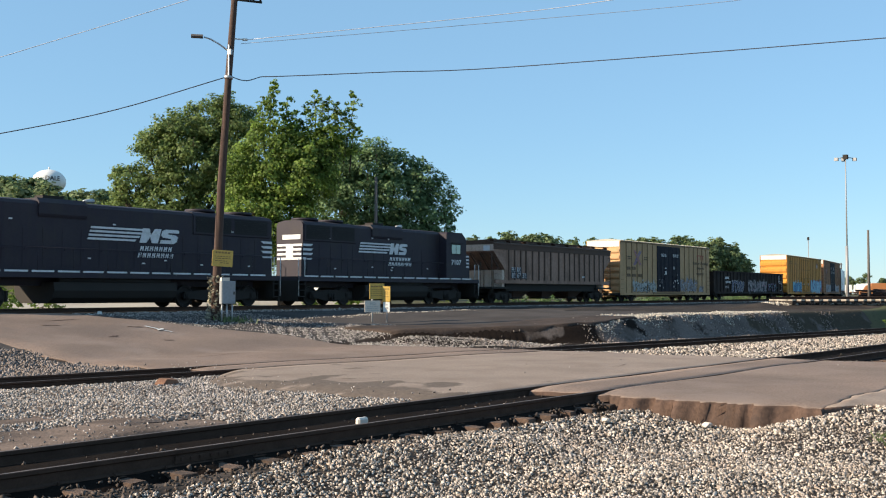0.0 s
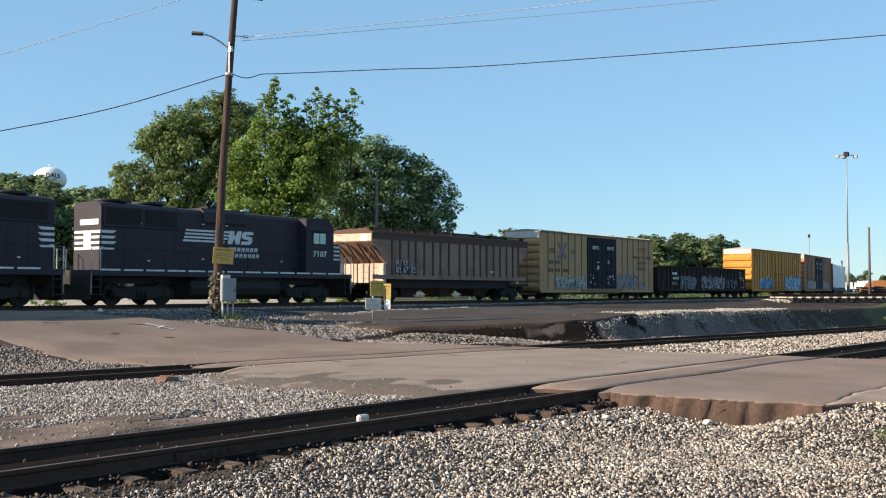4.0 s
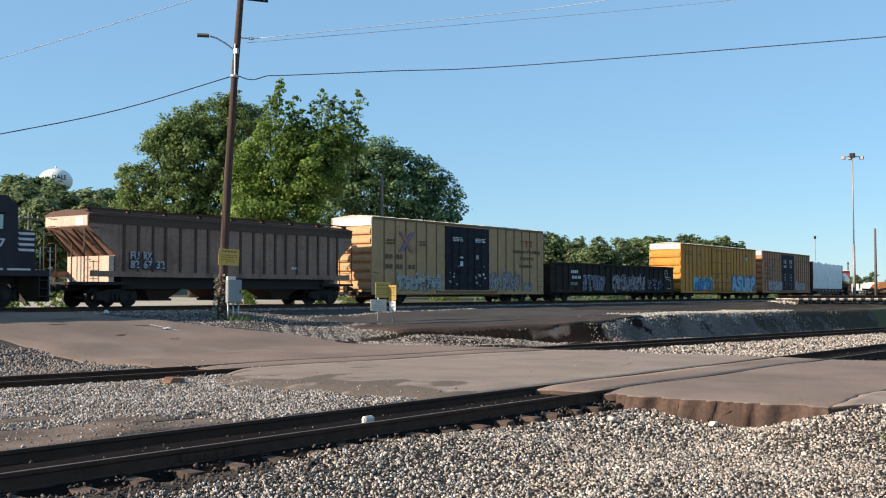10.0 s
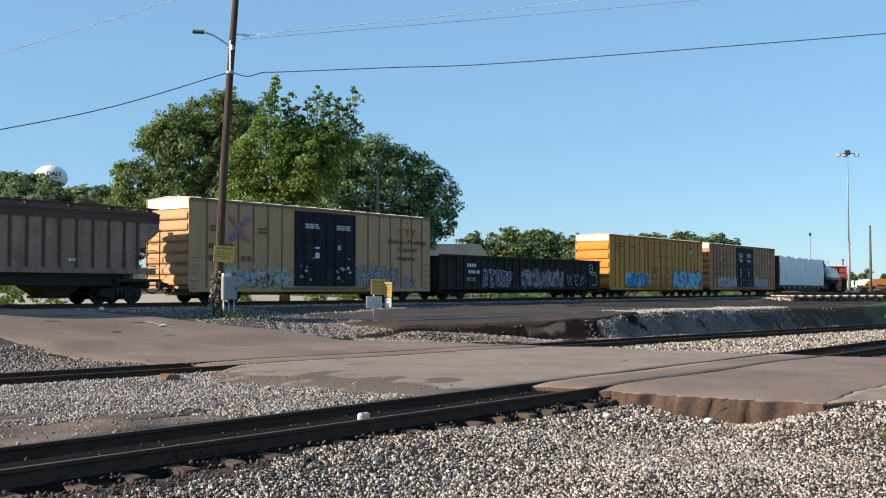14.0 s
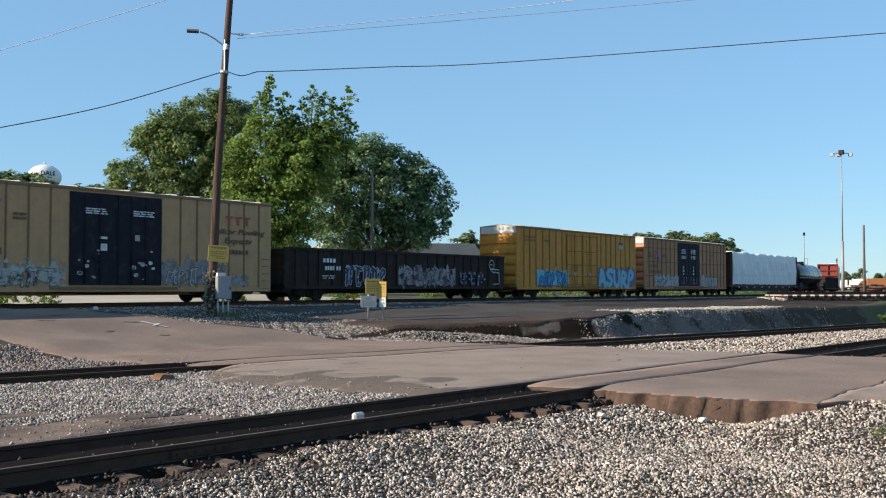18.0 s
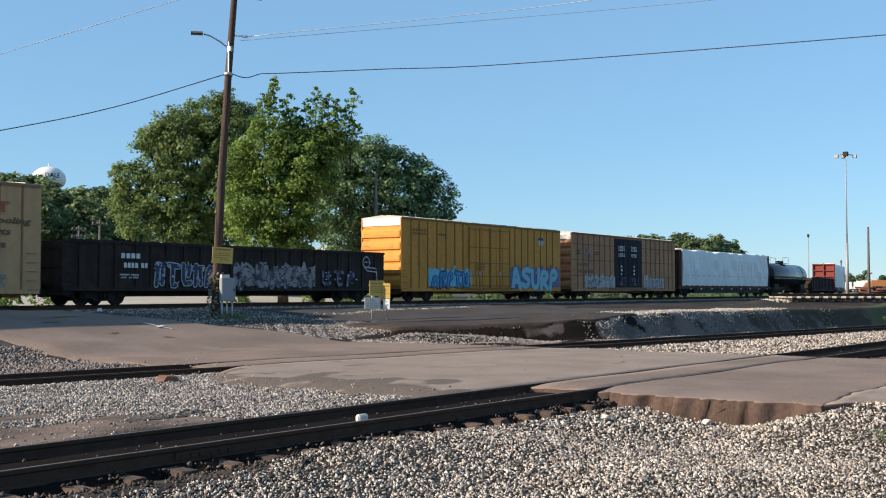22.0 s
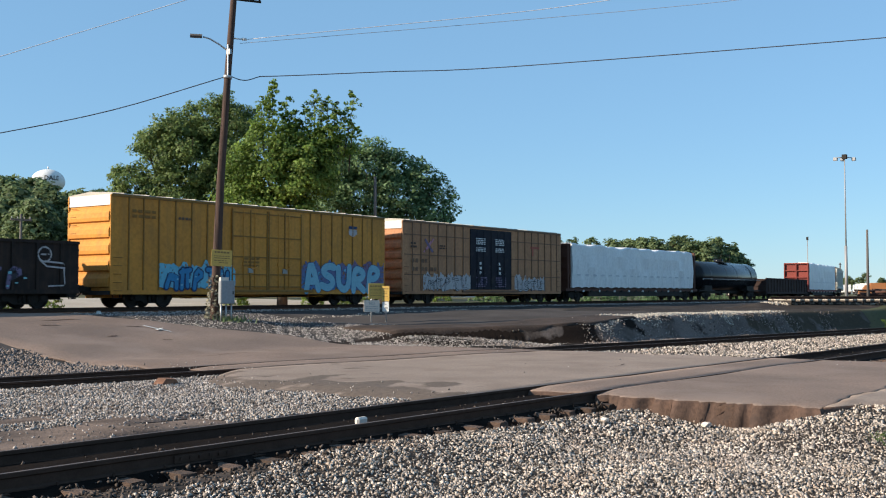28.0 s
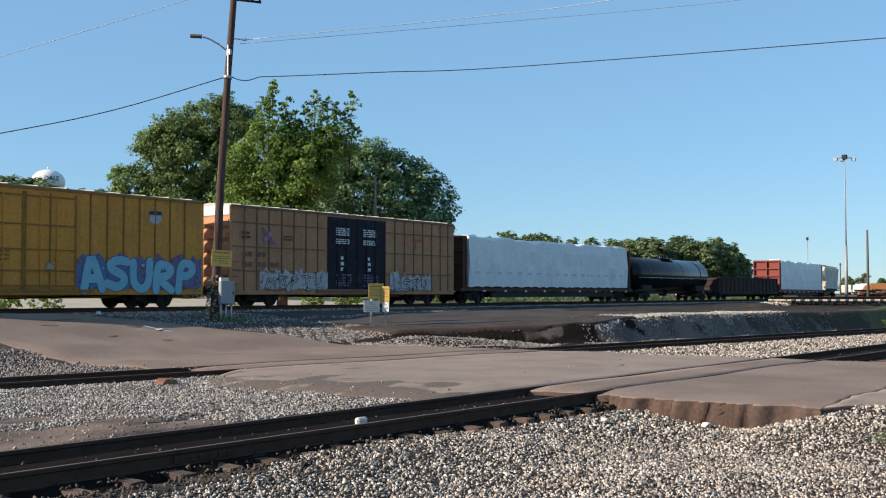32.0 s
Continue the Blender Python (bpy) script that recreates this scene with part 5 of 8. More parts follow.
    # stripes on the long hood's end, wrapped round its corner
    he, es = (X(hood0), -1) if sgn > 0 else (X(hood1), 1)
    hs = bmesh.new()
    for z in (2.42, 2.66, 2.9, 3.14):
        box(hs, *sorted((he, he + es * 0.006)), -0.9, 0.9, z, z + 0.12)
        flat(hs, [(he, z), (he - es * 0.62, z), (he - es * 0.78, z + 0.12), (he, z + 0.12)], -0.987)
    box(hs, *sorted((he, he + es * 0.006)), -0.25, 0.25, 2.42, 3.26)
    part("end_stripe", hs, decal_white, car, "white chevron stripes on the hood end")
    part("number_board", boxes((*sorted((he, he + es * 0.02)), -0.8, 0.5, 3.5, 3.75)), decal_white, car)
    # handrails, steps, tank
    for s in (-1, 1):
        rail = bmesh.new()
        xa, xb = (X(d0) + 0.7, k0 - 0.2) if sgn > 0 else (k1 + 0.2, X(d1) - 0.7)
        tube(rail, [(xa, s * 1.42, 1.55), (xa, s * 1.42, 2.5), (xb, s * 1.42, 2.5)], 0.02)
        for x in np.arange(xa + 1.6, xb, 1.7):
            cyl(rail, (x, s * 1.42, 1.52), (x, s * 1.42, 2.5), 0.017, n=5)
        part("handrail", rail, loco_black, car)
    for xe, s in ((X(d0), -1), (X(d1), 1)):
        for y in (-1.2, 1.2):
            sb = bmesh.new()
            for z in (0.45, 0.78, 1.1):
                box(sb, *sorted((xe - s * 0.02, xe - s * 0.5)), y - 0.3, y + 0.3, z, z + 0.04)
            box(sb, *sorted((xe - s * 0.5, xe - s * 0.55)), y - 0.3, y + 0.3, 0.4, 1.3)
            part("steps", sb, running_gear, car)
            pb = bmesh.new()
            tube(pb, [(xe - s * 0.05, y - 0.28, 0.5), (xe - s * 0.05, y - 0.28, 2.45), (xe - s * 0.5, y - 0.28, 2.45), (xe - s * 0.5, y - 0.28, 1.5)], 0.025)
            part("grab_rail", pb, decal_white, car, "white corner grab rail")
        part("pilot", boxes((*sorted((xe, xe - s * 0.1)), -1.4, 1.4, 0.25, 1.3)), running_gear, car)
    t0, t1 = X(tank[0]), X(tank[1])
    part("fuel_tank", lofted(bmesh.new(), [(-0.9, 0.22), (-1.3, 0.45), (-1.42, 0.75), (-1.35, 1.1), (1.35, 1.1), (1.42, 0.75), (1.3, 0.45), (0.9, 0.22)], t0, t1), running_gear, car, "black fuel tank")
    part("air_reservoir", cyl(bmesh.new(), (t0 + 0.3, -1.2, 1.2), (t1 - 0.3, -1.2, 1.2), 0.12), running_gear, car)
    for x in truck_x:
        add_truck(car, X(x), 0.51, axles)
        for a in axles:
            part("traction_motor", box(bmesh.new(), X(x) + a - 0.5, X(x) + a + 0.5, -0.6, 0.6, 0.2, 0.95, bevel=0.06), running_gear, car, "dark traction motor between the wheels")
            for sy in (-1, 1):
                part("brake_shoe", boxes((X(x) + a + 0.52, X(x) + a + 0.62, *sorted((sy * 0.72, sy * 0.86)), 0.3, 0.75)), running_gear, car)
                part("sand_pipe", tube(bmesh.new(), [(X(x) + a - 0.62, sy * 0.95, 1.15), (X(x) + a - 0.66, sy * 0.9, 0.6), (X(x) + a - 0.55, sy * 0.8, 0.2)], 0.025), running_gear, car)
    add_couplers(car, half - 0.35)
    emblem(car, X(logo[0]), X(logo[2]), 2.9, 3.55, -0.99, stripe_len=logo[1] - logo[0])
    wm, ww = X(words[0]), words[1] - words[0]
    for n, k, z in ((7, 0.9, 2.54), (8, 1.0, 2.24)):
        pitch = ww * k / n
        for i in range(n):
            lb = bmesh.new()
            a = wm + i * pitch + (0.12 if n == 7 else 0)
            w = pitch * 0.68
            flat(lb, [(a, z), (a + w * 0.3, z), (a + w * 0.42, z + 0.09), (a + w * 0.7, z + 0.09), (a + w * 0.72, z), (a + w, z), (a + w + 0.05, z + 0.21), (a + w * 0.62 + 0.05, z + 0.21), (a + w * 0.6 + 0.03, z + 0.14), (a + w * 0.4 + 0.03, z + 0.14), (a + w * 0.38 + 0.05, z + 0.21), (a + 0.05, z + 0.21)], -0.99)
            part("lettering", lb, decal_white, car, "white slanted letter-sized block")
    rnd = random.Random(int(abs(c0)))
    for k in range(9):
        x, z = rnd.uniform(X(hood0) + 1, X(hood1) - 1), rnd.choice((1.95, 2.1, 3.6, 3.75))
        sm = bmesh.new()
        flat(sm, [(x, z), (x + 0.16, z), (x + 0.16, z + 0.06), (x, z + 0.06)], -0.99)
        part("marking", sm, decal_white, car, "small white marking")
    return car, X


cab_sky = material("cab_window_glass", (0.045, 0.065, 0.058), rough=0.3, bump=0, spec=0.3, mix=0)
cab_sky.node_tree.nodes["Principled BSDF"].inputs["Metallic"].default_value = 0.85
cab_sky.node_tree.nodes["Principled BSDF"].inputs["Base Color"].default_value = (0.26, 0.34, 0.33, 1)
for lk in list(cab_sky.node_tree.links):
    if lk.to_socket.name == "Base Color":
        cab_sky.node_tree.links.remove(lk)

# ---- the train: the cars in their order ----
locomotive(-34.0, -11.3, "black six-axle locomotive with a white striped emblem", -33.4, -11.0 - 0.55, -28.9, -11.7, (-31.2, -28.9), (-32.9, -31.2), (-16.9, -11.9), (-25.1, -22.8), (-24.6, -18.2), (-22.75, -19.9, -17.8), (-20.1, -18.05), (-29.0, -15.2), (-2.05, 0.0, 2.05), False)
loco_b, XB = locomotive(-11.0, 7.3, "black four-axle locomotive with a striped hood end", -10.3, 6.55, -9.4, 2.9, (2.9, 5.05), (5.05, 6.15), (-9.3, -5.1), (-3.7, -0.9), (-4.75, 1.1), (-4.9, -2.0, -0.4), (-2.2, 0.05), (-7.3, 3.4), (-1.37, 1.37), True)
write(loco_b, "7107", XB(3.42), 2.42, 0.30, decal_white, y=-1.508, label="white cab number", width=1.08, bold=0.01)

hop, XH = covered_hopper(8.26, 25.1, "faded brown covered hopper car with dark ribs", hopper_brown, hopper_rib, [10.1, 10.85, 11.65, 12.35, 13.2, 14.1, 14.85, 15.75, 16.9, 17.75, 18.5, 19.25, 20.0, 20.8, 21.6, 22.4, 23.2, 23.9], end_mat=hopper_end)
for x, z, word in ((10.4, 2.02, "FU"), (11.1, 2.02, "RX"), (10.4, 1.64, "82"), (11.1, 1.64, "67"), (11.8, 1.64, "32")):
    bb = bmesh.new()
    flat(bb, [(XH(x) - 0.06, z), (XH(x) + 0.56, z), (XH(x) + 0.56, z + 0.35), (XH(x) - 0.06, z + 0.35)], -1.5475)
    part("marking_panel", bb, spray_dark, hop, "black panel behind the marking")
    write(hop, word, XH(x) + 0.01, z + 0.05, 0.33, spray_pale, y=-1.5525, label="white car marking", width=0.48, bold=0.012)
bars(hop, XH(20.4), XH(20.9), 1.75, 1.95, 1, decal_white, -1.542, seed=9)
part("placard", boxes((-8.44, -8.43, -1.2, -0.7, 3.45, 3.8)), decal_white, hop, "pale placard on the end sheet")

ttx, XT = boxcar(26.85, 45.5, "tan yellow boxcar with two dark navy doors", tan_yellow, rib_tan, door_navy, (33.78, 36.2, 38.6), [27.9, 28.9, 29.9, 30.9, 31.9, 32.9, 39.7, 40.7, 41.7, 42.7, 43.7, 44.7], top=4.84, sill=0.66, end_ribs=7)
def crossed_bars(cx, cz, rx, rz, w, y=-1.5425):
    """Two slanted bars that cross, as thin painted shapes."""
    bm = bmesh.new()
    for sg, mi in ((1, 0), (-1, 1)):
        flat(bm, [(cx - rx - w, cz - sg * rz), (cx - rx + w, cz - sg * rz), (cx + rx + w, cz + sg * rz), (cx + rx - w, cz + sg * rz)], y - 0.002 * mi, mi)
    return bm


for k_, (w_, cols_) in enumerate(((0.20, (emblem_blue, emblem_red)), (0.06, (tan_yellow, tan_yellow)), (0.03, (emblem_red, emblem_blue)))):
    part("emblem", crossed_bars(XT(29.95), 3.55, 0.58, 0.6, w_, -1.5425 - 0.005 * k_), list(cols_), ttx, "faded red and blue crossed-bars emblem")
bars(ttx, XT(28.1), XT(28.8), 3.35, 3.7, 2, ink_brown, -1.5425, seed=2, words=2)
bars(ttx, XT(31.2), XT(31.8), 3.35, 3.7, 2, ink_brown, -1.5425, seed=3, words=2)
letter_blocks(ttx, XT(28.0), 2.55, "## ##", 0.26, 0.36, ink_brown, -1.5425)
letter_blocks(ttx, XT(28.0), 1.98, "## ##  ##", 0.26, 0.36, ink_brown, -1.5425)
eb = bmesh.new()
for k in range(3):
    x = XT(42.45) + k * 0.58
    flat(eb, [(x, 4.12), (x + 0.5, 4.12), (x + 0.5, 4.02), (x, 4.02)], -1.5425)
    flat(eb, [(x + 0.18, 4.02), (x + 0.32, 4.02), (x + 0.32, 3.68), (x + 0.18, 3.68)], -1.5425)
part("emblem", eb, ink_red, ttx, "faded red block emblem")
write(ttx, "Railcar Pooling", XT(41.5), 3.27, 0.24, ink_brown, y=-1.5425, width=3.6, shear=0.2, bold=0.008)
write(ttx, "Experts", XT(42.4), 2.82, 0.26, ink_brown, y=-1.5425, width=1.8, shear=0.2, bold=0.008)
letter_blocks(ttx, XT(42.35), 2.3, "#######", 0.2, 0.24, ink_brown, -1.5425)
rnd = random.Random(71)
for a in (34.5, 37.0):
    bars(ttx, XT(a), XT(a + 1.15), 3.78, 4.06, 3, decal_white, -1.566, seed=int(a), words=4)
    for k_ in range(9):
        sx, sz, sw = XT(a) + rnd.uniform(-0.3, 1.2), rnd.uniform(0.95, 2.3), rnd.uniform(0.05, 0.16)
        sm = bmesh.new()
        flat(sm, blob(sx, sz, sw, sw * rnd.uniform(0.4, 0.9), rnd), -1.566)
        part("stencil", sm, spray_pale if k_ % 3 else decal_white, ttx, "small worn white stencil")
for (sx, sz, sw, sh_) in ((35.3, 2.25, 0.34, 0.3), (35.25, 2.75, 0.4, 0.1), (37.1, 2.72, 0.26, 0.26)):
    sm = bmesh.new()
    flat(sm, [(XT(sx), sz), (XT(sx) + sw, sz), (XT(sx) + sw, sz + sh_), (XT(sx), sz + sh_)], -1.566)
    part("placard", sm, decal_white if sx < 36 else faded_grey, ttx, "small white placard on the door")
graffiti(ttx, XT(38.75), XT(42.2), 0.72, 1.72, [spray_chalk, spray_dark, spray_pale, spray_pale], "54132", 3, "white sprayed letters with dark edges", y=-1.5425, fat=0.10, rim=0.05, marks=4)
haze_patch(ttx, XT(42.9), XT(44.0), 0.75, 1.35, spray_chalk, 6, "faded pale sprayed patch", -1.5425)
graffiti(ttx, XT(29.3), XT(33.3), 0.7, 1.5, [spray_mist, spray_dark, spray_mist, spray_pale], "43512", 5, "faded pale blue sprayed lettering", y=-1.5425, fat=0.13, rim=0.05, marks=3)

gon, XG = gondola(46.6, 67.65, "black gondola car with graffiti along its side", gondola_black, 2.68, 0.66, [47.4, 48.4, 49.2, 50.3, 51.1, 52.0, 53.0, 54.0, 55.0, 55.9, 56.85, 58.0, 59.0, 60.0, 60.9, 61.85, 62.85, 63.7, 64.6, 65.7, 66.8])
letter_blocks(gon, XG(49.45), 2.03, "####", 0.22, 0.27, decal_white, -1.5425)
letter_blocks(gon, XG(49.6), 1.62, "#### ##", 0.22, 0.2, decal_white, -1.5425)
bars(gon, XG(49.4), XG(50.4), 1.14, 1.38, 2, spray_pale, -1.535, seed=5, words=2)
graffiti(gon, XG(51.2), XG(54.9), 0.75, 1.9, [spray_deep, spray_pale, spray_deep, spray_pale], "12314", 11, "navy sprayed letters outlined in white", y=-1.5425, halo=False, fat=0.26, rim=0.10, marks=4)
graffiti(gon, XG(56.3), XG(61.5), 0.72, 1.75, [spray_chalk, spray_dark, spray_chalk, spray_pink], "43145", 12, "pale grey bubble letters with dark outlines", y=-1.5425, halo=True, fat=0.30, rim=0.10, marks=2)
graffiti(gon, XG(62.1), XG(65.2), 0.85, 1.7, [spray_haze, spray_dark, spray_violet, spray_cyan], "324", 13, "dull mixed sprayed lettering", y=-1.5425, halo=False, fat=0.16, rim=0.06, marks=4)
for r_ in ([(66.0 + 0.3 * math.cos(a), 2.2 + 0.3 * math.sin(a)) for a in np.linspace(0, 6.28, 14)], [(66.0, 1.92), (66.9, 1.86), (66.95, 1.66), (66.1, 1.72), (65.8, 1.95)], [(66.9, 1.62), (66.95, 0.95), (66.2, 0.92)], [(65.85, 2.2), (66.2, 2.2)]):
    part("emblem", ribbon([(XG(u), v) for u, v in r_], 0.07, -1.5425), spray_pale, gon, "white chalk mark of rings and lines")

up, XU = boxcar(69.25, 87.95, "yellow high-cube boxcar with blue graffiti", bright_yellow, rib_yellow, bright_yellow, (76.2, 78.6, 81.0), [70.15, 70.95, 71.8, 72.75, 73.7, 74.65, 75.55, 81.75, 82.6, 83.45, 84.3, 85.15, 86.0, 86.85], end_ribs=5)
graffiti(up, XU(72.1), XU(76.1), 0.78, 1.75, [spray_aqua, spray_deep, spray_blue, spray_aqua], "51423", 21, "bright and deep blue bubble letters in a pale blue haze", y=-1.567, fat=0.26, rim=0.15, marks=3)
haze_patch(up, XU(80.6), XU(87.85), 0.74, 2.2, spray_dusk, 24, "dull violet-pink spray haze behind the letters", -1.5445, 0.25)
graffiti(up, XU(81.2), XU(87.6), 0.74, 2.1, [spray_rust, spray_navy, spray_pool, spray_aqua], "ASURP", 22, "pale cyan sprayed letters over blue", y=-1.546, halo=False, fat=0.30, rim=0.05, marks=1)
for dx in (76.2, 77.4, 78.55, 78.68, 79.8, 81.0):
    part("door_post", boxes((XU(dx) - 0.035, XU(dx) + 0.035, -1.585, -1.55, 0.8, 4.7)), rib_yellow, up, "darker door post")
for dz in (0.95, 1.55, 2.4, 3.4, 4.55):
    for da, db in ((76.25, 78.5), (78.73, 80.95)):
        part("door_rail", boxes((XU(da), XU(db), -1.58, -1.55, dz - 0.03, dz + 0.03)), rib_yellow, up)
for dx in (77.4, 79.8):
    part("door_latch", boxes((XU(dx) - 0.16, XU(dx) + 0.16, -1.60, -1.55, 1.62, 1.86)), galv_roof, up, "pale door latch")
sh = bmesh.new()
flat(sh, [(XU(84.8), 4.3), (XU(85.5), 4.3), (XU(85.5), 4.14), (XU(84.8), 4.14)], -1.538, 0)
flat(sh, [(XU(84.8), 4.12), (XU(85.5), 4.12), (XU(85.5), 3.85), (XU(85.15), 3.7), (XU(84.8), 3.85)], -1.538, 1)
part("emblem", sh, [spray_deep, spray_pale], up, "small blue and white shield emblem")
bars(up, XU(70.3), XU(71.6), 3.9, 4.35, 2, rib_yellow, -1.5425, seed=31, words=3)
bars(up, XU(72.9), XU(73.6), 3.95, 4.15, 1, ink_brown, -1.5425, seed=32, words=3)
bars(up, XU(76.9), XU(78.0), 1.9, 2.4, 3, rib_yellow, -1.566, seed=33, words=3)

rb, XR = boxcar(89.7, 108.4, "faded orange boxcar with two dark doors and pale graffiti", faded_orange, rib_orange, door_navy, (96.65, 99.1, 101.6), [90.6, 91.45, 92.3, 93.2, 94.1, 95.0, 95.9, 102.5, 103.4, 104.3, 105.2, 106.1, 107.0, 107.8], end_ribs=6, hribs=(4.1, 2.92, 1.74))
xb = crossed_bars(XR(92.2), 3.5, 0.45, 0.42, 0.13)
part("emblem", xb, [spray_pink, spray_violet], rb, "pink and violet crossed mark")
bars(rb, XR(90.4), XR(91.0), 3.3, 3.7, 2, hopper_rib, -1.5425, seed=41, words=2)
bars(rb, XR(93.3), XR(94.0), 3.3, 3.6, 2, hopper_rib, -1.5425, seed=42, words=2)
letter_blocks(rb, XR(90.5), 2.45, "## ##", 0.24, 0.36, rib_orange, -1.5425)
letter_blocks(rb, XR(90.5), 1.95, "## ## ##", 0.24, 0.36, rib_orange, -1.5425)
flat_mark = bmesh.new()
flat(flat_mark, [(XR(104.1), 3.85), (XR(105.3), 3.85), (XR(105.3), 3.7), (XR(104.1), 3.7)], -1.5425)
flat(flat_mark, [(XR(104.3), 3.7), (XR(104.5), 3.7), (XR(104.5), 3.2), (XR(104.3), 3.2)], -1.5425)
part("emblem", flat_mark, ink_red, rb, "faded red emblem")
for a in (97.3, 99.6):
    bars(rb, XR(a), XR(a + 1.1), 3.75, 4.2, 4, decal_white, -1.566, seed=int(a), words=3)
    bars(rb, XR(a), XR(a + 1.1), 3.3, 3.6, 3, decal_white, -1.566, seed=int(a) + 3, words=3)
    bars(rb, XR(a + 0.4), XR(a + 0.65), 1.8, 2.7, 3, decal_white, -1.566, seed=int(a) + 1, words=1)
    bars(rb, XR(a + 0.0), XR(a + 1.3), 1.0, 1.7, 5, spray_violet, -1.566, seed=int(a) + 2, words=5)
graffiti(rb, XR(91.9), XR(96.35), 0.75, 1.6, [spray_pale, spray_dark, spray_pale, spray_mist], "51423", 44, "white sprayed lettering with black lines", y=-1.567, fat=0.08, rim=0.08, marks=3)
graffiti(rb, XR(102.3), XR(105.7), 0.75, 1.5, [spray_pale, spray_dark, spray_pale, spray_mist], "US13", 45, "white sprayed lettering with black edges", y=-1.5425, fat=0.10, rim=0.09, marks=2)

centre_beam(109.3, 134.0, 110.25, 133.1, "white wrapped lumber load on a dark flat car", rust_dark)
tank_car(135.0, 151.2)
gon2, XG2 = gondola(152.9, 170.6, "low dark rusty gondola car", rust_black, 2.15, 0.6, list(np.arange(153.6, 170.4, 1.2)))
centre_beam(171.0, 194.6, 172.0, 193.6, "white wrapped lumber load on a red flat car", beam_red, wrap_end=0.1)
covered_hopper(196.0, 212.0, "cream covered hopper car with open end frames", cream_paint, cream_paint, list(np.arange(197.5, 210.8, 1.6)), eave=4.0)

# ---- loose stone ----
# paler stone for sunlit crests, duller stone for shaded slopes: light in the colour
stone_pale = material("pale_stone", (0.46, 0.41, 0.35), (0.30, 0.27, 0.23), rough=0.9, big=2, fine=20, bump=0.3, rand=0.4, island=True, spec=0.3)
stone_dull = material("dull_stone", (0.23, 0.192, 0.174), (0.125, 0.105, 0.096), rough=0.95, big=2, fine=20, bump=0.3, rand=0.5, island=True, spec=0.2)
CHIP = np.array([(x, y, z) for x in (-0.8, 0.8) for y in (-0.8, 0.8) for z in (-0.8, 0.8)])
CHIP_F = np.array([(0, 1, 3), (0, 3, 2), (4, 6, 7), (4, 7, 5), (0, 4, 5), (0, 5, 1), (2, 3, 7), (2, 7, 6), (0, 2, 6), (0, 6, 4), (1, 5, 7), (1, 7, 3)])


def stones(name, xy, size, mat, seed, label, sink=0.25, zf=None, flatten=0.6, category="gravel"):
    rng = np.random.default_rng(seed)
    n = len(xy)
    q = rng.normal(size=(n, 4))
    q /= np.linalg.norm(q, axis=1)[:, None]
    w, x, y, z = q.T
    rot = np.stack([1 - 2 * (y * y + z * z), 2 * (x * y - z * w), 2 * (x * z + y * w), 2 * (x * y + z * w), 1 - 2 * (x * x + z * z), 2 * (y * z - x * w), 2 * (x * z - y * w), 2 * (y * z + x * w), 1 - 2 * (x * x + y * y)], 1).reshape(n, 3, 3)
    sc = size[:, None] * rng.uniform((0.75, 0.45, 0.35), (1.5, 0.95, 0.75), (n, 3))
    v = CHIP[None] * rng.uniform(0.55, 1.2, (n, 8, 1)) * sc[:, None, :] * 0.5
    v = np.einsum("nij,nkj->nki", rot, v)
    base = (zf or ground_z)(xy[:, 0], xy[:, 1]) - 0.02
    v[:, :, 2] += (base + size * rng.uniform(-sink, 0.35 if sink < 0.8 else -0.1, n))[:, None]
    v[:, :, 0] += xy[:, 0:1]
    v[:, :, 1] += xy[:, 1:2]
    f = (CHIP_F[None] + 8 * np.arange(n)[:, None, None]).reshape(-1, 3)
    return tagged(new(name, raw_mesh(name, v.reshape(-1, 3), f, mat)), label, category, kind="stuff")


def scatter(seed, x0, x1, y0, y1, per_m2, keep):
    rng = np.random.default_rng(seed)
    n = int((x1 - x0) * (y1 - y0) * per_m2)
    p = np.stack([rng.uniform(x0, x1, n), rng.uniform(y0, y1, n)], 1)
    return p[keep(p[:, 0], p[:, 1])]


def depth_of(x, y):       # how far along the camera's mean direction
    return 0.813 * x + 0.582 * y


def in_view(x, y):
    return (y * 4.6 > x - 1) & (x > 0.6 * y - 1)


rng0 = np.random.default_rng(5)
oily = material("oily_stone", (0.095, 0.073, 0.061), (0.045, 0.036, 0.031), rough=0.9, big=2, fine=30, mix=0.8, bump=0.3, rand=0.7, island=True, spec=0.3)
edge = scatter(12, 4, 20, 5, 10.0, 170, lambda x, y: (depth_of(x, y) > 9) & (y < y_one(x) - 1.0) & (y > y_one(x) - 1.84 - 0.1 * np.sin(5 * x) - 0.95 * (1 - smooth01(x, 7.5, 11.5))) & (x < 18.5))
stones("ballast", edge, rng0.uniform(0.03, 0.07, len(edge)), oily, 22, "oily dark brown ballast along the tie ends")
near = scatter(1, 5, 26, 1.5, 10.0, 540, lambda x, y: (depth_of(x, y) > 10.3) & (depth_of(x, y) < 17) & (y < y_one(x) - 1.42 + 0.10 * np.sin(9 * x) - 0.75 * (1 - smooth01(x, 7.5, 11.5))) & in_view(x, y) & ((x < 18.55) | ((y < 5.5) & (x < 19.55 + 0.12 * np.sin(6 * y)))))
stones("ballast", near, rng0.uniform(0.024, 0.054, len(near)), stone, 11, "loose pale brown and grey crushed stone ballast")
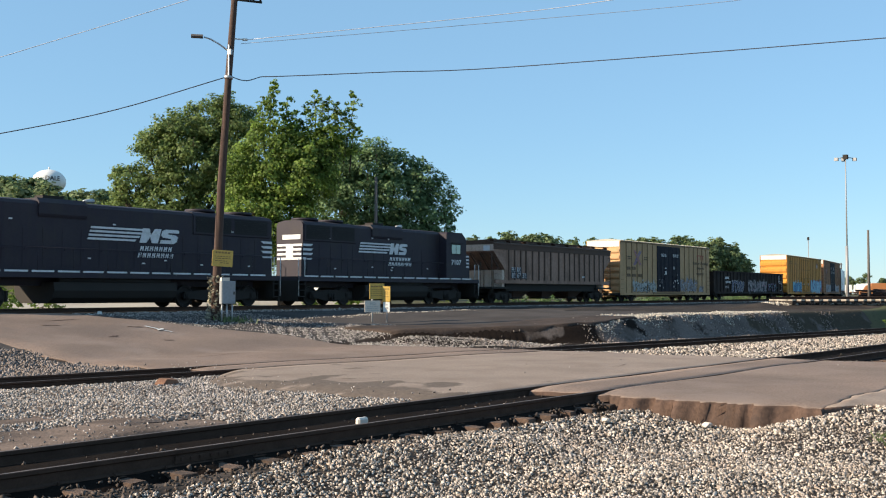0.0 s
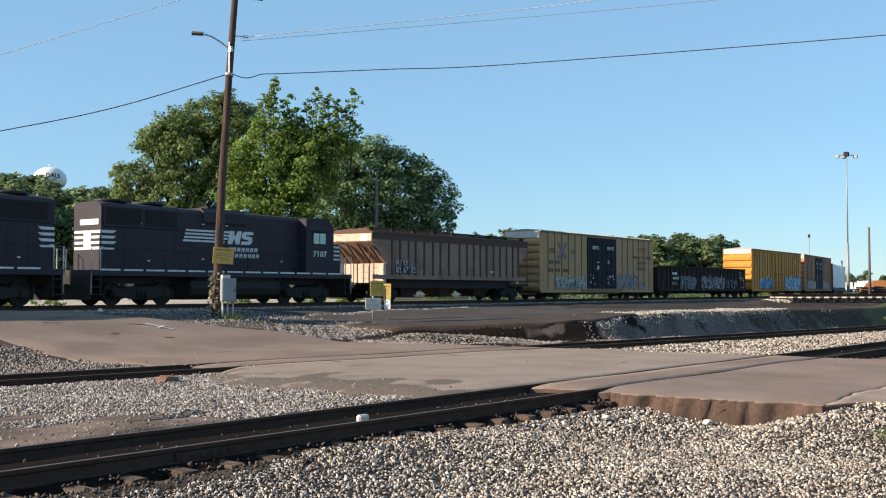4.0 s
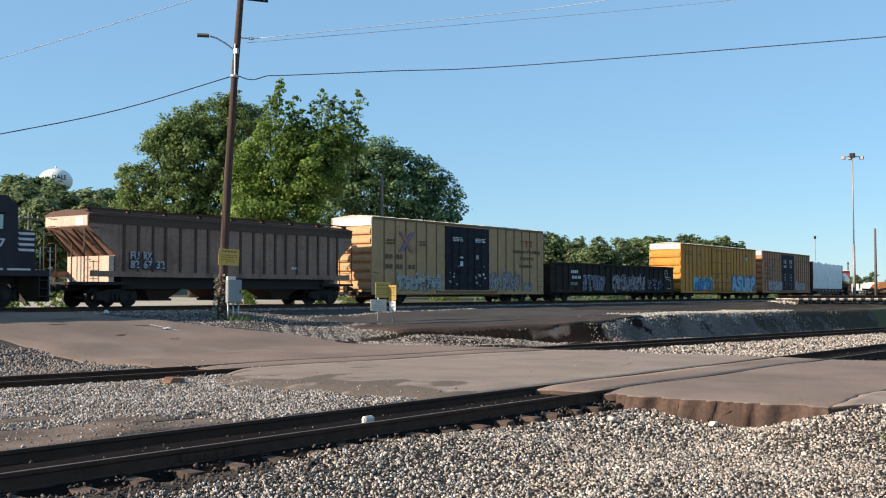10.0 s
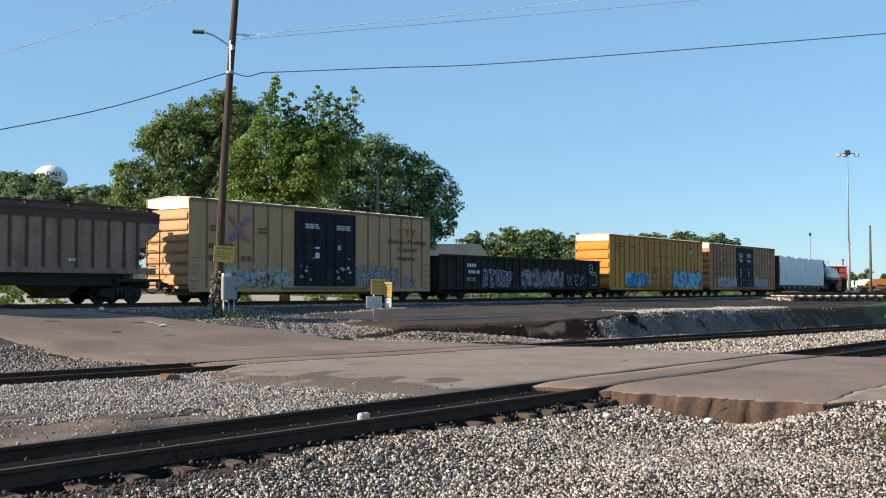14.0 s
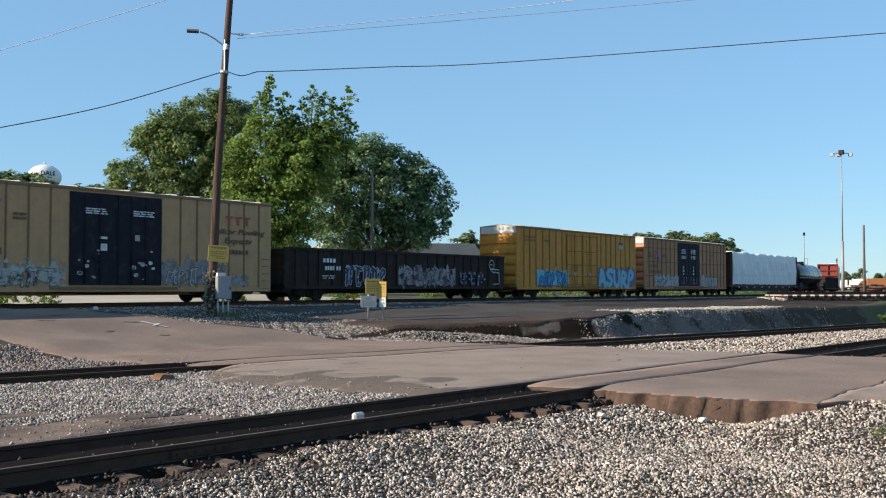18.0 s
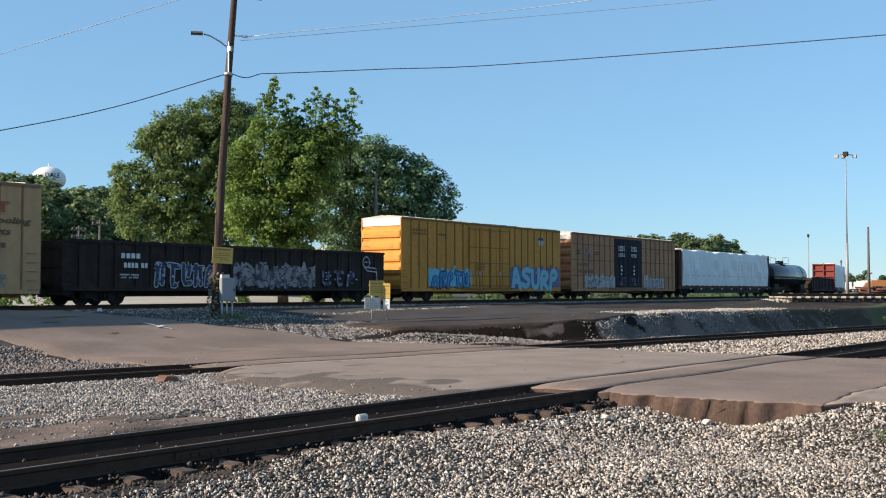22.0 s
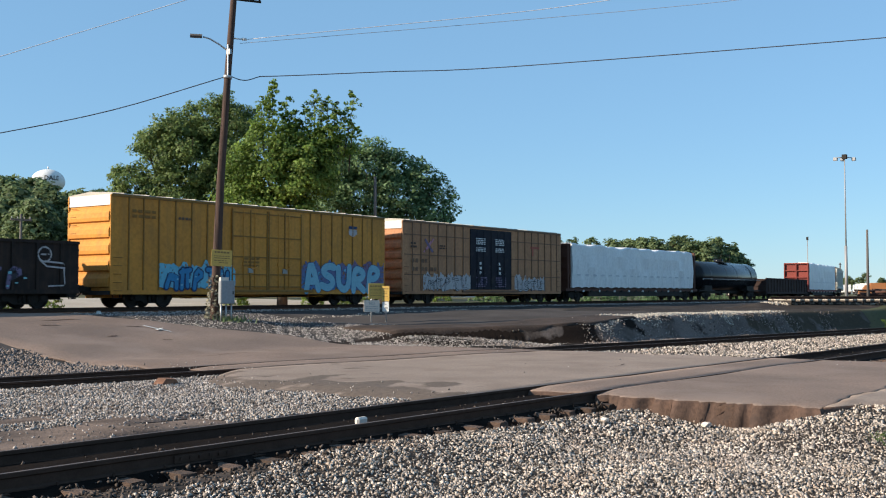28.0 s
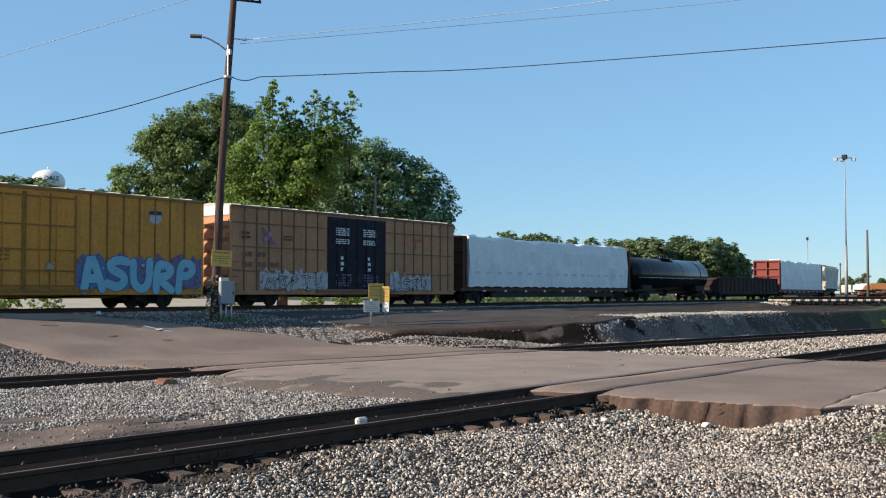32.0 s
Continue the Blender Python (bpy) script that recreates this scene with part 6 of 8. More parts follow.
mid = scatter(2, 8, 34, 1.5, 10.0, 330, lambda x, y: (depth_of(x, y) > 17) & (depth_of(x, y) < 30) & (y < y_one(x) - 1.42 + 0.10 * np.sin(9 * x)) & in_view(x, y) & ((x < 18.55) | ((y < 5.5) & (x < 19.55 + 0.12 * np.sin(6 * y)))))
stones("ballast", mid, rng0.uniform(0.034, 0.072, len(mid)), stone, 12, "loose pale brown crushed stone beside the road")
between = scatter(3, 4, 40, 8, 12, 9, lambda x, y: (np.abs(y - y_one(x)) < 0.58) & (depth_of(x, y) > 9) & ((x < 18.4) | (x > 31.6)))
stones("ballast", between, rng0.uniform(0.03, 0.06, len(between)), oily, 13, "crushed stone between the near rails", sink=0.7)
inside = scatter(18, 5, 18.3, 8, 11.5, 55, lambda x, y: (np.abs(y - y_one(x) + 0.753 - 0.56 - 0.05 * np.sin(3 * x)) < 0.09) & (np.sin(2.3 * x) + 0.5 * np.sin(5.1 * x) > -0.6))
stones("ballast", inside, rng0.uniform(0.035, 0.07, len(inside)), stone_grey, 29, "pale stones caught along the inside of the rail", sink=0.2)


def path_edge(x):         # far side of the trodden path along the near track
    return y_one(x) + 0.85 + (14.35 - y_one(x) - 0.85) * (1 - smooth01(x, 11.0, 12.4))


fine = scatter(4, 6, 18.6, 11.5, 22, 430, lambda x, y: (np.hypot((x - RUT_X) / 0.85, (y - RUT_Y) / 0.2) > 1 + 0.2 * np.sin(9 * x)) & (x < 16.05 + 2.5 * smooth01(y, 16.4, 19.6) + 0.2 * np.sin(3.1 * y) + 0.1 * np.sin(7.7 * y)) & (y > y_one(x) + 0.9) & (y < y_two(x) - 0.5) & in_view(x, y) & ((y > path_edge(x) + 0.1 * np.sin(3 * x)) | (rng0.random(len(x)) < 0.05)) & ~((y > 15.1) & (y < 15.65) & (x < 11 + 0.6 * np.sin(4 * y))))
stones("gravel", fine, rng0.uniform(0.024, 0.062, len(fine)), stone_grey, 14, "pale grey limestone gravel between the sidings")
left = scatter(5, 6, 18.9, 20, 32, 150, lambda x, y: (y > y_two(x) + 0.9) & in_view(x, y) & (x < 18.5 - 1.6 * smooth01(y, 28, 32) + 0.2 * np.sin(3 * y)))
stones("gravel", left, rng0.uniform(0.05, 0.11, len(left)), stone_dull, 15, "coarse grey ballast shoulder beside the road")
right = scatter(6, 31.5, 75, 6, 19, 75, lambda x, y: (y > y_one(x) + 0.9) & (y < y_two(x) - 0.85) & in_view(x, y) & (x > 32.2 + 0.6 * np.sin(2.2 * y)))
stones("gravel", right, rng0.uniform(0.045, 0.10, len(right)), stone, 16, "pale ballast between the two sidings")
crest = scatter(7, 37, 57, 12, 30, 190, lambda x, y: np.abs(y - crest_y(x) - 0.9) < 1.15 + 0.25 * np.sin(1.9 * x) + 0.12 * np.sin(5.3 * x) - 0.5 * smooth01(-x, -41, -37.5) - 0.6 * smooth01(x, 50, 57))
stones("gravel", crest, rng0.uniform(0.045, 0.10, len(crest)), stone_pale, 17, "pale stones along the crest of the bank, sunlight in their colour")
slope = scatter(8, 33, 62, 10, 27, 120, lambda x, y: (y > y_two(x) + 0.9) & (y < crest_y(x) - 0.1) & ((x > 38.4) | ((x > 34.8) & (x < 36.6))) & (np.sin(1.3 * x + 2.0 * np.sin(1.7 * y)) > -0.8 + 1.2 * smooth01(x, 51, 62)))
stones("gravel", slope, rng0.uniform(0.05, 0.11, len(slope)), stone_dull, 18, "dull grey stones on the bank, its shade in their colour", sink=0.7)
rubble = scatter(15, 51, 70, 11, 22, 16, lambda x, y: (y > y_two(x) + 0.9) & (y < crest_y(x) + 0.3))
stones("gravel", rubble, rng0.uniform(0.04, 0.13, len(rubble)), oily, 25, "dark brown rubble on the end of the bank", sink=0.85)
mound = scatter(9, 28.5, 39, 21, 31.5, 260, lambda x, y: ((x > 29.6) & (x < 35.5) & (y > 24.6 - 0.25 * (x - 30)) & (y < 28.2) & (y < crest_y(x) - 0.6) & (x > np.array([road_right(v) for v in y]) + 0.15)) | ((y > crest_y(x) - 2.5) & (y < crest_y(x) - 0.35 - 0.9 * smooth01(x, 33.5, 38) + 0.15 * np.sin(4 * x)) & (x > 31.2) & (x < 38.6)) | (np.hypot((x - 33.9) / 2.0, (y - 27.7) / 1.5) < 1 + 0.15 * np.sin(5 * x)) | ((np.hypot((x - 31.2) / 2.6, (y - 28.6) / 1.9) < 1) & (np.sin(9 * x) * np.sin(8 * y) > 0.1) & (x > 29.4)))
stones("gravel", mound, rng0.uniform(0.03, 0.085, len(mound)), stone_grey, 19, "heap of coarse grey stones round the sign posts")
verge = scatter(10, 22, 34, 29, 36.5, 80, lambda x, y: (x > np.array([road_right(v) for v in y]) + 0.1) & (y < 36.5))
stones("gravel", verge, rng0.uniform(0.03, 0.065, len(verge)), stone_grey, 20, "grey stone verge round the pole")
# row of pale stones drawn for the lit strip at the train shadow's edge
ridge = scatter(17, 27, 47, 31.2, 32.8, 38, lambda x, y: np.abs(y - 31.9 - 0.25 * np.sin(0.8 * x)) < 0.2 + 0.25 * np.abs(np.sin(2.1 * x)))
stones("gravel", ridge, rng0.uniform(0.03, 0.08, len(ridge)), stone_pale, 27, "thin line of pale gravel standing in for a sunlit strip along the lane")
shoulder = scatter(11, 10, 120, 36.3, 38.4, 45, lambda x, y: in_view(x, y) & ((x < 12) | (x > 27)))
stones("gravel", shoulder, rng0.uniform(0.05, 0.11, len(shoulder)), stone_grey, 21, "ballast shoulder of the main track")

# stones strayed on to the asphalt
def on_road(x, y):
    near_left = np.where((y > 11) & (y < 19), 16.0, 18.4)
    lim = np.exp(-((x - near_left) / 0.9) ** 2) * (y > 10) + 0.8 * np.exp(-((x - 31.2 + 0.3 * np.maximum(y - 21, 0)) / 0.9) ** 2) + 0.006
    return (x > near_left - 0.1) & (x < 31.6) & (np.abs(y - y_one(x)) > 1.0) & (rng0.random(len(x)) < lim)


stray = scatter(16, 15.9, 31.6, 5.5, 23, 12, on_road)
stones("gravel", stray, rng0.uniform(0.018, 0.05, len(stray)), stone_grey, 26, "loose chippings strayed on to the asphalt", sink=0.1, zf=lambda x, y: np.array([road_z(a, b) for a, b in zip(x, y)]) + 0.02)

# ---- ties ----
@lru_cache(None)
def tie_mesh(k):
    rnd = random.Random(k)
    bm = box(bmesh.new(), -0.115, 0.115, -1.3, 1.3, -0.17, 0.0, bevel=0.015)
    for v in bm.verts:
        v.co += Vector((rnd.uniform(-0.012, 0.012), rnd.uniform(-0.03, 0.03), rnd.uniform(-0.012, 0.008)))
    return mesh_of(bm, "tie", tie_wood)


def add_ties(track, y_of, xs, z, turn=0.0, jitter=0.05):
    rnd = random.Random(7)
    for i, x in enumerate(xs):
        part("tie", tie_mesh(i % 5), None, track, "", pose(x, float(y_of(x)) + rnd.uniform(-jitter, jitter), z + rnd.uniform(-0.01, 0.004), rz=turn + rnd.uniform(-1.5, 1.5)))
        if x < 19:
            for o in (-0.753, 0.753):
                pl = part("tie_plate", plate_mesh, None, track, "", pose(x, float(y_of(x)) + o, z + 0.002, rz=turn))


plate_mesh = mesh_of(boxes((-0.1, 0.1, -0.15, 0.15, -0.004, 0.008), (-0.04, -0.02, -0.11, -0.08, 0, 0.05), (0.02, 0.04, 0.08, 0.11, 0, 0.05)), "tie_plate", rail_steel)
add_ties(track_one, y_one, list(np.arange(3.6, 18.3, 0.70)) + list(np.arange(31.9, 50, 0.70)), -0.03, turn=-2.95)
add_ties(track_two, y_two, list(np.arange(7.6, 18.4, 0.66)) + list(np.arange(33.2, 60, 0.66)), -0.02, turn=-9.0)
joint = part("joint_bar", boxes((-0.45, 0.45, -0.03, 0.0, 0.03, 0.12), *[(x - 0.02, x + 0.02, -0.055, -0.03, 0.06, 0.10) for x in (-0.36, -0.22, -0.08, 0.08, 0.22, 0.36)]), rail_steel, track_one, "bolted joint bar", pose(9.1, float(y_one(9.1)) - 0.753 - 0.012, -0.02, rz=-2.95))


# sun on the tie tops and shade on their ends, as two wood colours
tie_dark = material("shaded_tie_side", (0.035, 0.028, 0.024), (0.02, 0.016, 0.014), rough=0.95, big=2, fine=16, mix=0.9, bump=0.5)
tie_pale = material("sunlit_tie_top", (0.42, 0.38, 0.33), (0.28, 0.25, 0.21), rough=0.95, fine=16, bump=0.4)
panel_tie = mesh_of(boxes((-0.13, 0.13, -1.3, 1.3, -0.26, -0.07), (-0.132, 0.132, -1.305, 1.305, -0.07, 0.0, 1)), "tie", [tie_dark, tie_pale])
panel = thing("track_panel", "spare track panel of rails and dark ties on the bank", "track panel", pose(71.2, 17.93, 1.50, rz=-40))
for off in (-0.753, 0.753):
    part("rail", rail_bm([(x, off, 0.17) for x in (-6.2, 0, 6.2)]), [rail_steel, rail_top], panel)
for i in range(20):
    part("tie", panel_tie, None, panel, "", pose(-5.9 + i * 0.62, 0.05 * math.sin(3 * i), 0.17))

def beside_panel(x, y):
    u, v = (x - 70.45) * 0.766 - (y - 18.56) * 0.643, (x - 70.45) * 0.643 + (y - 18.56) * 0.766
    return (np.abs(v) < 1.1) & (np.abs(u) < 6)


pebbles = scatter(14, 62, 84, 13, 25, 70, beside_panel)
stones("gravel", pebbles, rng0.uniform(0.08, 0.17, len(pebbles)), stone_pale, 24, "pale stones between the ties of the spare track panel")

# ---- debris by the rails ----
block = thing("white_marker_block", "white painted marker block between the near rails", "track marker", pose(12.72, 10.62, -0.06, rz=-4))
mb = box(bmesh.new(), -0.115, 0.115, -0.05, 0.05, 0.09, 0.215, bevel=0.03)
part("plate", mb, plate_grey, block, "white painted plate")
part("stem", boxes((-0.05, 0.06, -0.03, 0.03, 0, 0.11)), galvanised, block)
split_wood = material("split_wood", (0.30, 0.145, 0.085), (0.17, 0.085, 0.055), rough=0.9, big=3, fine=24, mix=0.9, bump=0.6, stretch=(3, 1, 3))
thing("broken_tie_piece", "short split piece of brown timber tie beside the rail", "timber", pose(15.6, 18.5, 0.05, 8, 14, 20), bm=prism(bmesh.new(), [(-0.4, -0.06), (-0.28, 0.1), (0.12, 0.17), (0.38, 0.05), (0.3, -0.08)], -0.1, 0.1), mat=split_wood)
stub = thing("white_marker_block", "small white painted stub beside the main track", "track marker", pose(27.3, 36.6, float(ground_z(27.3, 36.6)) - 0.03, rz=-20))
part("plate", prism(bmesh.new(), [(-0.1, 0.05), (-0.06, 0.17), (0.06, 0.17), (0.1, 0.05)], -0.05, 0.05), white_paint, stub, "white painted cap")
part("stem", boxes((-0.05, 0.05, -0.04, 0.04, 0, 0.06)), galvanised, stub)
for x, y, s in ((20.4, 6.15, 0.13), (20.9, 5.4, 0.11), (19.6, 7.2, 0.09), (17.9, 8.3, 0.08)):
    rk = bmesh.new()
    bmesh.ops.create_icosphere(rk, subdivisions=2, radius=s)
    rn = random.Random(int(x * 10))
    for v in rk.verts:
        v.co *= rn.uniform(0.8, 1.15)
        v.co.z *= 0.65
    thing("loose_rock", "pale loose rock lying beside the road edge", "rock", pose(x - 1.6, y, float(ground_z(x - 1.6, y)) + s * 0.35), group="loose rocks", bm=rk, mat=stone)
arrow = thing("road_marking", "worn white paint mark on the road surface", "road marking", pose(0, 0, 0), kind="structure")
ab = bmesh.new()
for (ax, ay), (bx, by), w in (((25.0, 30.95), (25.16, 30.4), 0.07), ((25.16, 30.4), (25.32, 29.85), 0.05), ((24.95, 30.2), (25.4, 30.45), 0.06)):
    d = Vector((bx - ax, by - ay, 0)).normalized()
    nrm = Vector((-d.y, d.x, 0)) * w
    ab.faces.new([ab.verts.new((p[0] + k * nrm.x, p[1] + k * nrm.y, road_z(p[0], p[1]) + 0.03)) for p, k in (((ax, ay), -1), ((bx, by), -1), ((bx, by), 1), ((ax, ay), 1))])
part("paint", ab, white_paint, arrow)

marks = thing("road_cracks", "dark potholes and cracks in the asphalt road", "road damage", pose(0, 0, 0), kind="structure")
rnd = random.Random(77)
for cx, cy, rx, ry in ((23.0, 33.0, 1.2, 0.05), (24.6, 31.0, 0.35, 0.06), (22.6, 29.6, 0.25, 0.08), (24.0, 28.4, 0.2, 0.07), (21.6, 31.6, 0.4, 0.06), (25.5, 12.6, 0.8, 0.02), (27.5, 24.2, 1.6, 0.02), (23.0, 24.6, 1.4, 0.025), (21.0, 17.5, 0.5, 0.03)):
    cb = bmesh.new()
    n = 18
    ring = []
    for k in range(n):
        a = 2 * math.pi * k / n
        x, y = cx + rx * math.cos(a) * rnd.uniform(0.7, 1.1), cy + ry * math.sin(a) * rnd.uniform(0.5, 1.5) + 0.12 * math.sin(2.2 * (cx + rx * math.cos(a)))
        ring.append((x, y))
    for k in range(1, n // 2):
        q = [ring[k - 1], ring[k], ring[n - k - 1], ring[(n - k) % n]]
        if len({tuple(p) for p in q}) == 4:
            cb.faces.new([cb.verts.new((x, y, road_z(x, y) + 0.012)) for x, y in q])
    bmesh.ops.recalc_face_normals(cb, faces=cb.faces)
    part("crack", cb, asphalt_old, marks)

# ---- utility pole with its lamp, sign and wires ----
pole = thing("utility_pole", "leaning brown wooden utility pole with a street lamp", "utility pole", pose(30.06, 32.85, 0.95))


def P(x, y, z):
    return (x - 30.06, y - 32.85, z - 0.95)


sb = bmesh.new()
trunk_pts = [P(30.06, 32.85, 0.95), P(30.21, 32.71, 6.4), P(30.40, 32.54, 10.9), P(30.60, 32.36, 14.9)]
rings = []
for i in range(25):
    f = i / 24
    k = min(int(f * 3), 2)
    c = Vector(trunk_pts[k]).lerp(Vector(trunk_pts[k + 1]), f * 3 - k)
    r = (0.178 - 0.055 * f) * (1 + 0.02 * math.sin(9 * f))
    rings.append([sb.verts.new(c + Vector((r * math.cos(a), r * math.sin(a), 0))) for a in np.linspace(0, 2 * math.pi, 17)[:-1]])
for a, b in zip(rings, rings[1:]):
    for k in range(16):
        sb.faces.new((a[k], a[(k + 1) % 16], b[(k + 1) % 16], b[k])).smooth = True
sb.faces.new(rings[-1])
part("shaft", sb, pole_wood, pole, "weathered brown wooden shaft")
arm = bmesh.new()
tube(arm, [P(30.38, 32.50, 11.95), P(30.1, 32.75, 12.22), P(29.85, 33.0, 12.42), P(29.66, 33.2, 12.5)], 0.035, n=8)
part("lamp_arm", arm, galvanised, pole, "curved steel lamp arm")
lh = bmesh.new()
lofted(lh, [(-0.1, 0), (-0.13, 0.05), (-0.07, 0.13), (0.07, 0.13), (0.13, 0.05), (0.1, 0)], -0.30, 0.18)
part("lamp_head", lh, mast_dim, pole, "dark cobra-head street lamp", Matrix.Translation(P(29.5, 33.35, 12.46)) @ Euler((0, 0, radians(-42))).to_matrix().to_4x4())
part("conduit", boxes((0.0, 0.04, -0.09, -0.04, 10.0, 11.25)), white_paint, pole, "white conduit strip", pose(0.22, -0.36, 0))
part("lamp_bracket", boxes((-0.06, 0.06, -0.08, 0.08, 0, 0.22)), galvanised, pole, "pale bracket", Matrix.Translation(P(30.36, 32.42, 11.8)))
ring = cyl(bmesh.new(), P(30.395, 32.545, 10.82), P(30.405, 32.535, 10.95), 0.175, n=16)
part("band", ring, galvanised, pole, "steel cable band")
xa = bmesh.new()
tube(xa, [P(30.35, 32.6, 14.15), P(31.35, 31.6, 14.05)], 0.05, n=6)
for k in (0.55, 0.75, 0.95):
    p = Vector(P(30.35 + k, 32.6 - k, 14.1))
    cyl(xa, p, p + Vector((0, 0, 0.22)), 0.045, n=8)
part("crossarm", xa, running_gear, pole, "short crossarm with insulators")
ins = bmesh.new()
tube(ins, [P(30.5, 32.42, 12.5), P(30.82, 32.14, 12.48)], 0.03)
cyl(ins, P(30.8, 32.16, 12.48), P(30.95, 32.02, 12.48), 0.06, n=8)
part("insulator", ins, white_paint, pole, "white spool insulator")
psg = part("sign_board", box(bmesh.new(), -0.42, 0.42, -0.012, 0.012, -0.33, 0.33, bevel=0.006), yellow_sign, pole, "yellow notice board", Matrix.Translation(P(30.12, 32.50, 3.46)) @ Euler((0, radians(3), radians(-30))).to_matrix().to_4x4())
tb = bmesh.new()
rnd = random.Random(3)
for z, x0, x1, h in ((0.2, -0.3, 0.3, 0.07), (0.06, -0.32, 0.32, 0.035), (-0.02, -0.3, 0.34, 0.035), (-0.12, -0.3, 0.2, 0.035), (-0.2, -0.1, 0.3, 0.035)):
    x = x0
    while x < x1 - 0.05:
        w = rnd.uniform(0.06, 0.14)
        tb = bmesh.new()
        flat(tb, [(x, z), (min(x + w, x1), z), (min(x + w, x1), z + h), (x, z + h)], -0.0145)
        part("sign_text", tb, faded_ink, psg, "dark unreadable word")
        x += w + 0.03
iv = bmesh.new()
rnd = random.Random(12)
for i in range(520):
    z = rnd.random() ** 1.5 * 1.75
    a = rnd.uniform(0, 2 * math.pi)
    r = 0.23 + rnd.uniform(0, 0.10) + 0.16 * max(0, 0.5 - z)
    c = Vector((r * math.cos(a) + 0.02 * z, r * math.sin(a), z + 0.05))
    u = Vector((rnd.uniform(-1, 1), rnd.uniform(-1, 1), rnd.uniform(-1, 1))).normalized() * 0.06
    v = u.orthogonal().normalized() * 0.05
    iv.faces.new([iv.verts.new(c + k * u + m * v) for k, m in ((-1, 0), (0, -1), (1, 0), (0, 1))])
ivy = part("ivy", iv, dry_ivy, pole, "dry ivy round the pole's foot")


def wire(name, pts, r, mat, label, sag=0.0):
    bm = bmesh.new()
    fine_pts, V = [], [Vector(p) for p in pts]
    V = [V[0] * 2 - V[1]] + V + [V[-1] * 2 - V[-2]]
    for a, p, q, b in zip(V, V[1:], V[2:], V[3:]):
        n = max(2, int((q - p).length * 1.2))
        for i in range(n):
            f = i / n
            fine_pts.append(0.5 * (2 * p + (q - a) * f + (2 * a - 5 * p + 4 * q - b) * f * f + (3 * p - a - 3 * q + b) * f ** 3))
    fine_pts.append(V[-2])
    tube(bm, fine_pts, r, n=5)
    return thing(name, label, "overhead wire", bm=bm, mat=mat)


wire("overhead_cable", [(17.0, 42.5, 6.25), (23.54, 37.76, 8.2), (26.96, 35.4, 9.34), (30.3, 32.65, 10.88)], 0.021, cable_black, "thick black overhead cable strung to the pole")
wire("overhead_cable", [(30.5, 32.4, 10.9), (30.70, 32.21, 10.80), (30.91, 32.01, 10.77), (31.10, 31.82, 10.84), (31.32, 31.61, 10.95), (31.6, 31.3, 10.97), (32.6, 30.1, 11.05), (34.6, 27.6, 11.22), (37.74, 23.58, 11.47), (43.37, 9.95, 11.9), (46, 2, 12.15)], 0.021, cable_black, "thick black overhead cable leading away from the pole")
wire("overhead_wire", [(30.95, 32.02, 12.48), (37.62, 23.78, 13.71), (39.8, 19.91, 14.17), (42, 15, 14.75)], 0.014, cable_bare, "thin bare overhead wire from the pole")
wire("overhead_wire", [(30.75, 32.2, 12.3), (37.1, 24.57, 13.31), (41.69, 15.56, 13.85), (43.5, 9, 14.2)], 0.010, mast_grey, "thin dark overhead wire from the pole")
wire("overhead_wire", [(19, 41, 8.9), (23.5, 37.79, 11.16), (29.14, 33.63, 13.98), (30.5, 32.6, 14.7)], 0.014, cable_bare, "thin bare overhead wire rising to the pole top")

cab = thing("control_cabinet", "grey steel control cabinet on legs beside the pole", "cabinet", pose(30.12, 32.2, 1.0, rz=-28))
part("case", box(bmesh.new(), -0.29, 0.29, -0.16, 0.16, 0.62, 1.55, bevel=0.015), cabinet_grey, cab, "grey steel case")
part("door", box(bmesh.new(), -0.26, 0.26, -0.175, -0.16, 0.66, 1.51, bevel=0.005), cabinet_grey, cab)
part("hood", boxes((-0.27, 0.05, -0.14, 0.14, 1.55, 1.68)), plate_grey, cab, "pale top housing")
part("latch", boxes((0.2, 0.24, -0.195, -0.175, 1.0, 1.12)), running_gear, cab)
for x in (-0.22, -0.02, 0.2):
    part("leg", cyl(bmesh.new(), (x, 0, -0.1), (x, 0, 0.62), 0.035, n=8), galvanised, cab)
weeds = bmesh.new()
rnd = random.Random(9)
for i in range(110):
    c = Vector((rnd.gauss(30.35, 0.3), rnd.gauss(32.1, 0.3), 0))
    c.z = float(ground_z(c.x, c.y)) - 0.02
    tip = c + Vector((rnd.uniform(-0.12, 0.12), rnd.uniform(-0.12, 0.12), rnd.uniform(0.08, 0.26)))
    s = Vector((rnd.uniform(-1, 1), rnd.uniform(-1, 1), 0)).normalized() * 0.03
    weeds.faces.new([weeds.verts.new(p) for p in (c - s, c + s, c.lerp(tip, 0.6) + s * 1.4, tip)])
thing("weeds", "green weeds at the foot of the pole", "weeds", kind="stuff", bm=weeds, mat=leaf_far)

# ---- signs on posts ----
def small_words(board, rows, x0, x1, y, ink, seed):
    """Rows of (height, letter size) in words too small to be read."""
    rnd = random.Random(seed)
    for z, h in rows:
        x = x0
        while x < x1 - 0.03:
            w = min(rnd.uniform(0.05, 0.15), x1 - x)
            tb = bmesh.new()
            flat(tb, [(x, z), (x + w, z), (x + w, z + h), (x, z + h)], y)
            part("text", tb, ink, board, "small unreadable word")
            x += w + 0.03


sg = thing("notice_sign", "small yellow board over a white plate on a steel post", "sign", pose(36.34, 29.0, 0.45, rz=-66))
part("post", cyl(bmesh.new(), (0.02, 0.04, 0), (0.02, 0.03, 1.9), 0.03, n=8), galvanised, sg, "thin steel post")
